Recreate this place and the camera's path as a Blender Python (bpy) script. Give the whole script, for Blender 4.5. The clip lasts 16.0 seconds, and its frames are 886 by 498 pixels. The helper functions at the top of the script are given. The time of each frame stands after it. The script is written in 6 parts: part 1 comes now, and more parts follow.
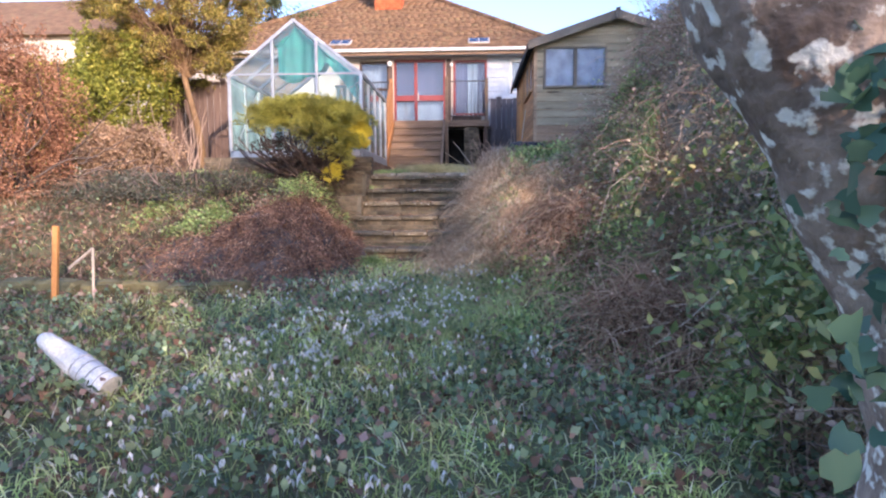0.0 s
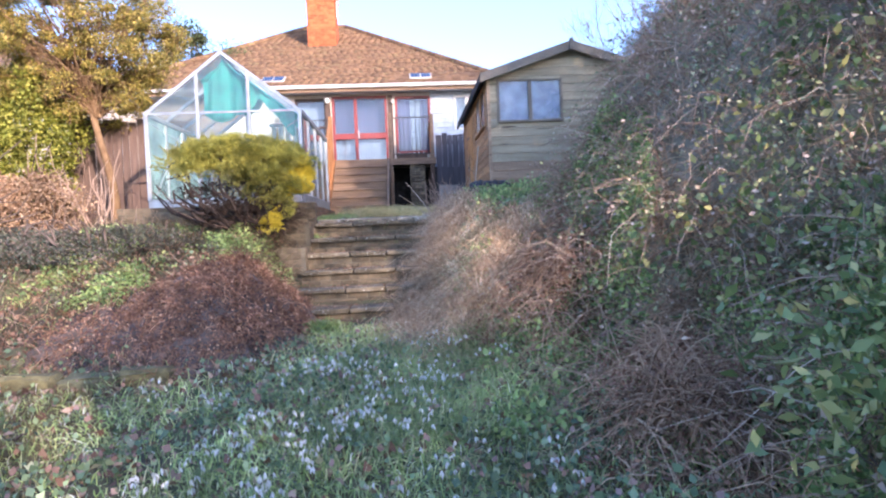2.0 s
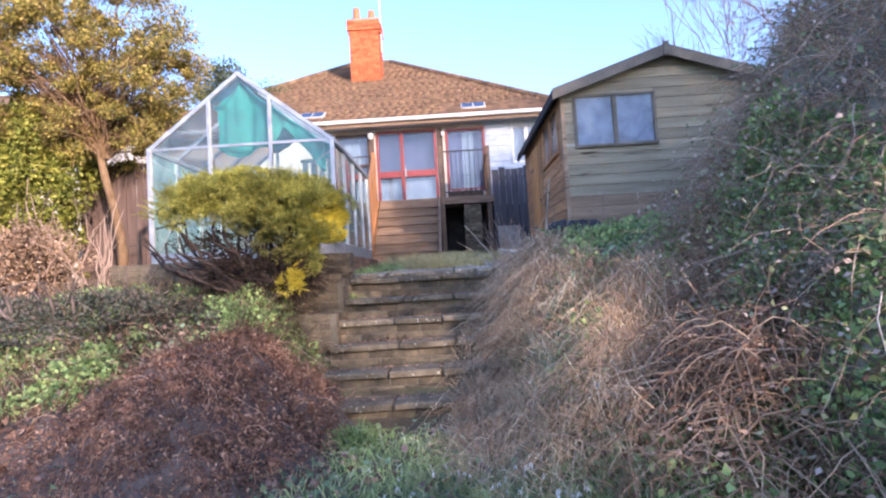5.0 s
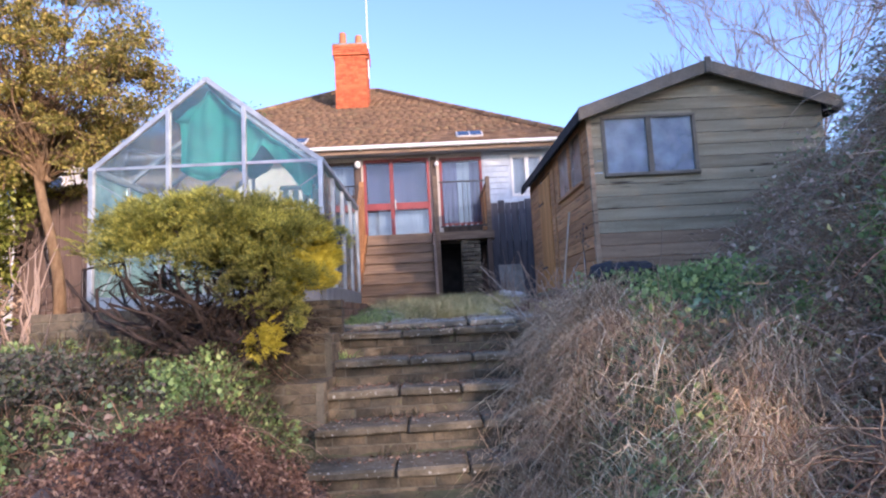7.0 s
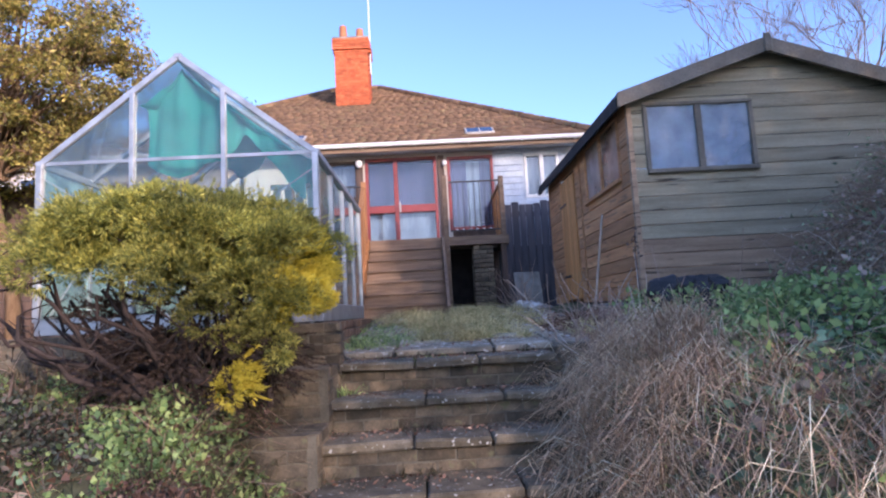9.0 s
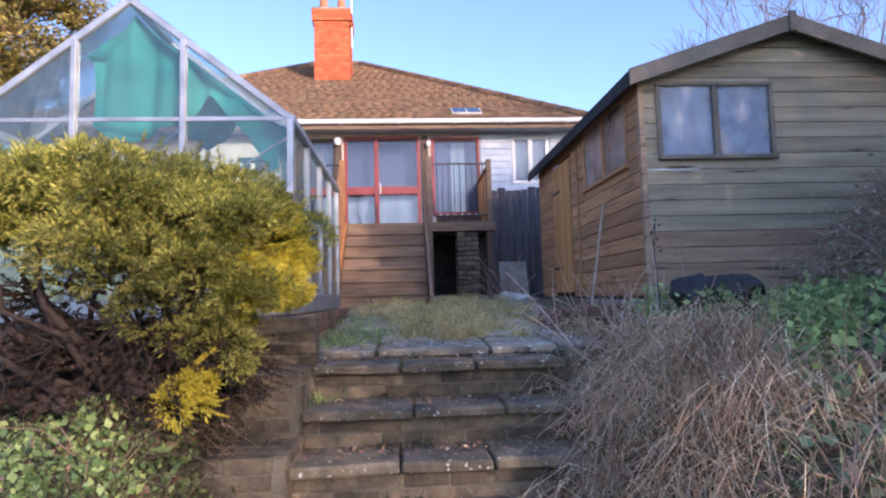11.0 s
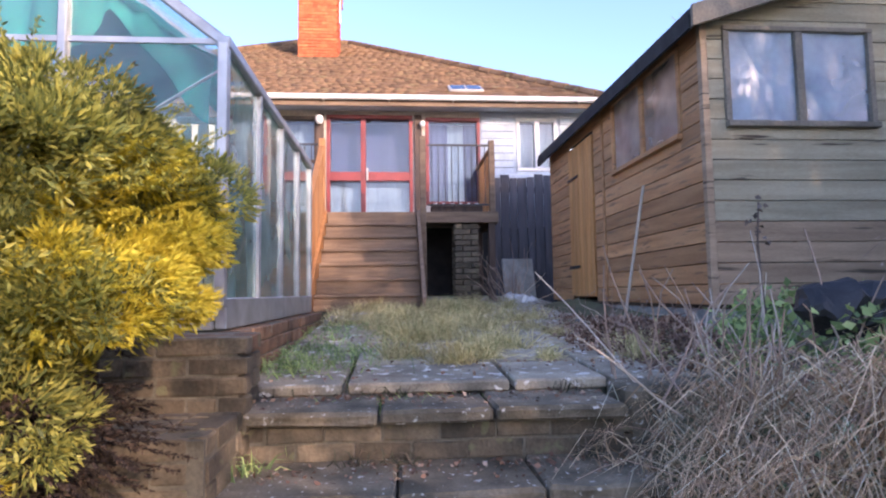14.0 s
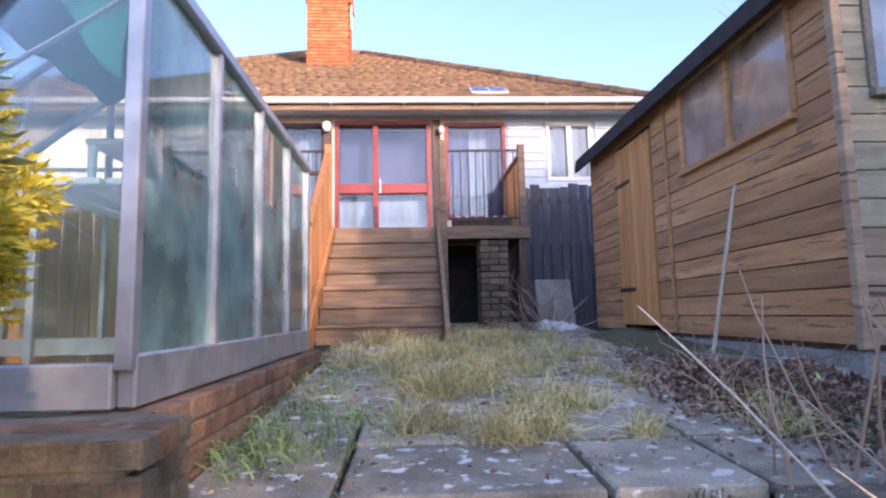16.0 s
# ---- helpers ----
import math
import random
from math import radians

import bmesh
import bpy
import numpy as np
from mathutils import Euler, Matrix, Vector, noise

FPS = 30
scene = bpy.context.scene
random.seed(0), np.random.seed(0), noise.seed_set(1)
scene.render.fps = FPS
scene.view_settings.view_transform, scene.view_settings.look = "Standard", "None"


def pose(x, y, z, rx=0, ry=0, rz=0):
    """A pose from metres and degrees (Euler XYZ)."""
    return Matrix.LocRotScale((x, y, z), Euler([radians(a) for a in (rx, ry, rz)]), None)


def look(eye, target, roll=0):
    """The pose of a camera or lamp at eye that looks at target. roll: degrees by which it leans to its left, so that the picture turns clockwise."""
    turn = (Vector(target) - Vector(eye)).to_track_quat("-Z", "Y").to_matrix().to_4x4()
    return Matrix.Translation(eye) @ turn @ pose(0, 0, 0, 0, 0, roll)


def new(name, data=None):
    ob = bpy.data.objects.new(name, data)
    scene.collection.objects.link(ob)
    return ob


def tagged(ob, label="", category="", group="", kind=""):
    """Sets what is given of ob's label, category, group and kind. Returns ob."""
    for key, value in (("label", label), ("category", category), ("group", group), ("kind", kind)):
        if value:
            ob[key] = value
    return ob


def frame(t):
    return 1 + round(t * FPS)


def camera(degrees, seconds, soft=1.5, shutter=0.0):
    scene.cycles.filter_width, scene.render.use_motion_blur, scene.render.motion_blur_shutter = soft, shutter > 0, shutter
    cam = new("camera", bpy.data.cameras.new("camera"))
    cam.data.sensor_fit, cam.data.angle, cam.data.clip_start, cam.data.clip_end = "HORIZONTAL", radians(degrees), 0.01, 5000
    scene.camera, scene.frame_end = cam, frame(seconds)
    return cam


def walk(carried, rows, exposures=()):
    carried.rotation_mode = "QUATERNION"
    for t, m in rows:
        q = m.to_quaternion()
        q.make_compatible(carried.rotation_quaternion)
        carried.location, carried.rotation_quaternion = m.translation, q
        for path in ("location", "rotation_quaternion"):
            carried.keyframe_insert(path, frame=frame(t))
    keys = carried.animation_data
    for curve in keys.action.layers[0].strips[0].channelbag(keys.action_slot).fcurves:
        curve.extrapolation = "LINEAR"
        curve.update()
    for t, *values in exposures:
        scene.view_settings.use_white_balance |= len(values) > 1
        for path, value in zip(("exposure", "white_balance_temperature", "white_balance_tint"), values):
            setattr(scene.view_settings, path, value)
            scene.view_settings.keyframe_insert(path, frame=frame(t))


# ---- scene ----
cam = camera(75.2, 16.0, soft=2.2)
SCALE = 0.95
PATH = [
    (0, (1.501, 0.215, 1.949), (1.407, 2.206, 1.775), -0.2),
    (0.5, (1.37, 0.459, 1.978), (1.473, 2.453, 1.852), -0.9),
    (1, (1.297, 0.698, 1.991), (1.458, 2.689, 1.898), -1.4),
    (1.5, (1.266, 0.978, 2.069), (1.414, 2.971, 2.007), -2.0),
    (2, (1.216, 1.153, 2.113), (1.337, 3.148, 2.056), -2.4),
    (2.5, (1.126, 1.465, 2.148), (1.212, 3.462, 2.11), -2.7),
    (3, (1.16, 1.75, 2.184), (1.183, 3.749, 2.151), -3.3),
    (3.5, (1.227, 2.07, 2.246), (1.2, 4.07, 2.244), -3.6),
    (4, (1.246, 2.377, 2.257), (1.178, 4.375, 2.275), -3.6),
    (6.5, (0.754, 3.97, 2.455), (0.79, 5.96, 2.652), -3.0),
    (7, (0.74, 4.251, 2.488), (0.786, 6.24, 2.696), -3.0),
    (7.5, (0.724, 4.522, 2.502), (0.759, 6.508, 2.742), -3.2),
    (8, (0.724, 4.771, 2.58), (0.749, 6.755, 2.826), -3.4),
    (8.5, (0.669, 4.983, 2.606), (0.673, 6.968, 2.85), -3.5),
    (9, (0.613, 5.192, 2.649), (0.656, 7.179, 2.868), -3.1),
    (9.5, (0.508, 5.3, 2.661), (0.598, 7.29, 2.845), -2.8),
    (12, (0.501, 6.175, 2.76), (0.635, 8.165, 2.907), -1.2),
    (12.5, (0.531, 6.383, 2.765), (0.663, 8.375, 2.89), -1.0),
    (13, (0.606, 6.575, 2.791), (0.733, 8.567, 2.915), -1.0),
    (13.5, (0.604, 6.76, 2.78), (0.745, 8.751, 2.902), -0.9),
    (14, (0.531, 7.021, 2.784), (0.691, 9.009, 2.939), -0.8),
    (14.5, (0.525, 7.226, 2.757), (0.674, 9.214, 2.916), -0.8),
    (15, (0.583, 7.51, 2.793), (0.71, 9.497, 2.979), -0.8),
    (15.5, (0.58, 7.749, 2.78), (0.69, 9.737, 2.967), -1.0),
    (16, (0.517, 8.092, 2.875), (0.623, 10.076, 3.099), -1.2),
]
walk(cam, [(t, look(SCALE * Vector(eye), SCALE * Vector(target), roll)) for t, eye, target, roll in PATH], [(0.0, 1.9, 6450, 29), (1.5, 2.2, 6100, 27), (4.0, 2.1, 6050, 27), (6.5, 1.65, 6050, 29), (9.5, 1.45, 5850, 29), (12.5, 1.74, 6400, 30), (16.0, 2.06, 6500, 32)])

# ---- light and air ----
SUN_EL, SUN_AZ = 17.0, 148.0   # degrees; azimuth clockwise from +y: the sun stands behind the start of the walk, to the right
world = bpy.data.worlds.new("sky")
scene.world = world
world.use_nodes = True
wn = world.node_tree.nodes
sky = wn.new("ShaderNodeTexSky")
sky.sky_type = "NISHITA"
sky.sun_disc = False
sky.sun_elevation, sky.sun_rotation = radians(SUN_EL), radians(SUN_AZ)
sky.air_density, sky.dust_density, sky.ozone_density = 1.0, 1.3, 3.5
world.node_tree.links.new(sky.outputs[0], wn["Background"].inputs[0])
wn["Background"].inputs[1].default_value = 0.15
sun_data = bpy.data.lights.new("sun", "SUN")
sun_data.energy, sun_data.angle, sun_data.color = 2.0, radians(0.6), (1.0, 0.80, 0.58)
sun = new("sun", sun_data)
sd = Vector((math.sin(radians(SUN_AZ)) * math.cos(radians(SUN_EL)), math.cos(radians(SUN_AZ)) * math.cos(radians(SUN_EL)), math.sin(radians(SUN_EL))))
sun.matrix_basis = look(tuple(sd * 60), (0, 0, 0))

rng = np.random.default_rng(7)


# ---- materials ----
def base_mat(name):
    m = bpy.data.materials.new(name)
    m.use_nodes = True
    return m, m.node_tree.nodes, m.node_tree.links, m.node_tree.nodes["Principled BSDF"]


def ramp(nodes, stops):
    r = nodes.new("ShaderNodeValToRGB")
    e = r.color_ramp.elements
    while len(e) < len(stops):
        e.new(0.5)
    for k, (p, c) in enumerate(stops):
        e[k].position, e[k].color = p, (*c, 1)
    return r


def mottled(name, c1, c2, scale=6.0, rough=0.8, fine=60.0, bump=0.25, rand=0.25, stretch=(1, 1, 1), metal=0.0, c3=None, spots=12.0, spot_at=0.62):
    """Two colours mixed by coarse and fine noise, varied from piece to piece, with fine relief; c3: blotches of a third colour."""
    m, n, l, b = base_mat(name)
    tc = n.new("ShaderNodeTexCoord")
    mp = n.new("ShaderNodeMapping")
    mp.inputs["Scale"].default_value = stretch
    l.new(tc.outputs["Object"], mp.inputs[0])
    info = n.new("ShaderNodeObjectInfo")
    add = n.new("ShaderNodeVectorMath")
    add.operation = "ADD"
    mul = n.new("ShaderNodeVectorMath")
    mul.operation = "SCALE"
    mul.inputs[0].default_value = (13.1, 7.7, 5.3)
    l.new(info.outputs["Random"], mul.inputs["Scale"])
    l.new(mp.outputs[0], add.inputs[0])
    l.new(mul.outputs[0], add.inputs[1])
    na, nb = n.new("ShaderNodeTexNoise"), n.new("ShaderNodeTexNoise")
    for tex, sc, de in ((na, scale, 4), (nb, fine, 3)):
        tex.inputs["Scale"].default_value, tex.inputs["Detail"].default_value = sc, de
        l.new(add.outputs[0], tex.inputs["Vector"])
    r = ramp(n, [(0.32, c1), (0.68, c2)])
    l.new(na.outputs[0], r.inputs[0])
    hsv = n.new("ShaderNodeHueSaturation")
    l.new(r.outputs[0], hsv.inputs["Color"])
    var = n.new("ShaderNodeMath")
    var.operation = "MULTIPLY_ADD"
    l.new(info.outputs["Random"], var.inputs[0])
    var.inputs[1].default_value, var.inputs[2].default_value = 2 * rand, 1 - rand
    l.new(var.outputs[0], hsv.inputs["Value"])
    mix = n.new("ShaderNodeMixRGB")
    mix.blend_type = "MULTIPLY"
    mix.inputs[0].default_value = 0.55
    r2 = ramp(n, [(0.3, (0.55, 0.55, 0.55)), (0.7, (1.15, 1.15, 1.15))])
    l.new(nb.outputs[0], r2.inputs[0])
    l.new(hsv.outputs[0], mix.inputs[1])
    l.new(r2.outputs[0], mix.inputs[2])
    col = mix.outputs[0]
    if c3:
        nc = n.new("ShaderNodeTexNoise")
        nc.inputs["Scale"].default_value, nc.inputs["Detail"].default_value = spots, 5
        l.new(add.outputs[0], nc.inputs["Vector"])
        r3 = ramp(n, [(spot_at, (0, 0, 0)), (spot_at + 0.06, (1, 1, 1))])
        l.new(nc.outputs[0], r3.inputs[0])
        mx = n.new("ShaderNodeMixRGB")
        l.new(r3.outputs[0], mx.inputs[0])
        l.new(col, mx.inputs[1])
        mx.inputs[2].default_value = (*c3, 1)
        col = mx.outputs[0]
    l.new(col, b.inputs["Base Color"])
    b.inputs["Roughness"].default_value, b.inputs["Metallic"].default_value = rough, metal
    bp = n.new("ShaderNodeBump")
    bp.inputs["Strength"].default_value, bp.inputs["Distance"].default_value = bump, 0.01
    l.new(nb.outputs[0], bp.inputs["Height"])
    l.new(bp.outputs[0], b.inputs["Normal"])
    return m


def leafy(name, stops, rough=0.55, through_light=0.3, patch=0.0, lift=1.0):
    """Leaves: each island takes its own colour from the ramp; patch adds drifts of darker and lighter growth."""
    m, n, l, b = base_mat(name)
    geo = n.new("ShaderNodeNewGeometry")
    r = ramp(n, [(p, tuple(min(0.9, lift * c) for c in rgb)) for p, rgb in stops])
    src = geo.outputs["Random Per Island"]
    l.new(src, r.inputs[0])
    col = r.outputs[0]
    if patch:
        nz = n.new("ShaderNodeTexNoise")
        nz.inputs["Scale"].default_value, nz.inputs["Detail"].default_value = 2.2, 3
        l.new(geo.outputs["Position"], nz.inputs["Vector"])
        rr = ramp(n, [(0.3, (1 - patch,) * 3), (0.7, (1 + patch,) * 3)])
        l.new(nz.outputs[0], rr.inputs[0])
        mx = n.new("ShaderNodeMixRGB")
        mx.blend_type, mx.inputs[0].default_value = "MULTIPLY", 1
        l.new(col, mx.inputs[1])
        l.new(rr.outputs[0], mx.inputs[2])
        col = mx.outputs[0]
    l.new(col, b.inputs["Base Color"])
    b.inputs["Roughness"].default_value = rough
    b.inputs["Specular IOR Level"].default_value = 0.35
    tr = n.new("ShaderNodeBsdfTranslucent")
    l.new(col, tr.inputs[0])
    ms = n.new("ShaderNodeMixShader")
    ms.inputs[0].default_value = through_light
    l.new(b.outputs[0], ms.inputs[1])
    l.new(tr.outputs[0], ms.inputs[2])
    l.new(ms.outputs[0], n["Material Output"].inputs[0])
    return m


def glass(name, tint=(0.9, 0.97, 0.95), grime=0.12, grime_col=(0.55, 0.62, 0.58), gloss=1.0, blur=0.03):
    m, n, l, b = base_mat(name)
    n.remove(b)
    fr = n.new("ShaderNodeFresnel")
    fr.inputs[0].default_value = 1.5
    g = n.new("ShaderNodeMath")
    g.operation = "MULTIPLY"
    g.use_clamp = True
    l.new(fr.outputs[0], g.inputs[0])
    g.inputs[1].default_value = gloss
    t = n.new("ShaderNodeBsdfTransparent")
    t.inputs[0].default_value = (*tint, 1)
    d = n.new("ShaderNodeBsdfDiffuse")
    d.inputs[0].default_value = (*grime_col, 1)
    tl = n.new("ShaderNodeBsdfTranslucent")
    tl.inputs[0].default_value = (*grime_col, 1)
    dd = n.new("ShaderNodeMixShader")
    dd.inputs[0].default_value = 0.5
    l.new(d.outputs[0], dd.inputs[1])
    l.new(tl.outputs[0], dd.inputs[2])
    nz = n.new("ShaderNodeTexNoise")
    nz.inputs["Scale"].default_value, nz.inputs["Detail"].default_value = 3.0, 5
    tc = n.new("ShaderNodeTexCoord")
    l.new(tc.outputs["Object"], nz.inputs["Vector"])
    r = ramp(n, [(0.3, (grime * 0.4,) * 3), (0.75, (min(1, grime * 2.0),) * 3)])
    l.new(nz.outputs[0], r.inputs[0])
    a = n.new("ShaderNodeMixShader")
    l.new(r.outputs[0], a.inputs[0])
    l.new(t.outputs[0], a.inputs[1])
    l.new(dd.outputs[0], a.inputs[2])
    gl = n.new("ShaderNodeBsdfGlossy")
    gl.inputs["Roughness"].default_value = blur
    c = n.new("ShaderNodeMixShader")
    l.new(g.outputs[0], c.inputs[0])
    l.new(a.outputs[0], c.inputs[1])
    l.new(gl.outputs[0], c.inputs[2])
    l.new(c.outputs[0], n["Material Output"].inputs[0])
    return m


M_SOIL = mottled("soil and moss", (0.10, 0.08, 0.052), (0.15, 0.165, 0.08), 1.5, 0.95, 25, 0.6, 0)
M_BRICK = mottled("weathered brick", (0.075, 0.065, 0.045), (0.185, 0.145, 0.096), 9, 0.9, 70, 0.5, 0.35, c3=(0.15, 0.145, 0.08), spots=14)
M_MORTAR = mottled("mortar", (0.11, 0.10, 0.075), (0.20, 0.18, 0.135), 8, 0.95, 80, 0.5, 0.1)
M_SLAB = mottled("lichened paving slab", (0.23, 0.20, 0.15), (0.43, 0.385, 0.29), 6, 0.85, 90, 0.6, 0.2, c3=(0.70, 0.69, 0.64), spots=15, spot_at=0.585)
M_TREAD = mottled("mossy step slab", (0.09, 0.077, 0.05), (0.245, 0.205, 0.142), 7, 0.9, 80, 0.6, 0.2, c3=(0.55, 0.54, 0.49), spots=34, spot_at=0.63)
M_DECK = mottled("weathered brown timber", (0.15, 0.10, 0.065), (0.27, 0.185, 0.12), 4, 0.75, 60, 0.3, 0.18, stretch=(0.5, 6, 6))
M_RAIL = mottled("orange stained timber", (0.30, 0.13, 0.045), (0.46, 0.22, 0.08), 4, 0.65, 60, 0.25, 0.2, stretch=(6, 6, 0.6))
M_SHED = mottled("grey green weathered boards", (0.30, 0.27, 0.185), (0.47, 0.425, 0.305), 2.2, 0.85, 50, 0.35, 0.16, stretch=(0.6, 0.6, 7), c3=(0.055, 0.042, 0.03), spots=3.0, spot_at=0.66)
M_SHEDSIDE = mottled("brown shed boards", (0.42, 0.205, 0.09), (0.62, 0.335, 0.16), 2.2, 0.8, 50, 0.35, 0.2, stretch=(0.6, 0.6, 7), c3=(0.27, 0.15, 0.08), spots=5.0, spot_at=0.58)
M_SHEDLOW = mottled("brown rain splashed boards", (0.28, 0.195, 0.13), (0.46, 0.335, 0.225), 2.2, 0.85, 50, 0.35, 0.2, stretch=(0.6, 0.6, 7), c3=(0.10, 0.075, 0.05), spots=3.0, spot_at=0.62)
M_SHEDDOOR = mottled("orange shed door", (0.52, 0.235, 0.075), (0.68, 0.34, 0.12), 3, 0.7, 50, 0.3, 0.12, stretch=(5, 5, 0.6))
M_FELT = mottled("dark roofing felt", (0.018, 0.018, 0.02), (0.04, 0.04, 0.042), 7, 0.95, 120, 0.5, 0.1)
M_BARGE = mottled("grey barge board", (0.16, 0.14, 0.11), (0.26, 0.23, 0.185), 4, 0.85, 60, 0.3, 0.1)
M_ALU = mottled("dull aluminium", (0.38, 0.40, 0.42), (0.52, 0.54, 0.56), 4, 0.42, 9, 0.02, 0.05, metal=0.6)
M_PANE = glass("greenhouse glass", (0.93, 0.985, 0.975), 0.04, (0.50, 0.66, 0.68), 1.1)
# film mixes real grime with painted sky reflection and the netting's teal
M_SIDEPANE = glass("grimy glass with sky and netting tint", (0.64, 0.92, 0.90), 0.46, (0.52, 0.85, 0.82), 1.5)
M_WINDOW = glass("window glass", (0.80, 0.86, 0.90), 0.04, (0.5, 0.5, 0.62), 1.3)
# blue grey film paints the sky's reflection on the gable panes
M_SHEDPANE = glass("shed glass with sky reflection colour", (0.88, 0.90, 0.94), 0.40, (0.66, 0.77, 0.86), 0.22, 0.22)
# tan in glass and backing imitates sunlit surroundings mirrored in the side window
M_TANREFLECT = glass("shed glass with tan reflection colour", (0.92, 0.90, 0.88), 0.44, (0.80, 0.64, 0.54), 0.7, 0.1)
M_TANBACK = mottled("tan reflection backing", (0.62, 0.47, 0.38), (0.74, 0.58, 0.48), 2, 0.9, 14, 0.05, 0.06)
M_NET = leafy("green shade netting", [(0, (0.02, 0.36, 0.32)), (1, (0.04, 0.47, 0.41))], 0.7, 0.55, 0.3)
M_WHITE = mottled("white painted boards", (0.47, 0.54, 0.62), (0.60, 0.67, 0.73), 5, 0.5, 60, 0.1, 0.05)
M_PVC = mottled("white plastic", (0.70, 0.70, 0.70), (0.82, 0.82, 0.80), 4, 0.35, 50, 0.05, 0.04)
M_RED = mottled("red brown joinery", (0.20, 0.03, 0.028), (0.32, 0.052, 0.045), 5, 0.4, 70, 0.15, 0.1)
M_DARKWOOD = mottled("dark stained timber", (0.055, 0.035, 0.028), (0.11, 0.07, 0.05), 4, 0.7, 60, 0.25, 0.15, stretch=(5, 5, 0.6))
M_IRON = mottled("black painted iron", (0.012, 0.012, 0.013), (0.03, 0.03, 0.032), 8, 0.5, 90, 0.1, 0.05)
# violet of the sky mirrored in the panes, painted on a sheet behind
M_VIOLETBACK = mottled("violet sky reflection backing", (0.15, 0.145, 0.25), (0.20, 0.19, 0.31), 1, 0.9, 12, 0.1, 0.1, stretch=(2, 1, 0.3))
M_BLIND = mottled("pale net curtain", (0.56, 0.61, 0.66), (0.64, 0.69, 0.74), 1, 0.9, 12, 0.05, 0.05, stretch=(2, 1, 0.5))
# room surfaces coloured dark so that the interior reads as unlit
M_ROOM = mottled("interior darkened as unlit", (0.05, 0.045, 0.045), (0.09, 0.08, 0.08), 1, 0.9, 20, 0.05, 0)
M_TILE = mottled("orange brown clay tile", (0.135, 0.076, 0.038), (0.245, 0.142, 0.074), 3.0, 0.85, 60, 0.4, 0.3, c3=(0.22, 0.17, 0.08), spots=5, spot_at=0.6)
M_TILEBED = mottled("roof battens in shade", (0.10, 0.05, 0.03), (0.2, 0.1, 0.055), 3, 0.9, 40, 0.4, 0)
M_CHIM = mottled("orange red chimney brick", (0.46, 0.10, 0.035), (0.62, 0.17, 0.065), 7, 0.85, 70, 0.4, 0.22)
M_CHIMMORT = mottled("chimney mortar", (0.30, 0.12, 0.06), (0.42, 0.20, 0.12), 9, 0.9, 70, 0.3, 0)
M_POT = mottled("terracotta", (0.42, 0.15, 0.06), (0.55, 0.22, 0.1), 8, 0.8, 70, 0.2, 0.1)
M_LEAD = mottled("pale lead flashing", (0.40, 0.40, 0.40), (0.6, 0.58, 0.55), 6, 0.6, 60, 0.2, 0.05)
M_SOLAR = mottled("dark blue roof light glass", (0.02, 0.035, 0.07), (0.04, 0.06, 0.11), 3, 0.15, 40, 0.02, 0.05)
M_BROWNFENCE = mottled("dark brown fence", (0.115, 0.075, 0.062), (0.19, 0.13, 0.105), 3, 0.85, 50, 0.35, 0.15, stretch=(5, 5, 0.6))
M_FENCE = mottled("blue black weathered fence", (0.045, 0.048, 0.062), (0.10, 0.10, 0.12), 3, 0.85, 50, 0.35, 0.2, stretch=(5, 5, 0.6))
M_CONC = mottled("pale concrete", (0.22, 0.21, 0.19), (0.36, 0.35, 0.32), 6, 0.9, 60, 0.4, 0.1)
M_RENDER = mottled("cream render", (0.52, 0.46, 0.40), (0.66, 0.60, 0.52), 2, 0.9, 40, 0.1, 0.03)
M_BARK = mottled("grey lichened bark", (0.13, 0.09, 0.07), (0.42, 0.33, 0.27), 12, 0.95, 45, 1.0, 0, c3=(0.72, 0.72, 0.66), spots=30, spot_at=0.55)
M_BARKB = mottled("ochre brown bark", (0.17, 0.10, 0.05), (0.30, 0.19, 0.10), 8, 0.95, 60, 0.7, 0.1, stretch=(3, 3, 0.7))
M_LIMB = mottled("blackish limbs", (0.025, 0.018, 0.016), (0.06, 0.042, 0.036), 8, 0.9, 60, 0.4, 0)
M_TWIG = mottled("dark twigs", (0.085, 0.066, 0.055), (0.18, 0.14, 0.12), 8, 0.9, 60, 0.4, 0)
M_HEDGECORE = mottled("shaded stems inside the hedge", (0.19, 0.168, 0.122), (0.34, 0.305, 0.225), 14, 0.95, 60, 0.6, 0)
M_PALETWIG = leafy("dry pale stems", [(0, (0.22, 0.14, 0.11)), (0.5, (0.38, 0.27, 0.21)), (0.9, (0.52, 0.40, 0.31)), (1, (0.68, 0.58, 0.46))], 0.8, 0.0)
M_BARETWIG = mottled("pale pinkish bare twigs", (0.22, 0.16, 0.14), (0.34, 0.26, 0.23), 3, 0.9, 40, 0.2, 0)
M_CANE = mottled("bleached cane", (0.52, 0.44, 0.36), (0.68, 0.60, 0.50), 6, 0.7, 50, 0.2, 0.05, stretch=(4, 4, 0.7))

L_GRASS = leafy("grass blades", [(0, (0.042, 0.062, 0.024)), (0.5, (0.102, 0.135, 0.050)), (0.85, (0.18, 0.21, 0.090)), (1, (0.31, 0.27, 0.16))], 0.5, 0.35, 0.4, lift=5.4)
L_IVY = leafy("ground ivy", [(0, (0.022, 0.036, 0.022)), (0.45, (0.05, 0.075, 0.042)), (0.75, (0.085, 0.115, 0.065)), (0.82, (0.10, 0.065, 0.055)), (1, (0.085, 0.058, 0.05))], 0.42, 0.2, 0.45, lift=3.7)
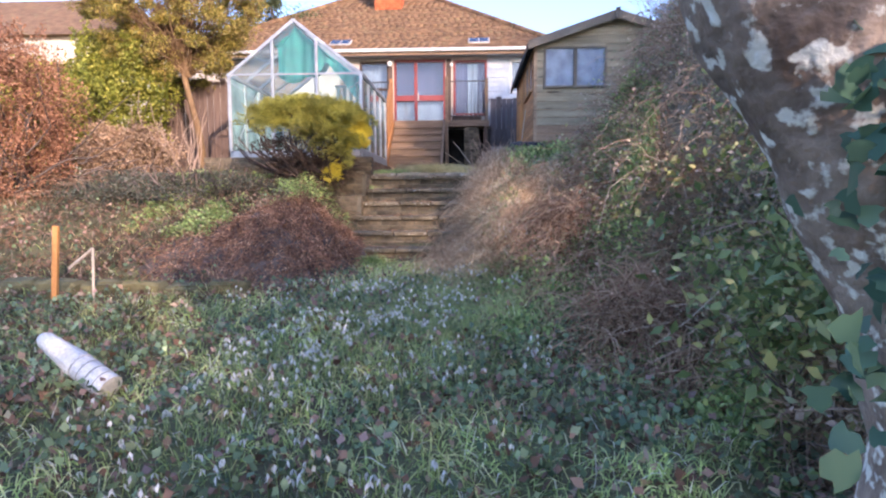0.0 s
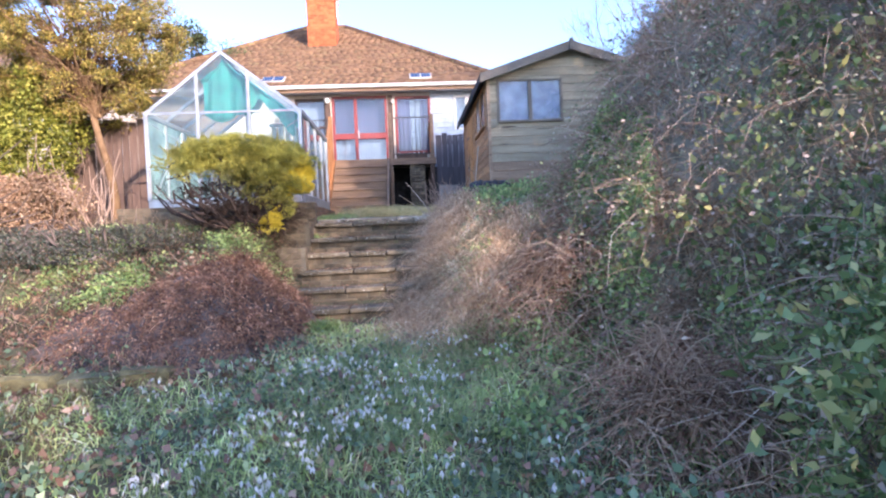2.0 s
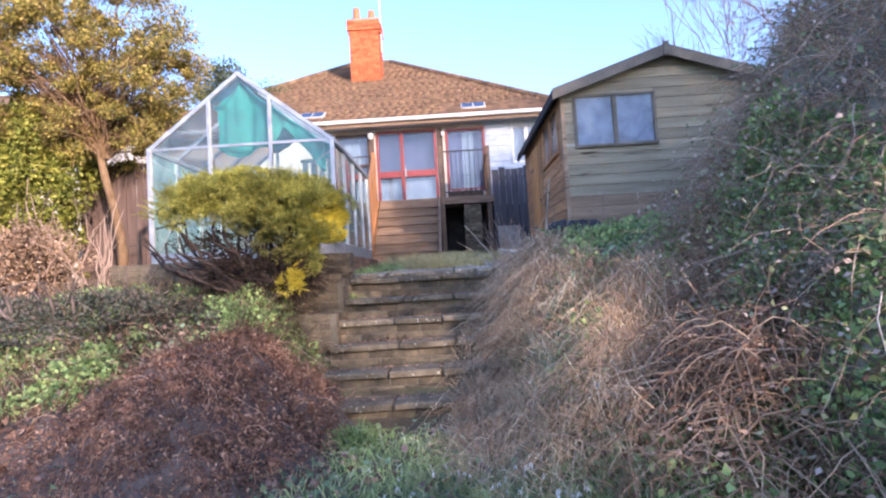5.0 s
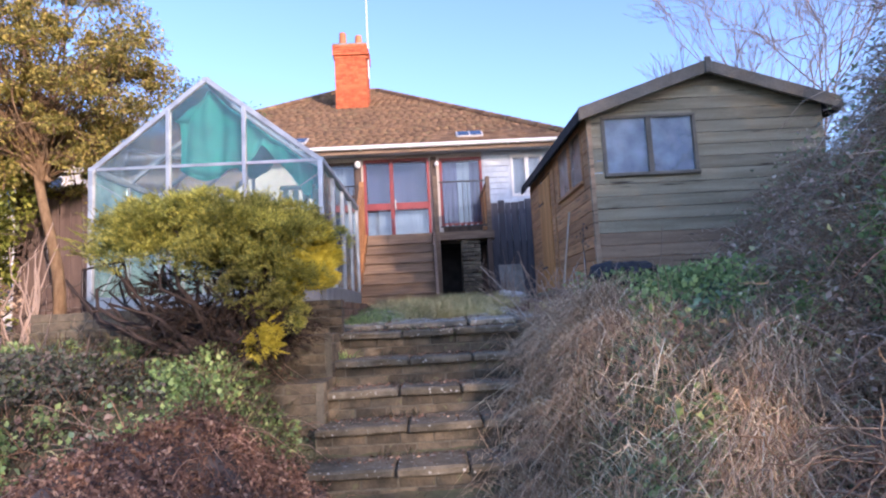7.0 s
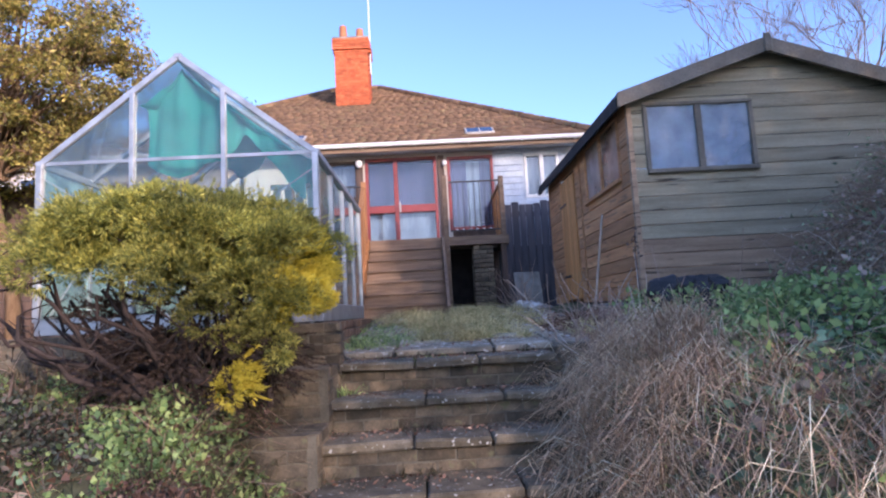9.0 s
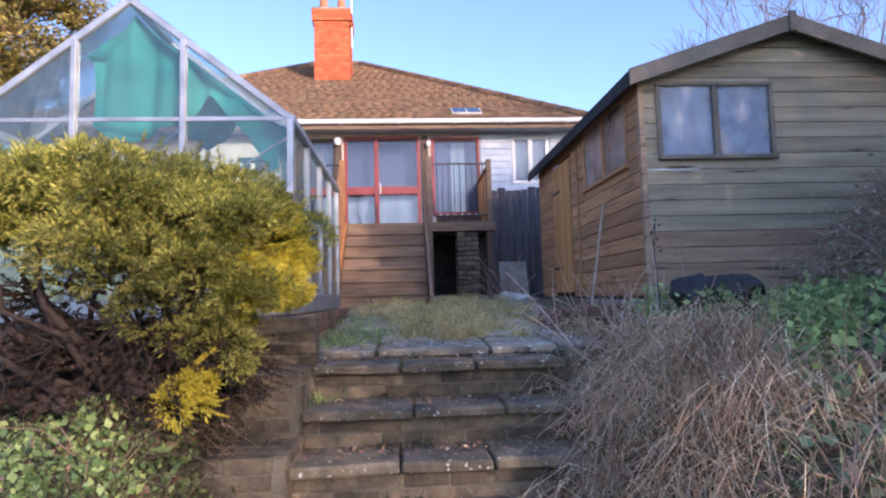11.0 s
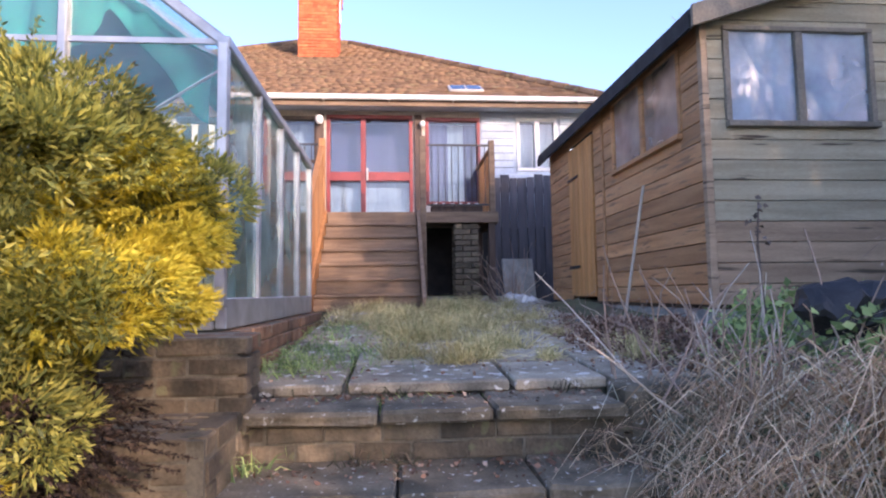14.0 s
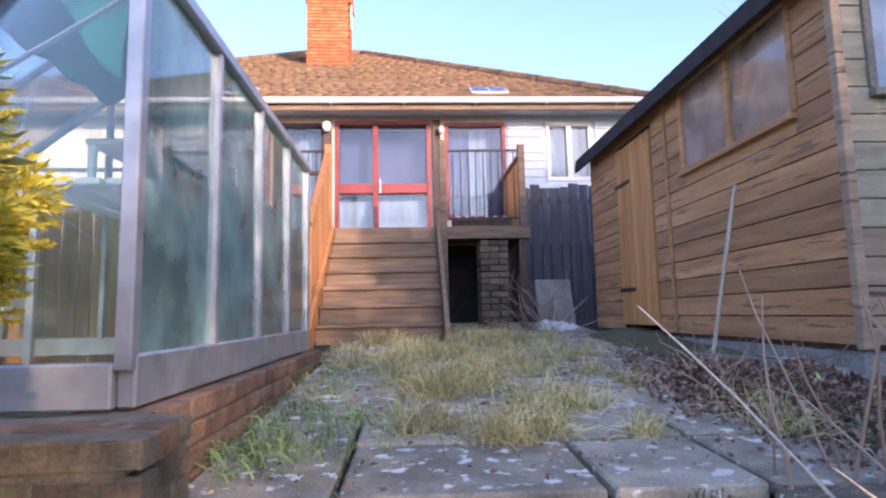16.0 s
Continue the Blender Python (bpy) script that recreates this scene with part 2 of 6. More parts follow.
L_BANK = leafy("dull bank growth", [(0, (0.04, 0.045, 0.03)), (0.5, (0.08, 0.092, 0.055)), (0.75, (0.10, 0.08, 0.063)), (1, (0.22, 0.17, 0.13))], 0.7, 0.25, 0.4)
L_SNOWLEAF = leafy("grey green strap leaves", [(0, (0.11, 0.16, 0.10)), (1, (0.24, 0.31, 0.21))], 0.5, 0.3, 0.2)
L_TALLGRASS = leafy("pale green tufts", [(0, (0.26, 0.36, 0.14)), (0.6, (0.44, 0.55, 0.26)), (1, (0.62, 0.62, 0.38))], 0.6, 0.4, 0.2)
L_DEADDARK = leafy("blackish dead sprays and gap shade", [(0, (0.02, 0.014, 0.012)), (0.7, (0.05, 0.034, 0.026)), (1, (0.13, 0.085, 0.06))], 0.85, 0.1)
L_LITTER = leafy("fallen leaves", [(0, (0.05, 0.03, 0.022)), (0.6, (0.12, 0.07, 0.05)), (1, (0.26, 0.19, 0.14))], 0.8, 0.1, lift=2.2)
L_BRAMBLE = leafy("bramble leaves", [(0, (0.028, 0.036, 0.020)), (0.4, (0.048, 0.058, 0.032)), (0.6, (0.066, 0.074, 0.042)), (0.68, (0.086, 0.066, 0.054)), (0.94, (0.118, 0.094, 0.078)), (1, (0.105, 0.115, 0.06))], 0.42, 0.25, 0.4, lift=6.2)
L_BRACKEN = leafy("dead russet growth", [(0, (0.09, 0.048, 0.034)), (0.5, (0.18, 0.10, 0.068)), (0.85, (0.27, 0.16, 0.105)), (1, (0.42, 0.29, 0.20))], 0.85, 0.2, 0.35, lift=1.75)
L_PINKTWIG = leafy("pinkish dry twigs", [(0, (0.22, 0.138, 0.088)), (0.5, (0.42, 0.28, 0.18)), (1, (0.66, 0.50, 0.35))], 0.85, 0.2, 0.3)
L_RUSSET = leafy("orange russet twigs", [(0, (0.16, 0.075, 0.045)), (0.5, (0.34, 0.165, 0.095)), (1, (0.56, 0.31, 0.19))], 0.85, 0.2, 0.35)
L_MOUND = leafy("dull dark ground growth", [(0, (0.045, 0.055, 0.045)), (0.5, (0.085, 0.105, 0.07)), (0.7, (0.10, 0.085, 0.075)), (1, (0.19, 0.155, 0.13))], 0.6, 0.2, 0.35, lift=1.2)
L_THATCH = leafy("brown winter thatch", [(0, (0.07, 0.062, 0.034)), (0.6, (0.15, 0.125, 0.07)), (1, (0.30, 0.23, 0.15))], 0.8, 0.2, 0.35)
M_MOSSSTONE = mottled("mossy stone", (0.10, 0.095, 0.05), (0.22, 0.20, 0.10), 8, 0.95, 60, 0.6, 0.2)
# brighter, warmer copy of the wall brick: low sunlight is put into the colour
M_WALLBRICK = mottled("orange brown brick with sun in its colour", (0.15, 0.085, 0.05), (0.29, 0.165, 0.095), 9, 0.9, 70, 0.5, 0.3, c3=(0.24, 0.21, 0.15), spots=14)
L_STRAW = leafy("dry straw", [(0, (0.13, 0.085, 0.052)), (0.5, (0.27, 0.185, 0.118)), (0.85, (0.40, 0.30, 0.195)), (1, (0.5, 0.42, 0.29))], 0.8, 0.2, 0.3, lift=2.4)
L_PATIOGRASS = leafy("pale dry grass", [(0, (0.15, 0.17, 0.06)), (0.3, (0.32, 0.27, 0.13)), (1, (0.56, 0.46, 0.26))], 0.7, 0.3, 0.25, lift=1.75)
L_WEED = leafy("fresh green weeds", [(0, (0.045, 0.075, 0.03)), (0.6, (0.10, 0.145, 0.055)), (1, (0.18, 0.22, 0.085))], 0.5, 0.35, 0.3, lift=3.0)
L_JUNIPER = leafy("olive juniper sprays", [(0, (0.05, 0.062, 0.018)), (0.5, (0.14, 0.145, 0.036)), (1, (0.29, 0.26, 0.06))], 0.6, 0.3, 0.5, lift=2.2)
L_GOLD = leafy("golden juniper tips", [(0, (0.48, 0.40, 0.04)), (0.5, (0.74, 0.62, 0.07)), (1, (0.88, 0.77, 0.12))], 0.55, 0.3, 0.2)
L_TREE = leafy("olive gold tree leaves", [(0, (0.07, 0.075, 0.018)), (0.5, (0.19, 0.16, 0.035)), (1, (0.34, 0.26, 0.07))], 0.5, 0.3, 0.3, lift=1.6)
L_HEDGE = leafy("yellow green hedge leaves", [(0, (0.085, 0.10, 0.018)), (0.5, (0.19, 0.21, 0.035)), (1, (0.36, 0.34, 0.07))], 0.55, 0.3, 0.35, lift=1.35)
L_LAUREL = leafy("glossy laurel leaves", [(0, (0.09, 0.15, 0.06)), (0.6, (0.20, 0.28, 0.11)), (1, (0.55, 0.52, 0.22))], 0.35, 0.2, 0.2)
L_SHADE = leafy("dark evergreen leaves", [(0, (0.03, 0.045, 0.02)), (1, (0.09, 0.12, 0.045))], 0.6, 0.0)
M_PETAL = leafy("snowdrop petals", [(0, (0.70, 0.72, 0.74)), (1, (0.86, 0.87, 0.88))], 0.5, 0.25)


# ---- builders ----
def world_of(o):
    return (world_of(o.parent) @ o.matrix_parent_inverse if o.parent else Matrix()) @ o.matrix_basis


def attach(ob, parent):
    if parent:
        ob.parent = parent
        ob.matrix_parent_inverse = world_of(parent).inverted()
    return ob


def thing(name, at, label, category, group="", kind=""):
    e = new(name)
    e.matrix_basis = Matrix.Translation(at)
    e.empty_display_size = 0.1
    return tagged(e, label, category, group, kind)


def part(name, bm, material, parent=None, label=""):
    me = bpy.data.meshes.new(name)
    bm.to_mesh(me)
    bm.free()
    me.materials.append(material)
    ob = attach(new(name, me), parent)
    return tagged(ob, label) if label else ob


def piece(name, me, parent, m):
    """One more object on shared mesh data."""
    ob = attach(new(name, me), parent)
    ob.matrix_basis = m
    return ob


def box(bm, x0, x1, y0, y1, z0, z1, bevel=0.0, m=None):
    g = bmesh.ops.create_cube(bm, size=1.0)
    t = Matrix.Translation(((x0 + x1) / 2, (y0 + y1) / 2, (z0 + z1) / 2)) @ Matrix.Diagonal((abs(x1 - x0), abs(y1 - y0), abs(z1 - z0), 1))
    bmesh.ops.transform(bm, matrix=(m @ t) if m else t, verts=g["verts"])
    if bevel:
        edges = list({e for v in g["verts"] for e in v.link_edges})
        bmesh.ops.bevel(bm, geom=edges, offset=bevel, segments=1, affect="EDGES")
    return bm


def boxed(x0, x1, y0, y1, z0, z1, bevel=0.0, m=None):
    return box(bmesh.new(), x0, x1, y0, y1, z0, z1, bevel, m)


def block_mesh(name, sx, sy, sz, bevel, material, jitter=0.0, seed=0):
    """A worn block about its centre, for pieces."""
    bm = boxed(-sx / 2, sx / 2, -sy / 2, sy / 2, -sz / 2, sz / 2, bevel)
    r = random.Random(seed)
    for v in bm.verts:
        v.co += Vector([r.uniform(-jitter, jitter) for _ in range(3)])
    me = bpy.data.meshes.new(name)
    bm.to_mesh(me)
    bm.free()
    me.materials.append(material)
    return me


def beam(bm, a, b, w, d, bevel=0.0):
    """A straight bar of section w x d from a to b."""
    a, b = Vector(a), Vector(b)
    v = b - a
    q = v.to_track_quat("Z", "Y").to_matrix().to_4x4()
    return box(bm, -w / 2, w / 2, -d / 2, d / 2, 0, v.length, bevel, Matrix.Translation(a) @ q)


def rod(bm, a, b, r1, r2, n=8):
    a, b = Vector(a), Vector(b)
    v = b - a
    g = bmesh.ops.create_cone(bm, cap_ends=True, segments=n, radius1=r1, radius2=r2, depth=v.length)
    bmesh.ops.transform(bm, matrix=Matrix.Translation((a + b) / 2) @ v.to_track_quat("Z", "Y").to_matrix().to_4x4(), verts=g["verts"])
    return bm


def prism(bm, outline, y0, y1):
    """An outline in x, z pushed from y0 to y1."""
    lo = [bm.verts.new((x, y0, z)) for x, z in outline]
    hi = [bm.verts.new((x, y1, z)) for x, z in outline]
    bm.faces.new(lo)
    bm.faces.new(hi[::-1])
    for k in range(len(outline)):
        j = (k + 1) % len(outline)
        bm.faces.new((lo[j], lo[k], hi[k], hi[j]))
    bmesh.ops.recalc_face_normals(bm, faces=bm.faces[:])
    return bm


JOINED = ("stem_tangle", "branch_work", "twig_mass", "stalk_tangle", "dead_foliage", "straw", "foliage", "weed_leaves", "lichen")


def soup(name, chunks, material, parent=None, label="", smooth=False):
    """One mesh from (verts N x 3, faces M x k) chunks."""
    V, loops, sizes, off = [], [], [], 0
    for v, f in chunks:
        V.append(v)
        loops.append((f + off).ravel())
        sizes.append(np.full(len(f), f.shape[1], np.int32))
        off += len(v)
    V, loops, sizes = np.concatenate(V).astype(np.float32), np.concatenate(loops).astype(np.int32), np.concatenate(sizes)
    me = bpy.data.meshes.new(name)
    me.vertices.add(len(V))
    me.vertices.foreach_set("co", V.ravel())
    me.loops.add(len(loops))
    me.loops.foreach_set("vertex_index", loops)
    me.polygons.add(len(sizes))
    starts = np.zeros(len(sizes), np.int32)
    starts[1:] = np.cumsum(sizes)[:-1]
    me.polygons.foreach_set("loop_start", starts)
    if smooth:
        me.polygons.foreach_set("use_smooth", np.ones(len(sizes), bool))
    me.update(calc_edges=True)
    me.materials.append(material)
    ob = attach(new(name, me), parent)
    if name in JOINED:
        tagged(ob, kind="stuff")
    return tagged(ob, label) if label else ob


def unit(v):
    return v / np.maximum(np.linalg.norm(v, axis=-1, keepdims=True), 1e-9)


def any_way(n, up=0.0):
    v = rng.normal(size=(n, 3))
    v[:, 2] += up
    return unit(v)


def leaves(p, way, size, wide=0.6, fold=0.25):
    """Folded leaves from p along way."""
    n = len(p)
    side = unit(np.cross(way, any_way(n)))
    up = np.cross(side, way)
    s = np.asarray(size).reshape(-1, 1) * np.ones((n, 1))
    mid = p + way * s * 0.45
    V = np.stack([p, mid + side * s * wide / 2 + up * s * fold * 0.5, p + way * s, mid - side * s * wide / 2 + up * s * fold * 0.5], 1).reshape(-1, 3)
    return V, np.arange(4 * n).reshape(-1, 4)


IVY_LEAF = np.array([(0, 0), (0.30, 0.02), (0.62, 0.20), (0.36, 0.42), (0.40, 0.72), (0, 1.0), (-0.40, 0.72), (-0.36, 0.42), (-0.62, 0.20), (-0.30, 0.02)])


def lobed(p, way, size):
    """Five lobed ivy leaves, slightly cupped."""
    n = len(p)
    side = unit(np.cross(way, any_way(n)))
    up = np.cross(side, way)
    s = np.asarray(size).reshape(-1, 1, 1) * np.ones((n, 1, 1))
    u, v = IVY_LEAF[None, :, 0:1], IVY_LEAF[None, :, 1:2]
    V = p[:, None] + s * (side[:, None] * u + way[:, None] * v + up[:, None] * 0.35 * np.abs(u))
    return V.reshape(-1, 3), np.arange(10 * n).reshape(-1, 10)


def blades(p, way, length, width, droop):
    """Tapered blades that bend over: base, middle and tip."""
    n = len(p)
    L = np.asarray(length).reshape(-1, 1) * np.ones((n, 1))
    W = np.asarray(width).reshape(-1, 1) * np.ones((n, 1)) / 2
    D = np.asarray(droop).reshape(-1, 1) * np.ones((n, 1))
    flat = unit(way * np.array([1, 1, 0.0]) + 1e-4)
    side = unit(np.cross(way, any_way(n)))
    mid = p + way * L * 0.55
    tip = p + way * L * 0.9 + flat * L * D * 0.5 - np.array([0, 0, 1.0]) * L * D * 0.55
    V = np.stack([p - side * W, p + side * W, mid + side * W * 0.8, mid - side * W * 0.8, tip], 1).reshape(-1, 3)
    i = 5 * np.arange(n)[:, None]
    return [(V, i + np.array([[0, 1, 2, 3]])), (V[:0], (i + np.array([[3, 2, 4]])) - len(V))]


def tubes(lines, radius, sides=4):
    """Tapering tubes along lines (N, K, 3) with radius (N, K)."""
    n, k, _ = lines.shape
    t = unit(np.gradient(lines, axis=1))
    ref = np.where(np.abs(t[..., 2:3]) > 0.9, np.array([1.0, 0, 0]), np.array([0, 0, 1.0]))
    a = unit(np.cross(t, ref))
    b = np.cross(t, a)
    ang = np.arange(sides) * 2 * np.pi / sides
    V = lines[:, :, None] + radius[:, :, None, None] * (a[:, :, None] * np.cos(ang)[:, None] + b[:, :, None] * np.sin(ang)[:, None])
    idx = np.arange(n * k * sides).reshape(n, k, sides)
    q = np.stack([idx[:, :-1], np.roll(idx[:, :-1], -1, 2), np.roll(idx[:, 1:], -1, 2), idx[:, 1:]], -1).reshape(-1, 4)
    return V.reshape(-1, 3), q


def arcs(p, way, length, droop, k=5, wiggle=0.04):
    """Arching stems from p: (N, K, 3)."""
    s = np.linspace(0, 1, k)[None, :, None]
    L = np.asarray(length).reshape(-1, 1, 1)
    D = np.asarray(droop).reshape(-1, 1, 1)
    out = p[:, None] + way[:, None] * L * s
    out = out + np.array([0, 0, -1.0]) * L * D * s ** 2
    return out + rng.normal(size=out.shape) * wiggle * L * s


def sm(a, b, v):
    t = np.clip((v - a) / (b - a), 0, 1)
    return t * t * (3 - 2 * t)


def lumps(x, y, f=1.0):
    return np.sin(x * 2.1 * f + 0.7) * np.cos(y * 1.7 * f - 0.4) + 0.5 * np.sin(x * 4.7 * f - y * 3.9 * f) + 0.25 * np.cos(x * 9.1 * f + y * 8.3 * f)


def ground_z(x, y):
    """Height of the ground: a rough lawn below, banks beside the steps, a terrace with the house above."""
    x, y = np.asarray(x, float), np.asarray(y, float)
    lawn = 0.45 + 0.086 * np.clip(y, -6, 7.2) + 0.03 * lumps(x, y)
    left = lawn + (2.12 - lawn) * sm(5.6, 8.6, y) + 0.04 * lumps(x, y, 1.6)
    right = lawn + (2.30 - lawn) * sm(4.6, 8.3, y + 0.35 * (x - 2.0)) + 0.04 * lumps(x, y, 1.6)
    gap = lawn * 0 + 0.95 + np.clip(y - 7.0, 0, 2.2) * 0.5
    mid = np.where(y > 6.9, np.minimum(gap, 2.05), lawn)
    w_left, w_right = sm(-0.25, -0.7, x), sm(1.25, 1.9, x)
    z = mid * (1 - w_left) * (1 - w_right) + left * w_left + right * w_right
    terrace = 2.17 + 0.057 * (np.clip(y, 9.0, 14.0) - 9.2)
    up = sm(9.0, 9.35, y)
    z = z * (1 - up) + np.maximum(terrace, z * (w_left + w_right) * 0) * up
    return z + 0.18 * sm(1.9, 2.6, x) * sm(9.0, 9.4, y) * sm(14.5, 13.0, y)


# ---- ground ----
def build_ground():
    xs = np.concatenate([[-400, -120, -50, -25], np.arange(-14, 12.01, 0.12), [25, 50, 120, 400]])
    ys = np.concatenate([[-400, -120, -40, -15], np.arange(-6, 17.01, 0.12), [25, 50, 120, 400]])
    X, Y = np.meshgrid(xs, ys, indexing="ij")
    Z = ground_z(X, Y) + rng.normal(size=X.shape) * 0.008
    V = np.stack([X, Y, Z], -1).reshape(-1, 3)
    i = np.arange(len(V)).reshape(X.shape)
    F = np.stack([i[:-1, :-1], i[1:, :-1], i[1:, 1:], i[:-1, 1:]], -1).reshape(-1, 4)
    return tagged(soup("ground", [(V, F)], M_SOIL, smooth=True), "dark mossy garden soil rising in banks", "ground", kind="structure")


build_ground()

# ---- brick steps and retaining walls ----
BRICKS = [block_mesh("brick", 0.217, 0.10, 0.067, 0.005, M_BRICK, 0.003, s) for s in range(5)]
HALVES = [block_mesh("brick_half", 0.102, 0.10, 0.065, 0.006, M_BRICK, 0.003, s) for s in range(3)]


WALL_KINDS = tuple([block_mesh("brick", w, 0.104, 0.066, 0.006, M_WALLBRICK, 0.003, 40 + k) for k in range(4)] for w in (0.217, 0.104))


def brick_run(parent, a, b, z0, courses, kinds=None):
    """Courses of stretchers from a to b (x, y), with recessed joints."""
    a, b = Vector((*a, 0)), Vector((*b, 0))
    run = (b - a).length
    turn = math.atan2(b.y - a.y, b.x - a.x)
    for c in range(courses):
        s = 0.0
        k = 0
        while s < run - 0.03:
            half = (c % 2 == 1 and k == 0) or run - s < 0.18
            w = 0.1125 if half else 0.225
            mid = a + (b - a).normalized() * (s + w / 2)
            me = random.choice((kinds or (BRICKS, HALVES))[1 if half else 0])
            piece("brick", me, parent, pose(mid.x + random.uniform(-.003, .003), mid.y + random.uniform(-.004, .004), z0 + 0.075 * c + 0.0375, random.uniform(-1, 1), random.uniform(-1, 1), math.degrees(turn) + random.uniform(-1, 1)))
            s += w
            k += 1


STEPS = [(8.95, 2.20), (8.62, 2.00), (8.28, 1.81), (7.95, 1.62), (7.62, 1.43), (7.30, 1.24)]
STEP_L, STEP_R = -0.12, 1.42


def garden_steps():
    root = thing("garden_steps", (0.6, 7.3, 1.0), "flight of mossy slab steps on weathered brick risers", "steps", kind="structure")
    for k, (y, z) in enumerate(STEPS):
        part("step_core", boxed(STEP_L, STEP_R, y + 0.042, y + 0.62, z - 0.55, z - 0.056), M_MORTAR, root)
        brick_run(root, (STEP_L, y + 0.085), (STEP_R, y + 0.085), z - 0.055 - 0.15, 2)
        x = STEP_L
        widths = [0.62, 0.5, 0.42] if k % 2 else [0.55, 0.45, 0.54]
        for w in widths:
            bm = boxed(x + 0.006, x + w - 0.006, y - 0.02 + random.uniform(-.012, .012), y + 0.40, z - 0.055, z, 0.012)
            bmesh.ops.subdivide_edges(bm, edges=bm.edges[:], cuts=2)
            for v in bm.verts:
                v.co += Vector((0, 1, 0.6)) * 0.008 * noise.noise(v.co * 9) + Vector((0, 0, random.uniform(-.002, .002)))
            bmesh.ops.rotate(bm, cent=(x + w / 2, y, z), matrix=Euler((radians(random.uniform(-1, 1)), radians(random.uniform(-1, 1)), radians(random.uniform(-1, 1)))).to_matrix(), verts=bm.verts[:])
            part("slab", bm, M_TREAD, root)
            x += w
    return root


garden_steps()


def flank_wall():
    """The brick wall that carries the greenhouse and steps down beside the flight."""
    root = thing("retaining_wall", (-0.3, 8.9, 2.0), "old brick retaining wall stepping down beside the steps", "wall", kind="structure")
    part("wall_core", boxed(-2.62, -0.097, 8.927, 9.24, 1.6, 2.49), M_MORTAR, root)
    part("wall_core", boxed(-0.42, -0.192, 9.24, 12.0, 1.9, 2.49), M_MORTAR, root)
    part("wall_core", boxed(-2.62, -2.45, 9.24, 12.0, 1.9, 2.49), M_MORTAR, root)
    brick_run(root, (-2.65, 8.97), (-0.12, 8.97), 1.97, 7)
    brick_run(root, (-2.65, 9.08), (-0.12, 9.08), 2.42, 1, WALL_KINDS)
    brick_run(root, (-0.14, 8.92), (-0.14, 9.26), 2.12, 5)
    brick_run(root, (-0.235, 9.28), (-0.235, 12.0), 2.12, 5, WALL_KINDS)
    for k, (y0, y1, top) in enumerate([(8.53, 8.92, 2.22), (8.16, 8.53, 1.90)]):
        part("wall_core", boxed(-0.44, -0.087, y0 - 0.013, y1 + 0.1, top - 0.9, top - 0.012), M_MORTAR, root)
        brick_run(root, (-0.47, y0 + 0.03), (-0.13, y0 + 0.03), top - 0.45, 6)
        brick_run(root, (-0.13, y0), (-0.13, y1), top - 0.45, 6)
        brick_run(root, (-0.47, y0 + 0.14), (-0.13, y0 + 0.14), top - 0.075, 1)
        brick_run(root, (-0.47, y0 + 0.25), (-0.13, y0 + 0.25), top - 0.075, 1)
        brick_run(root, (-0.47, y0 + 0.36), (-0.13, y0 + 0.36), top - 0.075, 1)
    return root


flank_wall()


def edge_wall():
    root = thing("terrace_edge_wall", (1.9, 8.9, 2.0), "low mossy edging wall of the terrace, half overgrown", "wall", kind="structure")
    for k in range(5):
        x = 1.44 + 0.62 * k
        bm = boxed(x, x + 0.60, 9.0, 9.25, 1.8, 2.25 + random.uniform(-.015, .015), 0.02)
        part("coping_block", bm, M_TREAD, root)
    return root


edge_wall()


def patio():
    root = thing("patio", (0.6, 10, 2.2), "lichened concrete paving slabs with grass in the joints", "patio", kind="structure")
    y, row = 9.26, 0
    while y < 15.4:
        d = 0.44 if row else 0.52
        x = -0.18
        while x < 2.45:
            w = random.choice([0.45, 0.6, 0.75])
            w = min(w, 2.5 - x)
            z = 2.25 + 0.057 * (y + d / 2 - 9.26)
            bm = boxed(-w / 2 + 0.012, w / 2 - 0.012, -d / 2 + 0.012, d / 2 - 0.012, -0.05, 0, 0.008)
            me = bpy.data.meshes.new("slab")
            bm.to_mesh(me)
            bm.free()
            me.materials.append(M_SLAB)
            piece("slab", me, root, pose(x + w / 2, y + d / 2, z, 3.2 + random.uniform(-1, 1), random.uniform(-1, 1), random.uniform(-.6, .6)))
            x += w
        y += d
        row += 1
    return root


patio()


# ---- greenhouse ----
GX0, GX1, GY0, GY1 = -2.36, -0.27, 9.28, 11.82
GZ0, GZE, GZA = 2.50, 3.80, 4.62


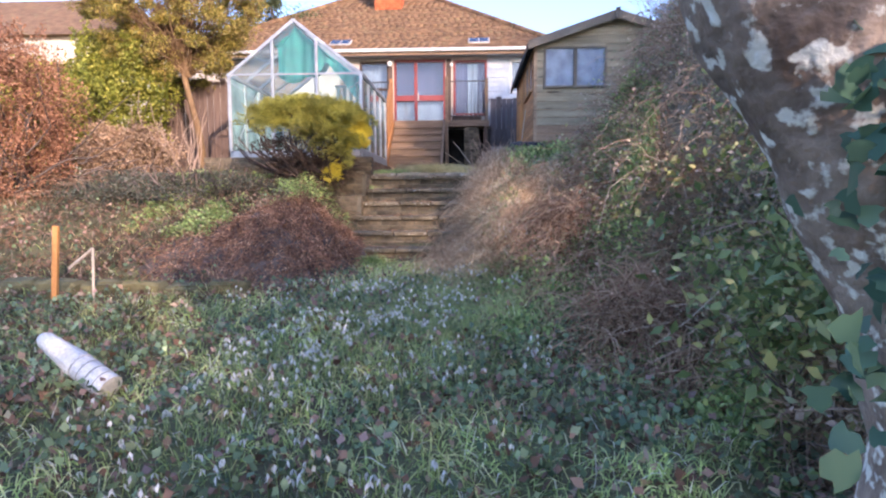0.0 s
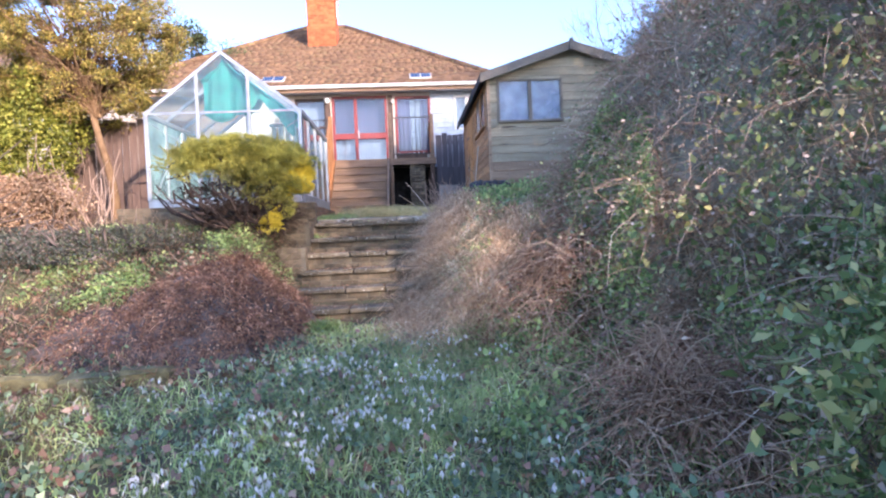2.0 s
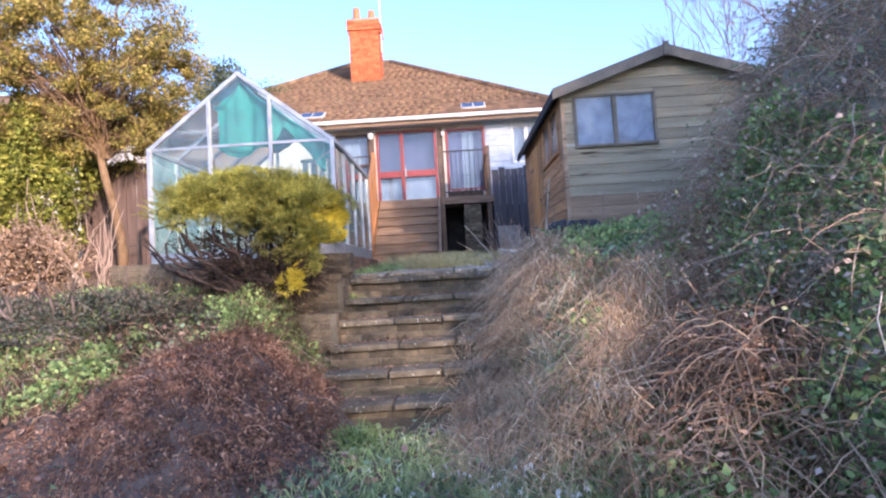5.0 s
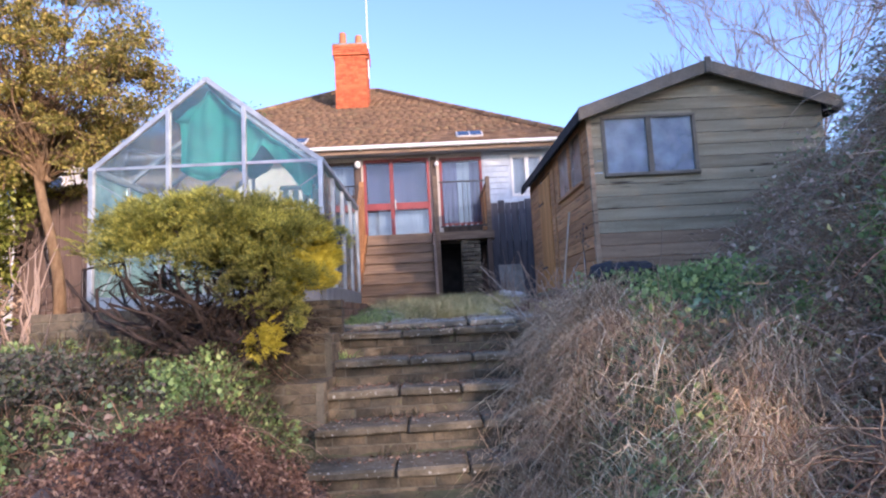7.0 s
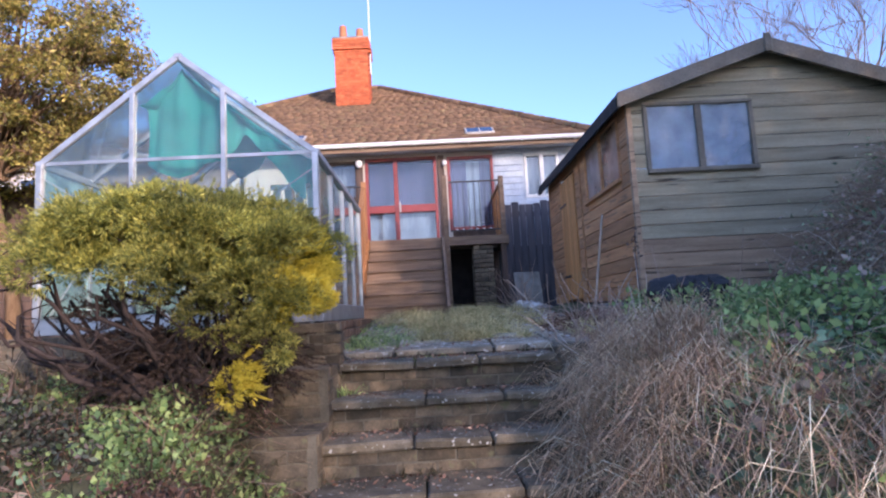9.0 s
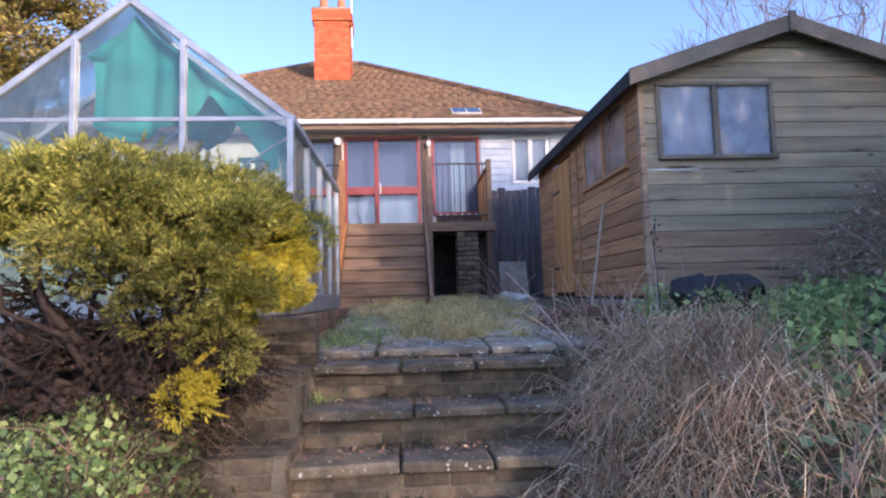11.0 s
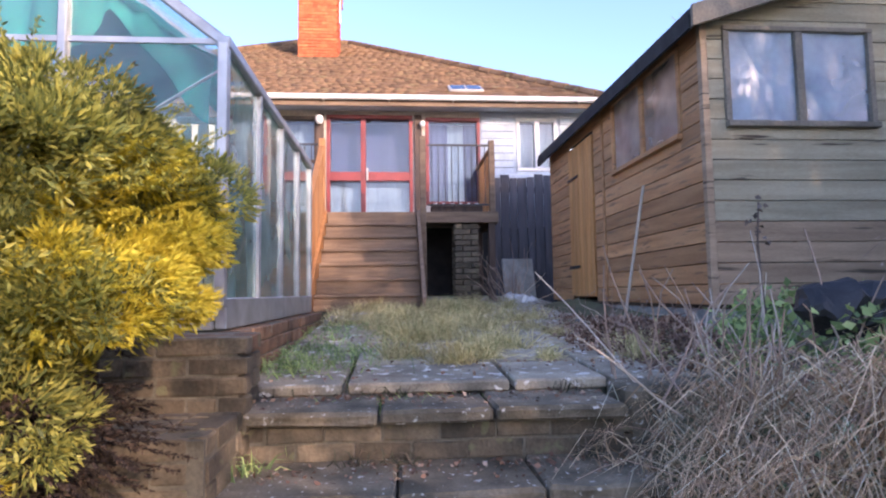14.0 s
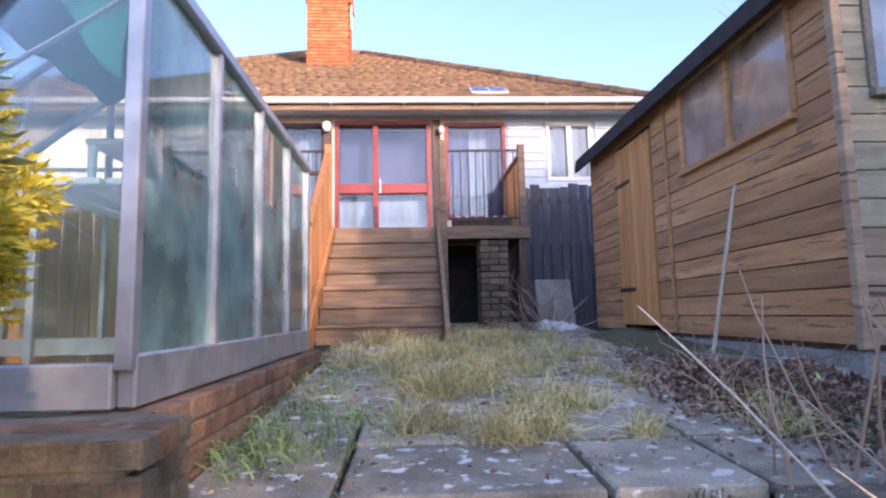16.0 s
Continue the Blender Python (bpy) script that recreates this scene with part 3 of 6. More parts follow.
def greenhouse():
    root = thing("greenhouse", (-1.3, 10.5, GZ0), "aluminium framed greenhouse with dusty glass on a brick base", "greenhouse")
    xa = (GX0 + GX1) / 2

    def roof_z(x):
        return GZA - (GZA - GZE) * abs(x - xa) / (GX1 - xa)

    for x in (GX0, GX1):
        part("base_rail", boxed(x - 0.025, x + 0.025, GY0, GY1, GZ0, GZ0 + 0.14, 0.006), M_ALU, root)
        part("eave_rail", boxed(x - 0.03, x + 0.03, GY0 - 0.02, GY1 + 0.02, GZE - 0.03, GZE + 0.025, 0.006), M_ALU, root)
    for y in (GY0, GY1):
        part("base_rail", boxed(GX0 + 0.03, GX1 - 0.03, y - 0.02, y + 0.02, GZ0, GZ0 + 0.12, 0.005), M_ALU, root)
        part("cross_rail", boxed(GX0 + 0.03, GX1 - 0.03, y - 0.008, y + 0.008, GZE - 0.01, GZE + 0.015), M_ALU, root)
        for s in (GX0, GX1):
            part("gable_rail", beam(bmesh.new(), (s, y, GZE), (xa, y, GZA), 0.034, 0.05, 0.006), M_ALU, root)
        for k in range(4):
            x = GX0 + (GX1 - GX0) * k / 3
            w = 0.045 if k in (0, 3) else 0.036
            part("glazing_bar", boxed(x - w / 2, x + w / 2, y - 0.028, y + 0.02, GZ0 + 0.1, roof_z(x) - 0.01, 0.004), M_ALU, root)
        for s, e in ((GX1, GX1 - 0.69), (GX0, GX0 + 0.69)):
            part("brace", beam(bmesh.new(), (e, y + 0.03, GZ0 + 0.75), (s, y + 0.03, GZE - 0.1), 0.018, 0.006), M_ALU, root)
    for k in range(5):
        y = GY0 + (GY1 - GY0) * k / 4
        for x in (GX0, GX1):
            if 0 < k < 4:
                part("glazing_bar", boxed(x - 0.022, x + 0.022, y - 0.017, y + 0.017, GZ0 + 0.12, GZE, 0.004), M_ALU, root)
                part("roof_bar", beam(bmesh.new(), (x, y, GZE), (xa, y, GZA), 0.032, 0.035, 0.004), M_ALU, root)
    part("ridge", boxed(xa - 0.03, xa + 0.03, GY0 - 0.02, GY1 + 0.02, GZA - 0.02, GZA + 0.02, 0.006), M_ALU, root)
    for x in (GX0 + 0.03, GX1 - 0.03):
        part("brace", beam(bmesh.new(), (x, GY0 + 0.1, GZ0 + 0.15), (x, GY0 + 1.1, GZE - 0.1), 0.018, 0.006), M_ALU, root)
        part("brace", beam(bmesh.new(), (x, GY1 - 0.1, GZ0 + 0.15), (x, GY1 - 1.1, GZE - 0.1), 0.018, 0.006), M_ALU, root)
    # glass, pane by pane
    mid = GZ0 + 0.72
    for k in range(4):
        y0 = GY0 + (GY1 - GY0) * k / 4 + 0.012
        y1 = GY0 + (GY1 - GY0) * (k + 1) / 4 - 0.012
        for x in (GX0, GX1):
            part("pane", boxed(x - 0.002, x + 0.002, y0, y1, GZ0 + 0.13, mid), M_SIDEPANE, root)
            part("pane", boxed(x - 0.005, x - 0.001, y0, y1, mid - 0.01, GZE - 0.02), M_SIDEPANE, root)
            bm = bmesh.new()
            o = 0.012
            q = [bm.verts.new(p) for p in ((x, y0, GZE + o), (x, y1, GZE + o), (xa, y1, GZA + o), (xa, y0, GZA + o))]
            bm.faces.new(q)
            bmesh.ops.solidify(bm, geom=bm.faces[:], thickness=0.004)
            part("pane", bm, M_PANE, root)
    for y in (GY0, GY1):
        for k in range(3):
            x0 = GX0 + (GX1 - GX0) * k / 3 + 0.018
            x1 = GX0 + (GX1 - GX0) * (k + 1) / 3 - 0.018
            part("pane", boxed(x0, x1, y - 0.002, y + 0.002, GZ0 + 0.11, GZE - 0.012), M_PANE, root)
            top = [(x0, GZE + 0.016), (x1, GZE + 0.016), (x1, roof_z(x1) - 0.02)]
            if k == 1:
                top.append((xa, GZA - 0.02))
            top.append((x0, roof_z(x0) - 0.02))
            part("pane", prism(bmesh.new(), top, y - 0.002, y + 0.002), M_PANE, root)
    for o in root.children:
        if o.name.startswith("pane"):
            o.visible_shadow = False
    return root


greenhouse()


def netting():
    """Shade netting slung inside the roof and down the gable."""
    xa = (GX0 + GX1) / 2
    chunks = []
    u, v = np.meshgrid(np.linspace(0, 1, 26), np.linspace(0, 1, 30), indexing="ij")
    sag = 0.10 * np.sin(u * np.pi) * (0.6 + 0.4 * np.sin(v * 14)) + 0.02 * np.sin(v * 37 + u * 9)
    for sgn in (1, -1):
        low = 0.95 if sgn > 0 else 0.34
        X = xa + sgn * u * low * (GX1 - xa)
        Y = GY0 + 0.07 + v * (GY1 - GY0 - 0.14)
        Z = GZA - 0.07 - u * low * (GZA - GZE) - sag
        P = np.stack([X, Y, Z], -1).reshape(-1, 3)
        i = np.arange(len(P)).reshape(u.shape)
        chunks.append((P, np.stack([i[:-1, :-1], i[1:, :-1], i[1:, 1:], i[:-1, 1:]], -1).reshape(-1, 4)))
    # the part that hangs down inside the gable
    u, v = np.meshgrid(np.linspace(0, 1, 34), np.linspace(0, 1, 14), indexing="ij")
    X = GX0 + 0.74 + u * (GX1 - GX0 - 0.84)
    top = GZA - 0.09 - (GZA - GZE) * np.abs(X - xa) / (GX1 - xa)
    low = 3.80 - 0.10 * np.sin(np.clip(u * 2.2, 0, 1) * np.pi) - 0.02 * np.sin(u * 13) + 0.22 * np.exp(-((u - 0.62) / 0.09) ** 2) - 0.34 * sm(0.72, 1.0, u)
    P = np.stack([X, GY0 + 0.14 + 0.035 * np.sin(u * 21 + v * 3) + 0.02 * np.sin(u * 47), top + (np.minimum(low, top - 0.02) - top) * v], -1).reshape(-1, 3)
    i = np.arange(len(P)).reshape(u.shape)
    chunks.append((P, np.stack([i[:-1, :-1], i[1:, :-1], i[1:, 1:], i[:-1, 1:]], -1).reshape(-1, 4)))
    ob = soup("shade_netting", chunks, M_NET, smooth=True)
    tagged(ob, "green shade netting slung under the greenhouse roof", "netting")
    so = ob.modifiers.new("thick", "SOLIDIFY")
    so.thickness = 0.003
    return ob


netting()
tagged(part("greenhouse_floor", boxed(GX0 + 0.12, GX1 - 0.16, GY0 + 0.06, GY1 - 0.05, 2.1, 2.46, 0.01), M_CONC), "pale concrete floor inside the greenhouse", "floor", kind="structure")


def staging():
    root = thing("greenhouse_bench", (-0.85, 10.7, GZ0), "white metal slatted potting bench inside the greenhouse", "bench")
    for x in (-1.05, -0.5):
        for y in (10.1, 11.4):
            part("leg", boxed(x - 0.015, x + 0.015, y - 0.015, y + 0.015, ground_top(x, y), 3.27, 0.003), M_ALU, root)
    for k in range(5):
        part("slat", boxed(-1.1 + 0.125 * k, -1.0 + 0.125 * k, 10.0, 11.5, 3.272, 3.30, 0.004), M_PVC, root)
    return root


def ground_top(x, y):
    return float(ground_z(x, y))


staging()


def garden_chair():
    """A moulded white chair stood on the bench."""
    root = thing("plastic_chair", (-0.82, 10.55, 3.30), "white moulded plastic garden chair standing on the bench", "chair")
    for x in (-1.0, -0.64):
        for y in (10.4, 10.74):
            part("leg", rod(bmesh.new(), (x, y, 3.30), (x * 0.97 - 0.03, y, 3.55), 0.018, 0.022), M_PVC, root)
    part("seat", boxed(-1.03, -0.61, 10.37, 10.78, 3.551, 3.58, 0.012), M_PVC, root)
    for k in range(4):
        x = -1.0 + 0.115 * k
        part("back_slat", boxed(x, x + 0.07, 10.76, 10.785, 3.58, 3.86, 0.008), M_PVC, root)
    part("back_rail", boxed(-1.03, -0.61, 10.75, 10.79, 3.862, 3.91, 0.012), M_PVC, root)
    return root


garden_chair()


# ---- garden shed ----
SX0, SX1, SY0, SY1, SZ0, SZE = 2.52, 5.16, 10.21, 13.96, 2.55, 4.42
SXA, SZA = 3.85, 4.86


def shed():
    root = thing("garden_shed", (3.85, 12, SZ0), "weathered wooden shiplap shed with felt roof and reflections coloured into its windows", "shed")
    # windows: x0, x1 on the gable; y0, y1 on the side
    wg, ws, wz = (2.69, 3.69), (10.52, 11.76), (3.75, 4.36)
    dz, dy = (2.60, 4.26), (12.32, 13.14)
    h = 0.135

    def gable(z):
        half = min(1.33, max(0.0, 1.33 * (SZA + 0.02 - z) / (SZA - SZE)))
        return max(SX0, SXA - half), min(SX1, SXA + half)
    rows = int((SZA - SZ0) / h) + 1
    for r in range(rows):
        z0, z1 = SZ0 + r * h, SZ0 + (r + 1) * h - 0.007

        def board_x(a, b):
            if b - a < 0.05:
                return
            lift_a, lift_b = (gable(z1)[0] if a <= gable(z0)[0] else a), (gable(z1)[1] if b >= gable(z0)[1] else b)
            part("board", prism(bmesh.new(), [(a, z0), (b, z0), (max(lift_b, lift_a + 0.01), z1), (lift_a, z1)], SY0 - 0.006, SY0 + 0.014), M_SHEDLOW if r < 4 else M_SHED, root)
        # gable: boards shortened under the slope
        a, b = gable(z0)
        full = (z0, z1)
        if z1 > wz[0] and z0 < wz[1]:
            board_x(a, wg[0])
            board_x(wg[1], b)
            for z0, z1 in ((full[0], min(full[1], wz[0])), (max(full[0], wz[1]), full[1])):
                if z1 - z0 > 0.012:
                    part("board", prism(bmesh.new(), [(wg[0], z0), (wg[1], z0), (wg[1], z1), (wg[0], z1)], SY0 - 0.006, SY0 + 0.014), M_SHED, root)
            z0, z1 = full
        else:
            board_x(a, b)
        if z0 < SZE - 0.05:
            zt = min(z1, SZE)
            spans = [(SY0 + 0.03, SY1)]
            cut = []
            if z1 > wz[0] and z0 < wz[1]:
                cut.append(ws)
                for q0, q1 in ((z0, min(z1, wz[0])), (max(z0, wz[1]), zt)):
                    if q1 - q0 > 0.012:
                        part("board", boxed(SX0 - 0.008, SX0 + 0.012, ws[0], ws[1], q0, q1, 0.003), M_SHEDSIDE, root)
            if z0 < dz[1]:
                cut.append(dy)
            for c0, c1 in cut:
                spans = [s for p0, p1 in spans for s in ((p0, min(p1, c0)), (max(p0, c1), p1)) if s[1] - s[0] > 0.04]
            for p0, p1 in spans:
                part("board", boxed(SX0 - 0.008, SX0 + 0.012, p0, p1, z0, zt, 0.003), M_SHEDSIDE, root)
    part("back_wall", boxed(SX0 + 0.02, SX1, SY1 - 0.02, SY1, SZ0, SZE), M_SHEDSIDE, root)
    part("side_wall", boxed(SX1 - 0.02, SX1, SY0 + 0.03, SY1 - 0.03, SZ0, SZE), M_SHED, root)
    part("plinth", boxed(SX0 + 0.015, SX1 - 0.02, SY0 + 0.02, SY1 - 0.02, 2.15, SZ0 - 0.032, 0.01), M_CONC, root, "pale concrete base")
    part("floor", boxed(SX0 + 0.02, SX1 - 0.03, SY0 + 0.03, SY1 - 0.03, SZ0 - 0.03, SZ0), M_DARKWOOD, root)
    part("corner_post", boxed(SX0 - 0.018, SX0 + 0.03, SY0 - 0.02, SY0 + 0.03, SZ0 - 0.02, SZE, 0.004), M_SHEDLOW, root)
    part("batten", boxed(SX0 - 0.024, SX0 - 0.009, 12.02, 12.06, SZ0, SZE, 0.003), M_SHEDSIDE, root)
    # door of upright boards
    door = part("door", boxed(SX0 - 0.012, SX0 + 0.012, dy[0] + 0.01, dy[1] - 0.01, dz[0], dz[1], 0.003), M_SHEDDOOR, root, "orange stained plank door")
    for k in range(7):
        y = dy[0] + 0.012 + k * 0.114
        part("door_board", boxed(SX0 - 0.022, SX0 - 0.013, y, y + 0.108, dz[0], dz[1], 0.003), M_SHEDDOOR, door)
    for z in (2.9, 3.9):
        part("hinge", boxed(SX0 - 0.03, SX0 - 0.023, dy[1] - 0.35, dy[1] + 0.02, z, z + 0.035, 0.003), M_IRON, door)
    # windows
    for axis in ("gable", "side"):
        lo, hi = wg if axis == "gable" else ws

        def bar(a, b, z0, z1, d0, d1, name, mat, p):
            bm = boxed(a, b, SY0 + d0, SY0 + d1, z0, z1, 0.004) if axis == "gable" else boxed(SX0 + d0, SX0 + d1, a, b, z0, z1, 0.004)
            return part(name, bm, mat, p)
        frame_mat = M_BARGE if axis == "gable" else M_SHEDSIDE
        win = bar(lo - 0.03, hi + 0.03, wz[0] - 0.045, wz[0] - 0.006, -0.05, 0.02, "window", frame_mat, root)
        m = (lo + hi) / 2
        for a, b, z0, z1 in ((lo - 0.03, lo + 0.012, wz[0], wz[1]), (hi - 0.012, hi + 0.03, wz[0], wz[1]), (m - 0.028, m + 0.028, wz[0], wz[1]), (lo - 0.03, hi + 0.03, wz[1] + 0.002, wz[1] + 0.035)):
            bar(a, b, z0, z1, -0.022, 0.02, "frame", frame_mat, win)
        for a, b in ((lo + 0.014, m - 0.03), (m + 0.03, hi - 0.014)):
            bar(a, b, wz[0], wz[1], 0.002, 0.006, "pane", M_SHEDPANE if axis == "gable" else M_TANREFLECT, win)
        # the side window's tan sheet carries the reflected colour
        bar(lo, hi, wz[0], wz[1], 0.035, 0.039, "curtain", M_BLIND if axis == "gable" else M_TANBACK, win)
    # roof
    over = 0.13
    for sgn in (-1, 1):
        xe = SXA + sgn * (1.33 + over)
        ze = SZE - (SZA - SZE) * over / 1.33
        q = [(SXA, SZA + 0.03), (xe, ze + 0.03), (xe, ze + 0.075), (SXA, SZA + 0.075)]
        part("roof", prism(bmesh.new(), q, SY0 - 0.12, SY1 + 0.14), M_FELT, root)
        bo = [(SXA, SZA - 0.055), (xe, ze - 0.055), (xe, ze + 0.085), (SXA, SZA + 0.085)]
        part("barge_board", prism(bmesh.new(), bo, SY0 - 0.15, SY0 - 0.123), M_BARGE, root)
        part("fascia", boxed(xe - 0.012, xe + 0.012, SY0 - 0.12, SY1 + 0.14, ze - 0.06, ze + 0.028), M_FELT, root)
    part("finial", boxed(SXA - 0.035, SXA + 0.035, SY0 - 0.172, SY0 - 0.151, SZA - 0.07, SZA + 0.11, 0.006), M_BARGE, root)
    for y in (10.5, 12.0, 13.6):
        part("bearer", boxed(SX0 + 0.02, SX1 - 0.05, y, y + 0.09, ground_top(3.5, y) - 0.05, SZ0 - 0.032), M_DARKWOOD, root)
    return root


shed()
tagged(part("shed_slab", boxed(2.35, 5.4, 10.28, 14.1, 2.2, 2.44, 0.02), M_CONC), "pale concrete base slab under the shed", "slab", kind="structure")

# ---- house ----
HY, HX0, HX1, EAVE, DECK = 15.81, -6.0, 3.66, 5.62, 3.755
RIDGE_L, RIDGE_R, RIDGE_Y, RIDGE_Z = -2.0, -0.75, 22.0, 9.45


def house():
    root = thing("house", (-1.2, 19, 2.5), "bungalow with hipped clay tile roof and red joinery", "house")
    holes = [(-1.52, -0.74, 4.12, 5.50), (-0.60, 0.77, 3.76, 5.53), (0.98, 1.87, 4.06, 5.50), (2.47, 3.15, 4.62, 5.50)]
    xs = sorted({HX0, HX1, *[h[0] for h in holes], *[h[1] for h in holes]})
    for a, b in zip(xs, xs[1:]):
        hole = next((h for h in holes if h[0] <= a + 1e-6 and b <= h[1] + 1e-6), None)
        mat = M_RENDER if a < 1.86 else M_WHITE
        for z0, z1 in ([(3.7, 5.6)] if not hole else [(3.7, hole[2]), (hole[3], 5.6)]):
            part("wall", boxed(a, b, HY, HY + 0.22, z0, z1), mat, root)
        # plinth coloured black for the shade under the deck
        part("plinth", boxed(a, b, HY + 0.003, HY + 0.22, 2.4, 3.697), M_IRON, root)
    part("wall", boxed(HX0, HX0 + 0.22, HY + 0.22, 28, 2.4, 5.6), M_RENDER, root)
    part("wall", boxed(HX1 - 0.22, HX1, HY + 0.22, 28, 2.4, 5.6), M_RENDER, root)
    part("wall", boxed(HX0, HX1, 28, 28.2, 2.4, 5.6), M_RENDER, root)
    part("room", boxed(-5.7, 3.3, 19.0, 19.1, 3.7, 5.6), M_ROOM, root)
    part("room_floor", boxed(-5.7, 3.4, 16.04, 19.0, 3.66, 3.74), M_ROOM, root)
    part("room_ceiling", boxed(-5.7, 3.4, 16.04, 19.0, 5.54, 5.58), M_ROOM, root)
    # white boards beside the window, dark plinth below
    z = 4.56
    while z < 5.56:
        for a, b in ((1.90, 2.42), (3.20, 3.66)):
            bm = prism(bmesh.new(), [(a, z), (b, z), (b, z + 0.115), (a, z + 0.115)], HY - 0.03, HY - 0.004)
            for v in bm.verts:
                if v.co.z > z + 0.05 and v.co.y < HY - 0.02:
                    v.co.y += 0.016
            part("weatherboard", bm, M_WHITE, root)
        z += 0.12
    part("sill_band", boxed(1.88, 3.68, HY - 0.06, HY - 0.002, 4.47, 4.555, 0.006), M_WHITE, root)

    def window(x0, x1, z0, z1, mat, mullions, rails, name="window", backs=M_VIOLETBACK):
        w = part(name, boxed(x0, x1, HY - 0.02, HY + 0.09, z0, z0 + 0.06, 0.006), mat, root)
        part("frame", boxed(x0, x1, HY - 0.02, HY + 0.09, z1 - 0.06, z1, 0.006), mat, w)
        for x in (x0, x1 - 0.055):
            part("frame", boxed(x, x + 0.055, HY - 0.018, HY + 0.088, z0 + 0.06, z1 - 0.06, 0.006), mat, w)
        for x in mullions:
            part("mullion", boxed(x - 0.04, x + 0.04, HY - 0.025, HY + 0.085, z0 + 0.06, z1 - 0.06, 0.006), mat, w)
        for z_, h_ in rails:
            cuts = [x0 + 0.055, *[c for x in mullions for c in (x - 0.04, x + 0.04)], x1 - 0.055]
            for a, b in zip(cuts[::2], cuts[1::2]):
                part("rail", boxed(a, b, HY - 0.016, HY + 0.08, z_, z_ + h_, 0.005), mat, w)
        cuts = [x0 + 0.055, *[c for x in mullions for c in (x - 0.04, x + 0.04)], x1 - 0.055]
        lev = [z0 + 0.06, *[c for z_, h_ in rails for c in (z_, z_ + h_)], z1 - 0.06]
        for a, b in zip(cuts[::2], cuts[1::2]):
            for c, d in zip(lev[::2], lev[1::2]):
                part("pane", boxed(a, b, HY + 0.03, HY + 0.036, c, d), M_WINDOW, w)
        return w

    door = window(-0.60, 0.77, 3.76, 5.53, M_RED, (-0.02,), ((4.46, 0.14),), "door")
    part("handle", boxed(0.035, 0.055, HY - 0.06, HY - 0.03, 4.5, 4.62, 0.005), M_LEAD, door)
    part("handle_rose", boxed(0.03, 0.06, HY - 0.03, HY - 0.026, 4.46, 4.66), M_LEAD, door)
    window(0.98, 1.87, 4.06, 5.50, M_RED, (), ())
    window(-1.52, -0.74, 4.12, 5.50, M_DARKWOOD, (), ((4.75, 0.05),))
    window(2.47, 3.15, 4.62, 5.50, M_PVC, (2.81,), ())
    # curtains: hung in folds; the violet ones carry reflected sky in their colour
    def drape(x0, x1, z0, z1, mat, y=HY + 0.2, amp=0.006):
        u = np.linspace(x0, x1, 60)
        yy = y + amp * (np.sin((u - x0) * 26) + 0.4 * np.sin(u * 61))
        P = np.concatenate([np.stack([u, yy, np.full_like(u, z0)], 1), np.stack([u, yy, np.full_like(u, z1)], 1)])
        k = np.arange(59)
        soup("curtain", [(P, np.stack([k, k + 1, k + 61, k + 60], 1))], mat, root, smooth=True)
    drape(-0.56, 0.73, 3.8, 4.46, M_BLIND, HY + 0.2, 0.001)
    drape(-0.56, 0.73, 4.60, 5.49, M_VIOLETBACK, HY + 0.35, 0.0012)
    drape(0.98, 1.36, 4.1, 5.46, M_VIOLETBACK, HY + 0.25)
    drape(1.36, 1.62, 4.1, 5.46, M_BLIND, HY + 0.28, 0.012)
    drape(1.62, 1.87, 4.1, 5.46, M_VIOLETBACK, HY + 0.3)
    drape(-1.5, -0.76, 4.15, 5.46, M_BLIND, HY + 0.3)
    drape(2.47, 3.15, 4.66, 5.46, M_BLIND, HY + 0.2)
    # piers between the openings
    for x in (-0.70, 0.86):
        part("pilaster", boxed(x - 0.06, x + 0.06, HY - 0.05, HY - 0.003, DECK + 0.01, 5.53, 0.006), M_DARKWOOD, root)
    part("soffit", boxed(HX0 - 0.3, HX1 + 0.3, HY - 0.36, HY + 0.2, EAVE - 0.02, EAVE), M_WHITE, root)
    part("fascia", boxed(HX0 - 0.3, HX1 + 0.3, HY - 0.385, HY - 0.361, EAVE - 0.06, EAVE + 0.085, 0.004), M_DECK, root)
    gut = bmesh.new()
    rod(gut, (HX0 - 0.32, HY - 0.43, EAVE + 0.06), (HX1 + 0.32, HY - 0.43, EAVE + 0.06), 0.045, 0.045, 10)
    part("gutter", gut, M_PVC, root)
    for k in range(10):
        x = HX0 + 0.4 + k
        part("gutter_bracket", boxed(x - 0.012, x + 0.012, HY - 0.48, HY - 0.386, EAVE + 0.005, EAVE + 0.02), M_PVC, root)
    # roof body under the tiles
    ex0, ex1, ey0, ey1 = HX0 - 0.3, HX1 + 0.3, HY - 0.42, 28.6
    P = [(ex0, ey0, EAVE + 0.06), (ex1, ey0, EAVE + 0.06), (ex1, ey1, EAVE + 0.06), (ex0, ey1, EAVE + 0.06), (RIDGE_L, RIDGE_Y, RIDGE_Z), (RIDGE_R, RIDGE_Y, RIDGE_Z)]
    bm = bmesh.new()
    v = [bm.verts.new(p) for p in P]
    for f in ((0, 1, 5, 4), (1, 2, 5), (2, 3, 4, 5), (3, 0, 4), (3, 2, 1, 0)):
        bm.faces.new([v[k] for k in f])
    roof = part("roof", bm, M_TILEBED, root, "hipped roof of orange brown clay tiles")
    # tiles on the garden side, course by course
    slope = math.atan2(RIDGE_Z - EAVE - 0.06, RIDGE_Y - ey0)
    run = math.hypot(RIDGE_Z - EAVE - 0.06, RIDGE_Y - ey0)
    gauge, tw = 0.125, 0.20
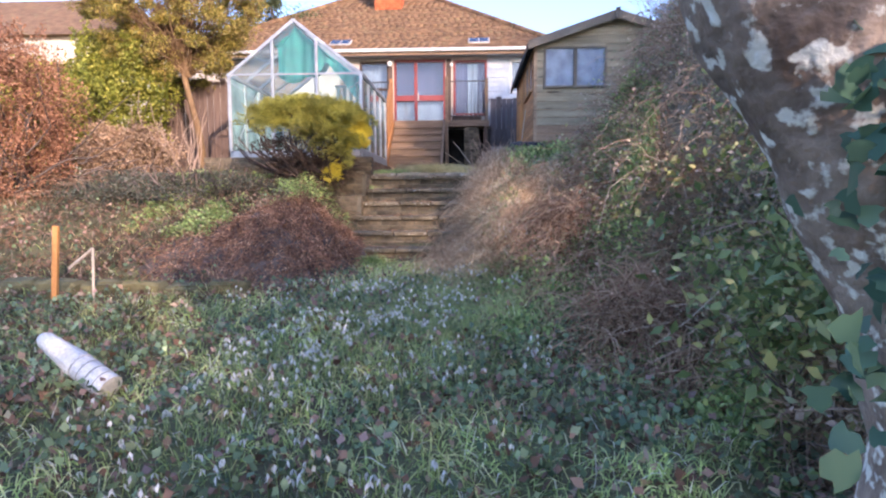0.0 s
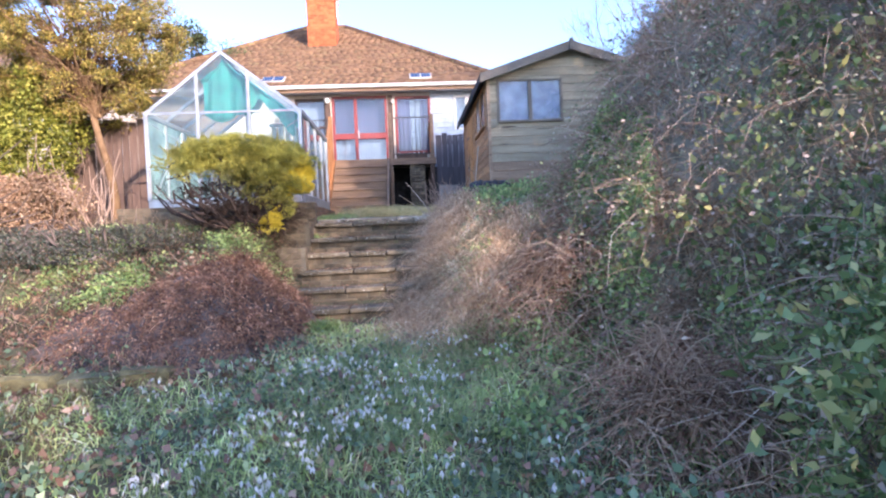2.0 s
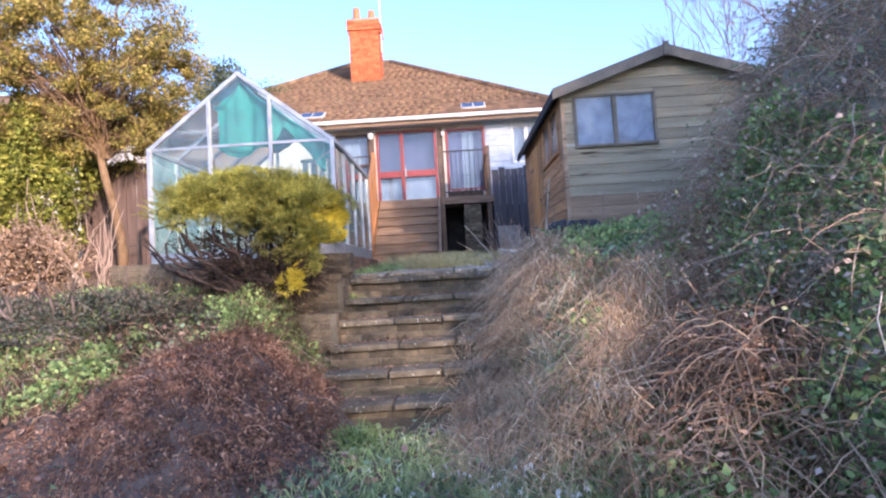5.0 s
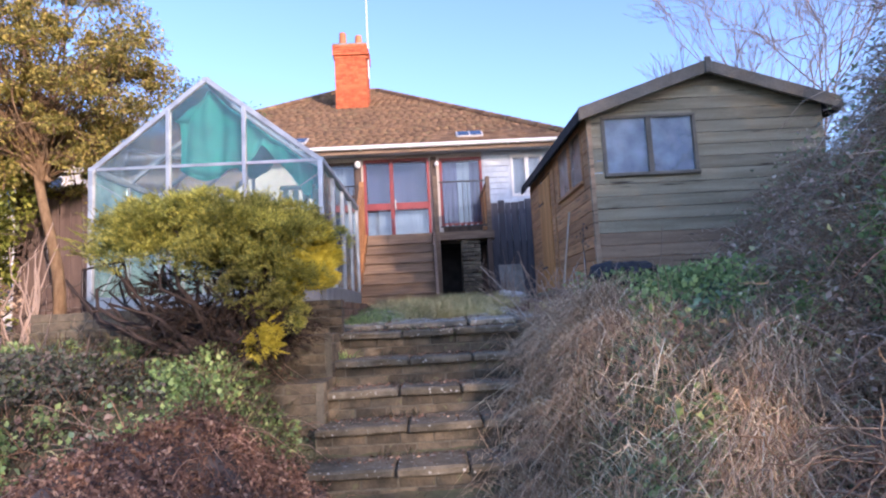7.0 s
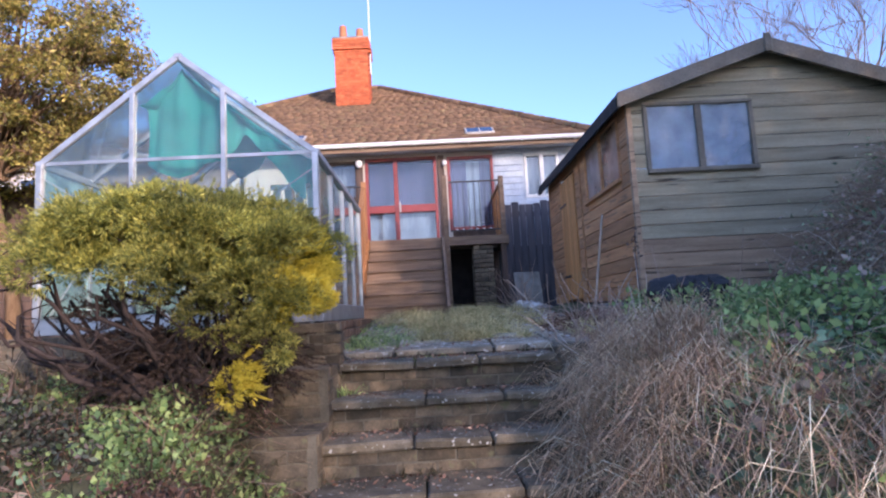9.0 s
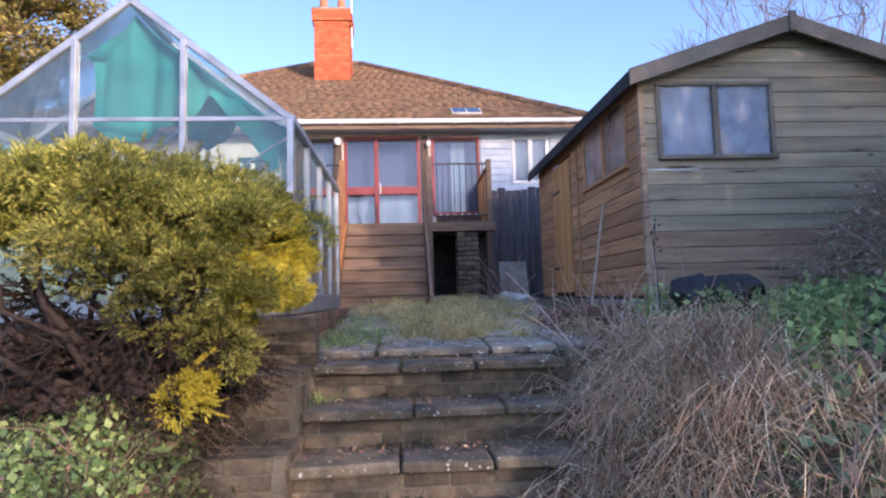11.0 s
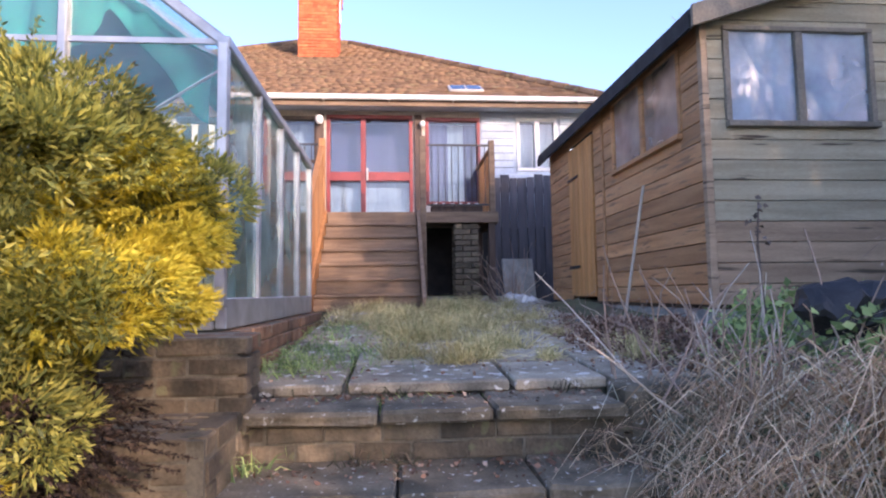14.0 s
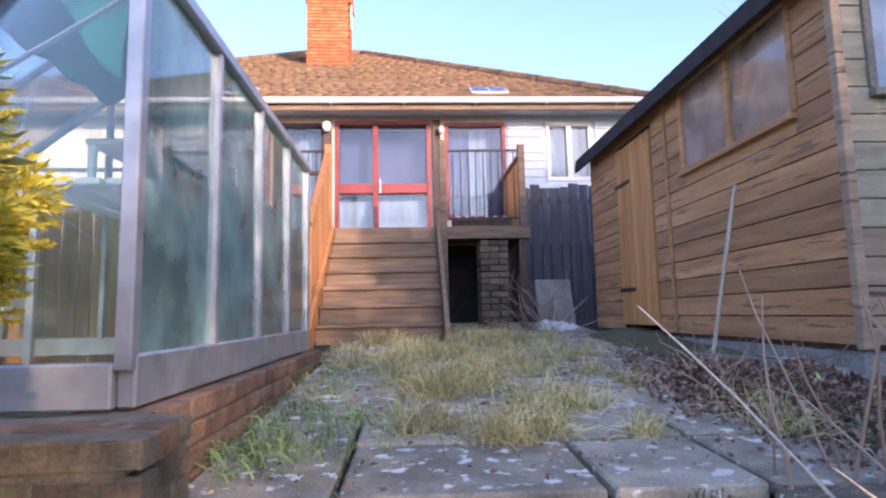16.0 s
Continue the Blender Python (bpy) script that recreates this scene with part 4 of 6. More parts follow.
    tiles = [block_mesh("tile", tw - 0.003, 0.17, 0.014, 0.003, M_TILE, 0.003, s) for s in range(4)]
    singles, rest = [], []
    for c in range(int(run / gauge)):
        s = (c + 0.5) * gauge
        f = s / run
        xl, xr = ex0 + (RIDGE_L - ex0) * f, ex1 + (RIDGE_R - ex1) * f
        x = xl + random.uniform(0.0, 0.2) + 0.03
        while x < xr - 0.05:
            (singles if c < 8 and 0.9 < x < 3.9 else rest).append((x, s))
            x += tw

    def tile_m(x, s):
        y, z = ey0 + math.cos(slope) * s, EAVE + 0.06 + math.sin(slope) * s
        return pose(x, y - 0.008, z + 0.022 + random.uniform(-.004, .006), math.degrees(slope) - 5.0 + random.uniform(-1, 1), random.uniform(-.5, .5), random.uniform(-.7, .7))
    for x, s in singles[:300]:
        piece("tile", random.choice(tiles), roof, tile_m(x, s))
    vs = np.array([[a, b, c] for a in (-0.0985, 0.0985) for b in (-0.085, 0.085) for c in (-0.007, 0.007)])
    fs = np.array([[0, 1, 3, 2], [4, 6, 7, 5], [0, 4, 5, 1], [2, 3, 7, 6], [1, 5, 7, 3]])
    chunks = []
    for x, s in rest + singles[300:]:
        m = np.array(tile_m(x, s))
        chunks.append((vs @ m[:3, :3].T + m[:3, 3], fs))
    # one mesh for the far courses
    V = np.concatenate([c[0] for c in chunks])
    F = np.concatenate([fs + 8 * k for k in range(len(chunks))])
    far_mat = M_TILE.copy()
    far_mat.name = "clay tile field"
    n, l = far_mat.node_tree.nodes, far_mat.node_tree.links
    geo = n.new("ShaderNodeNewGeometry")
    for link in [k for k in l if k.from_node.type == "OBJECT_INFO"]:
        to = link.to_socket
        l.remove(link)
        l.new(geo.outputs["Random Per Island"], to)
    tagged(soup("tile_field", [(V, F)], far_mat, roof), kind="stuff")
    # hip and ridge tiles
    for a, b in ((P[0], P[4]), (P[1], P[5]), (P[4], P[5])):
        a, b = Vector(a), Vector(b)
        k = int((b - a).length / 0.32)
        for j in range(k):
            bm = rod(bmesh.new(), a.lerp(b, j / k) + Vector((0, 0, 0.03)), a.lerp(b, (j + 0.97) / k) + Vector((0, 0, 0.03)), 0.095, 0.085, 8)
            part("ridge_tile", bm, M_TILE, roof)
    # roof lights
    for x0, s0 in ((1.38, 0.42), (-2.32, 0.42)):
        m = pose(x0, ey0 + math.cos(slope) * s0, EAVE + 0.06 + math.sin(slope) * s0, math.degrees(slope))
        rl = part("roof_light", boxed(0, 0.56, 0, 0.42, 0.02, 0.065, 0.008, m), M_LEAD, roof)
        for a in (0.03, 0.295):
            part("pane", boxed(a, a + 0.235, 0.03, 0.39, 0.066, 0.072, 0, m), M_SOLAR, rl)
    # chimney
    cx0, cx1, cy0, cy1 = -1.66, -0.80, 19.3, 20.0
    ch = part("chimney", boxed(cx0 + 0.02, cx1 - 0.02, cy0 + 0.02, cy1, 7.3, 9.72), M_CHIMMORT, root, "orange red brick chimney stack")
    cb = [block_mesh("brick", 0.205, 0.09, 0.064, 0.004, M_CHIM, 0.002, s) for s in range(4)]
    for c in range(27):
        z = 7.72 + 0.075 * c
        if z > 9.68:
            break
        grow = 0.05 if z > 9.38 else 0.0
        x, k = cx0 - grow, 0
        while x < cx1 + grow - 0.02:
            w = 0.1075 if (c % 2 and k == 0) else 0.215
            w = min(w, cx1 + grow - x)
            ob = piece("brick", cb[k % 4], ch, Matrix.Translation((x + w / 2, cy0 + 0.035 - grow, z + 0.0375)) @ Matrix.Diagonal(((w - 0.01) / 0.205, 1, 1, 1)))
            x += w
            k += 1
        for side in (cx0 - grow + 0.035, cx1 + grow - 0.035):
            for j in range(3):
                piece("brick", cb[j % 4], ch, pose(side, cy0 + 0.19 + 0.215 * j + (0.1 if c % 2 else 0), z + 0.0375, 0, 0, 90))
    part("cap", boxed(cx0 - 0.04, cx1 + 0.04, cy0 - 0.05, cy1 + 0.05, 9.73, 9.80, 0.02), M_CONC, ch)
    part("flashing", boxed(cx0 - 0.05, cx1 + 0.05, cy0 - 0.10, cy0 - 0.012, 7.70, 7.80, 0.01), M_LEAD, ch)
    for x, h_ in ((cx0 + 0.2, 0.46), (cx1 - 0.22, 0.36)):
        part("chimney_pot", rod(bmesh.new(), (x, 19.65, 9.80), (x, 19.65, 9.80 + h_), 0.12, 0.09, 14), M_POT, ch)
    part("aerial_mast", rod(bmesh.new(), (-0.76, 19.62, 8.9), (-0.76, 19.62, 12.6), 0.018, 0.016, 8), M_PVC, ch)
    return root


house()


# ---- deck, stair and rails ----
def deck():
    root = thing("timber_deck", (0.2, 14.9, 2.5), "raised timber deck on brick pier and posts", "deck")
    y, k = 14.40, 0
    while y < 15.74:
        part("deck_board", boxed(-1.75, 1.88, y, y + 0.125, DECK - 0.03, DECK, 0.004), M_DECK, root)
        y += 0.133
    part("fascia", boxed(0.84, 1.89, 14.365, 14.395, DECK - 0.15, DECK - 0.005, 0.004), M_DECK, root)
    part("fascia", boxed(-1.76, -0.48, 14.365, 14.395, DECK - 0.15, DECK - 0.005, 0.004), M_DECK, root)
    part("side_joist", boxed(1.85, 1.885, 14.396, 15.78, DECK - 0.16, DECK - 0.032), M_DECK, root)
    # black sheet added to stand for the deep shade under the deck
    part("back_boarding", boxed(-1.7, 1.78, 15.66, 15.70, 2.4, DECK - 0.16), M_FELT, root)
    for x in (-1.5, -0.5, 0.5, 1.5):
        part("joist", boxed(x, x + 0.045, 14.40, 15.78, DECK - 0.15, DECK - 0.032), M_DARKWOOD, root)
    for x, y in ((1.80, 14.45), (-1.68, 14.45), (1.80, 15.6)):
        part("post", boxed(x - 0.045, x + 0.045, y - 0.045, y + 0.045, ground_top(x, y) - 0.05, DECK - 0.155, 0.005), M_DARKWOOD, root)
    return root


deck()


def pier():
    root = thing("brick_pier", (1.45, 14.6, 2.4), "dark weathered brick pier under the deck", "pier")
    part("core", boxed(1.31, 1.61, 14.5, 14.78, 2.4, 3.60), M_MORTAR, root)
    for c in range(15):
        z = 2.45 + 0.0765 * c
        row = [0.225, 0.1125] if c % 2 else [0.1125, 0.225]
        x = 1.285
        for w in row:
            me = BRICKS[c % 5] if w > 0.2 else HALVES[c % 3]
            piece("brick", me, root, pose(x + w / 2, 14.46, z + 0.037))
            x += w
        for side in (1.33, 1.585):
            piece("brick", BRICKS[(c + 2) % 5], root, pose(side, 14.63, z + 0.037, 0, 0, 90))
    return root


pier()


def stair():
    root = thing("timber_stair", (0.18, 13.6, 2.45), "brown timber stair with closed risers up to the deck", "stair")
    n, rise, going = 7, 0.184, 0.215
    x0, x1 = -0.41, 0.77
    for k in range(n):
        z = DECK - rise * k
        y = 14.37 - going * k
        if k:
            part("tread", boxed(x0, x1, y - 0.03, y + going - 0.002, z - 0.035, z, 0.006), M_DECK, root)
        part("riser", boxed(x0, x1, y, y + 0.02, z - rise, z - (0.036 if k else 0.005), 0.002), M_DECK, root)
    for x, side in ((x0 - 0.045, 0), (x1 + 0.005, 1)):
        bm = bmesh.new()
        yb, zb = 14.37 - going * n, 2.44
        lo = [(14.37, DECK + 0.02), (14.37, DECK - 0.30), (yb + 0.1, zb), (yb - 0.06, zb), (yb - 0.06, zb + 0.16)]
        a = [bm.verts.new((x, y, z)) for y, z in lo]
        b = [bm.verts.new((x + 0.04, y, z)) for y, z in lo]
        bm.faces.new(a)
        bm.faces.new(b[::-1])
        for k in range(5):
            j = (k + 1) % 5
            bm.faces.new((a[j], a[k], b[k], b[j]))
        bmesh.ops.recalc_face_normals(bm, faces=bm.faces[:])
        part("string", bm, M_RAIL if side == 0 else M_DECK, root)
    # raked balustrade
    x = x0 - 0.07
    part("newel", boxed(x - 0.04, x + 0.04, 14.30, 14.38, DECK - 0.3, DECK + 0.98, 0.006), M_RAIL, root)
    part("newel", boxed(x1 + 0.05, x1 + 0.13, 14.28, 14.36, 2.45, DECK + 1.02, 0.006), M_DECK, root)
    for k in range(10):
        y = 14.22 - 0.115 * k
        zb = DECK + 0.05 - (14.3 - y) * 0.856
        part("baluster", boxed(x - 0.02, x + 0.02, y - 0.035, y + 0.035, zb - 0.12, zb + 0.74, 0.004), M_RAIL, root)
    part("handrail", beam(bmesh.new(), (x, 14.30, DECK + 0.86), (x, 13.12, DECK - 0.15), 0.07, 0.045, 0.006), M_RAIL, root)
    return root


stair()


def balustrade():
    root = thing("deck_railing", (1.3, 14.4, DECK), "black iron railing between orange brown timber posts", "railing")
    part("post", boxed(1.78, 1.86, 14.41, 14.49, DECK + 0.001, DECK + 1.0, 0.006), M_DECK, root)
    for z in (DECK + 0.09, DECK + 0.92):
        part("rail", boxed(0.93, 1.775, 14.43, 14.46, z, z + 0.025, 0.003), M_IRON, root)
    for k in range(9):
        x = 0.99 + 0.092 * k
        part("bar", rod(bmesh.new(), (x, 14.445, DECK + 0.115), (x, 14.445, DECK + 0.92), 0.007, 0.007, 6), M_IRON, root)
    for k in range(9):
        y = 14.58 + 0.135 * k
        part("slat", boxed(1.81, 1.835, y, y + 0.07, DECK + 0.06, DECK + 0.86, 0.004), M_RAIL, root)
    part("rail", boxed(1.785, 1.855, 14.495, 15.78, DECK + 0.865, DECK + 0.91, 0.006), M_RAIL, root)
    for z in (DECK + 0.09, DECK + 0.92):
        part("rail", boxed(-1.70, -0.53, 14.43, 14.46, z, z + 0.025, 0.003), M_IRON, root)
    for k in range(12):
        x = -1.65 + 0.092 * k
        part("bar", rod(bmesh.new(), (x, 14.445, DECK + 0.115), (x, 14.445, DECK + 0.92), 0.007, 0.007, 6), M_IRON, root)
    part("post", boxed(-1.74, -1.66, 14.41, 14.49, DECK + 0.001, DECK + 1.0, 0.006), M_DECK, root)
    return root


balustrade()


def planter():
    """A low dark bracket of small pale pots along the deck's edge."""
    root = thing("planter_box", (1.35, 14.6, DECK), "dark trough with a row of pale pegs on the deck", "planter")
    part("trough", boxed(0.98, 1.70, 14.53, 14.68, DECK + 0.001, DECK + 0.11, 0.008), M_DARKWOOD, root)
    for k in range(6):
        part("peg", rod(bmesh.new(), (1.05 + 0.115 * k, 14.60, DECK + 0.11), (1.05 + 0.115 * k, 14.60, DECK + 0.15), 0.03, 0.022, 8), M_PVC, root)
    return root


planter()


def wall_lamp(x, z, s):
    root = thing("wall_lamp", (x, HY - 0.06, z), "small white bulkhead wall lamp beside the door", "lamp", "lamps by the door")
    part("backplate", boxed(x - 0.04 * s, x + 0.04 * s, HY - 0.075, HY - 0.051, z - 0.06 * s, z + 0.06 * s, 0.004), M_PVC, root)
    bm = bmesh.new()
    bmesh.ops.create_uvsphere(bm, u_segments=14, v_segments=10, radius=0.065 * s)
    bmesh.ops.transform(bm, matrix=Matrix.Translation((x, HY - 0.12, z)) @ Matrix.Diagonal((1, 0.8, 1.2, 1)), verts=bm.verts[:])
    part("shade", bm, M_PVC, root)


wall_lamp(-0.70, 5.42, 1.0)
wall_lamp(0.93, 5.36, 0.7)


def dark_fence(name, label, x0, x1, y, z1, mat, group):
    root = thing(name, ((x0 + x1) / 2, y, ground_top((x0 + x1) / 2, y)), label, "fence", group)
    x = x0
    while x < x1 - 0.02:
        w = random.choice([0.12, 0.14, 0.15])
        part("fence_board", boxed(x, min(x + w - 0.008, x1), y + random.uniform(0, .01), y + 0.025, ground_top(x, y) - 0.05, z1 + random.uniform(-.04, .03), 0.004), mat, root)
        x += w
    part("fence_rail", boxed(x0, x1, y + 0.03, y + 0.07, z1 - 0.25, z1 - 0.17), mat, root)
    return root


dark_fence("board_fence", "blue black weathered board fence below the white wall", 1.95, 3.6, 15.3, 4.44, M_FENCE, "fences")
dark_fence("panel_fence", "brown weathered garden fence behind the tree", -4.5, -2.45, 11.3, 4.15, M_BROWNFENCE, "fences")
dark_fence("panel_fence", "orange stained fence panel behind the greenhouse", -3.4, -1.55, 12.7, 3.95, M_SHEDDOOR, "fences")


def leaning_slab():
    m = pose(2.18, 14.35, 2.43, -14, 0, 8)
    ob = part("paving_slab", boxed(-0.22, 0.22, -0.025, 0.025, 0, 0.70, 0.012, m), M_CONC)
    tagged(ob, "grey paving slab leaning upright by the deck", "slab")
    bm = bmesh.new()
    for k in range(7):
        g = bmesh.ops.create_icosphere(bm, subdivisions=2, radius=random.uniform(.07, .12))
        bmesh.ops.transform(bm, matrix=Matrix.Translation((2.05 + random.uniform(-.14, .2), 14.0 + random.uniform(-.12, .12), 2.52 + random.uniform(-.02, .06))) @ Matrix.Diagonal((1, 1, 0.75, 1)), verts=g["verts"])
    for v in bm.verts:
        v.co += Vector([noise.noise(v.co * 14 + Vector((k * 9.0, 0, 0))) for k in range(3)]) * 0.04
    ob = part("rubble_bag", bm, M_PVC)
    tagged(ob, "crumpled white plastic bag of rubble", "bag")


leaning_slab()


def neighbour():
    root = thing("neighbour_house", (-17, 27, 2.3), "cream rendered two storey house seen over the trees", "house")
    x0, x1, y0, y1 = -26.0, -11.6, 24.0, 33.0
    part("wall", boxed(x0, x1, y0, y1, 1.8, 8.6), M_RENDER, root)
    bm = bmesh.new()
    P = [(x0 - .4, y0 - .4, 8.61), (x1 + .4, y0 - .4, 8.61), (x1 + .4, y1 + .4, 8.61), (x0 - .4, y1 + .4, 8.61), (-22, 28.5, 11.6), (-15.6, 28.5, 11.6)]
    v = [bm.verts.new(p) for p in P]
    for f in ((0, 1, 5, 4), (1, 2, 5), (2, 3, 4, 5), (3, 0, 4), (3, 2, 1, 0)):
        bm.faces.new([v[k] for k in f])
    part("roof", bm, M_TILE, root)
    for x in (-24.0, -20.4, -17.6, -14.6, -13.0):
        for z in (3.4, 6.4):
            w = part("window", boxed(x, x + 1.1, y0 - 0.05, y0 - 0.003, z, z + 1.3, 0.02), M_PVC, root)
            for a in (0.08, 0.58):
                part("pane", boxed(x + a, x + a + 0.44, y0 - 0.062, y0 - 0.052, z + 0.08, z + 1.22), M_SOLAR, w)
    return root


neighbour()


# ---- plants ----
def field(n, x0, x1, y0, y1, keep=None):
    x, y = rng.uniform(x0, x1, n), rng.uniform(y0, y1, n)
    if keep is not None:
        k = rng.uniform(size=n) < keep(x, y)
        x, y = x[k], y[k]
    return np.stack([x, y, ground_z(x, y)], 1)


def stuff(name, chunks, mat, label, category, smooth=False):
    return tagged(soup(name, chunks, mat, smooth=smooth), label, category, kind="stuff")


def off_path(x, y):
    """Nothing tall grows on the steps and the slabs."""
    return ~((x > -0.2) & (x < 1.35) & (y > 7.15))


def bank_gap(x, y):
    """Turf thins out on the rough bank."""
    return 1 - 0.8 * sm(4.9, 5.7, y) * sm(-0.1, -0.7, x)


def lawn():
    keep = lambda x, y: off_path(x, y) * (0.22 + 0.78 * sm(-0.6, 0.6, lumps(x, y, 1.1))) * sm(4.2, 3.2, x) * bank_gap(x, y)
    p = field(95000, -4.5, 4.2, 0.4, 7.6, keep)
    n = len(p)
    stuff("grass", blades(p, any_way(n, 1.6), rng.uniform(0.05, 0.17, n), rng.uniform(0.004, 0.009, n), rng.uniform(0.1, 0.7, n)), L_GRASS, "rough winter grass with long blades", "grass")
    keep2 = lambda x, y: off_path(x, y) * (0.15 + 0.85 * sm(0.5, -0.7, lumps(x, y, 1.1))) * bank_gap(x, y)
    p = field(70000, -5.5, 4.2, 0.4, 8.6, keep2)
    n = len(p)
    p[:, 2] += rng.uniform(0.0, 0.13, n)
    stuff("ground_ivy", [leaves(p, any_way(n, 0.5), rng.uniform(0.025, 0.062, n), 0.8, 0.2)], L_IVY, "dark ivy and low weeds covering the soil", "ground cover")
    p = field(9000, -5, 4.2, 0.4, 8.6, lambda x, y: off_path(x, y) * 1.0)
    n = len(p)
    p[:, 2] += rng.uniform(0.0, 0.07, n)
    stuff("leaf_litter", [leaves(p, any_way(n, 0.1), rng.uniform(0.04, 0.08, n), 0.7, 0.4)], L_LITTER, "brown fallen leaves among the grass", "leaf litter")

    p = field(60000, -12, 9, -6, 9.5, lambda x, y: ~((x > -4.5) & (x < 4.2) & (y > 0.4)) * off_path(x, y) * 0.8)
    n = len(p)
    stuff("outer_grass", blades(p, any_way(n, 1.4), rng.uniform(0.08, 0.22, n), rng.uniform(0.006, 0.014, n), rng.uniform(0.2, 0.8, n)), L_BANK, "rough grass round the lawn", "grass")


lawn()


def step_debris():
    ch, tufts = [], []
    for y, z in STEPS:
        k = 240
        q = np.stack([rng.uniform(STEP_L + 0.02, STEP_R, k), y + 0.02 + rng.beta(2.2, 1.0, k) * 0.3, np.full(k, z + 0.004)], 1)
        ch.append(leaves(q, unit(any_way(k) * np.array([1, 1, 0.25])), rng.uniform(0.008, 0.035, k), 0.6, 0.3))
        k = 160
        q = np.stack([rng.choice([STEP_L + 0.04, 0.35, 0.52, 1.25], k) + rng.normal(size=k) * 0.05, np.full(k, y + 0.31) + rng.normal(size=k) * 0.02, np.full(k, z - 0.005)], 1)
        tufts += blades(q, any_way(k, 1.1), rng.uniform(0.03, 0.13, k), rng.uniform(0.003, 0.006, k), rng.uniform(0.3, 1.0, k))
    stuff("step_litter", ch, L_LITTER, "leaf crumbs and grit on the steps", "leaf litter")
    stuff("step_tufts", tufts, L_BANK, "small weeds in the angles of the steps", "weeds")


step_debris()


def snowdrops():
    """Clumps: strap leaves, thin stalks and nodding white bells."""
    c = field(480, -0.9, 2.2, 1.2, 6.0, lambda x, y: np.exp(-((x - 0.55 - 0.12 * (y - 3)) / 0.75) ** 2) * (0.5 + 0.5 * sm(-0.6, 0.6, lumps(x, y, 1.3))))
    p = np.repeat(c, 13, 0)
    n = len(p)
    p[:, :2] += rng.normal(size=(n, 2)) * 0.055
    p[:, 2] = ground_z(p[:, 0], p[:, 1])
    stuff("snowdrop_leaves", blades(p, any_way(n, 2.2), rng.uniform(0.09, 0.17, n), rng.uniform(0.006, 0.01, n), rng.uniform(0.1, 0.5, n)), L_SNOWLEAF, "grey green strap leaves of snowdrops", "snowdrops")
    m = rng.uniform(size=n) < 0.5
    b = p[m]
    n = len(b)
    top = b + np.stack([rng.normal(size=n) * 0.03, rng.normal(size=n) * 0.03, rng.uniform(0.13, 0.22, n)], 1)
    ch = []
    for k in range(3):
        a = rng.uniform(0, 6.28, n) + k * 2.094
        way = unit(np.stack([np.cos(a) * 0.45, np.sin(a) * 0.45, -np.ones(n)], 1))
        ch.append(leaves(top, way, rng.uniform(0.026, 0.044, n), 0.36, 0.35))
    stuff("snowdrop_flowers", ch, M_PETAL, "white nodding snowdrop flowers in drifts", "snowdrops")
    stuff("snowdrop_stalks", [tubes(np.stack([b, (b + top) / 2 + 0.004, top], 1), np.full((n, 3), 0.0016), 3)], L_WEED, "thin green snowdrop stalks", "snowdrops")


snowdrops()


def surface(x0, x1, y0, y1, step, z_of):
    xs, ys = np.arange(x0, x1, step), np.arange(y0, y1, step)
    X, Y = np.meshgrid(xs, ys, indexing="ij")
    Z = z_of(X, Y)
    V = np.stack([X, Y, Z], -1).reshape(-1, 3)
    i = np.arange(len(V)).reshape(X.shape)
    return V, np.stack([i[:-1, :-1], i[1:, :-1], i[1:, 1:], i[:-1, 1:]], -1).reshape(-1, 4)


# russet mound beside the steps
def mound_h(x, y):
    g = np.exp(-((x + 0.66) / 0.60) ** 2 - ((y - 6.55) / 0.68) ** 2) * 0.50 + np.exp(-((x + 1.75) / 0.7) ** 2 - ((y - 6.4) / 0.5) ** 2) * 0.16
    g = g + np.exp(-((x + 0.25) / 0.34) ** 2 - ((y - 7.2) / 0.5) ** 2) * 0.42
    return g * (1 + 0.12 * lumps(x, y, 2.2))


def russet():
    root = thing("bracken_mound", (-0.7, 6.8, ground_top(-0.7, 6.8)), "mound of dead russet bracken and bramble beside the steps", "shrub")
    V, F = surface(-3.2, 0.25, 5.4, 8.2, 0.06, lambda x, y: ground_z(x, y) + mound_h(x, y) - 0.10)
    V = V + rng.normal(size=V.shape) * 0.02
    soup("core", [(V, F)], M_TWIG, root)
    p = field(90000, -3.2, 0.2, 5.4, 8.2, lambda x, y: sm(0.03, 0.35, mound_h(x, y)))
    h = mound_h(p[:, 0], p[:, 1])
    p[:, 2] += h - 0.11 + np.abs(rng.normal(size=len(p))) * 0.06
    n = len(p)
    soup("dead_foliage", [leaves(p, any_way(n, -0.3), rng.uniform(0.012, 0.04, n), 0.5, 0.5)], L_BRACKEN, root)
    q = p[rng.choice(n, 5200)]
    way = any_way(len(q), 0.2)
    soup("stem_tangle", [tubes(arcs(q - np.array([0, 0, 0.1]), way, rng.uniform(0.12, 0.38, len(q)), rng.uniform(0.4, 1.1, len(q))), np.linspace(0.0035, 0.0014, 5)[None] * np.ones((len(q), 1)), 3)], L_BRACKEN, root)


russet()


# bramble bank on the right of the lawn
def edge_x(y):
    return np.interp(y, [0, 3.0, 4.4, 5.4, 6.6, 7.4, 8.7, 10], [2.9, 2.85, 2.7, 2.25, 2.3, 2.55, 3.1, 3.4]) + 0.08 * np.sin(y * 3.3)


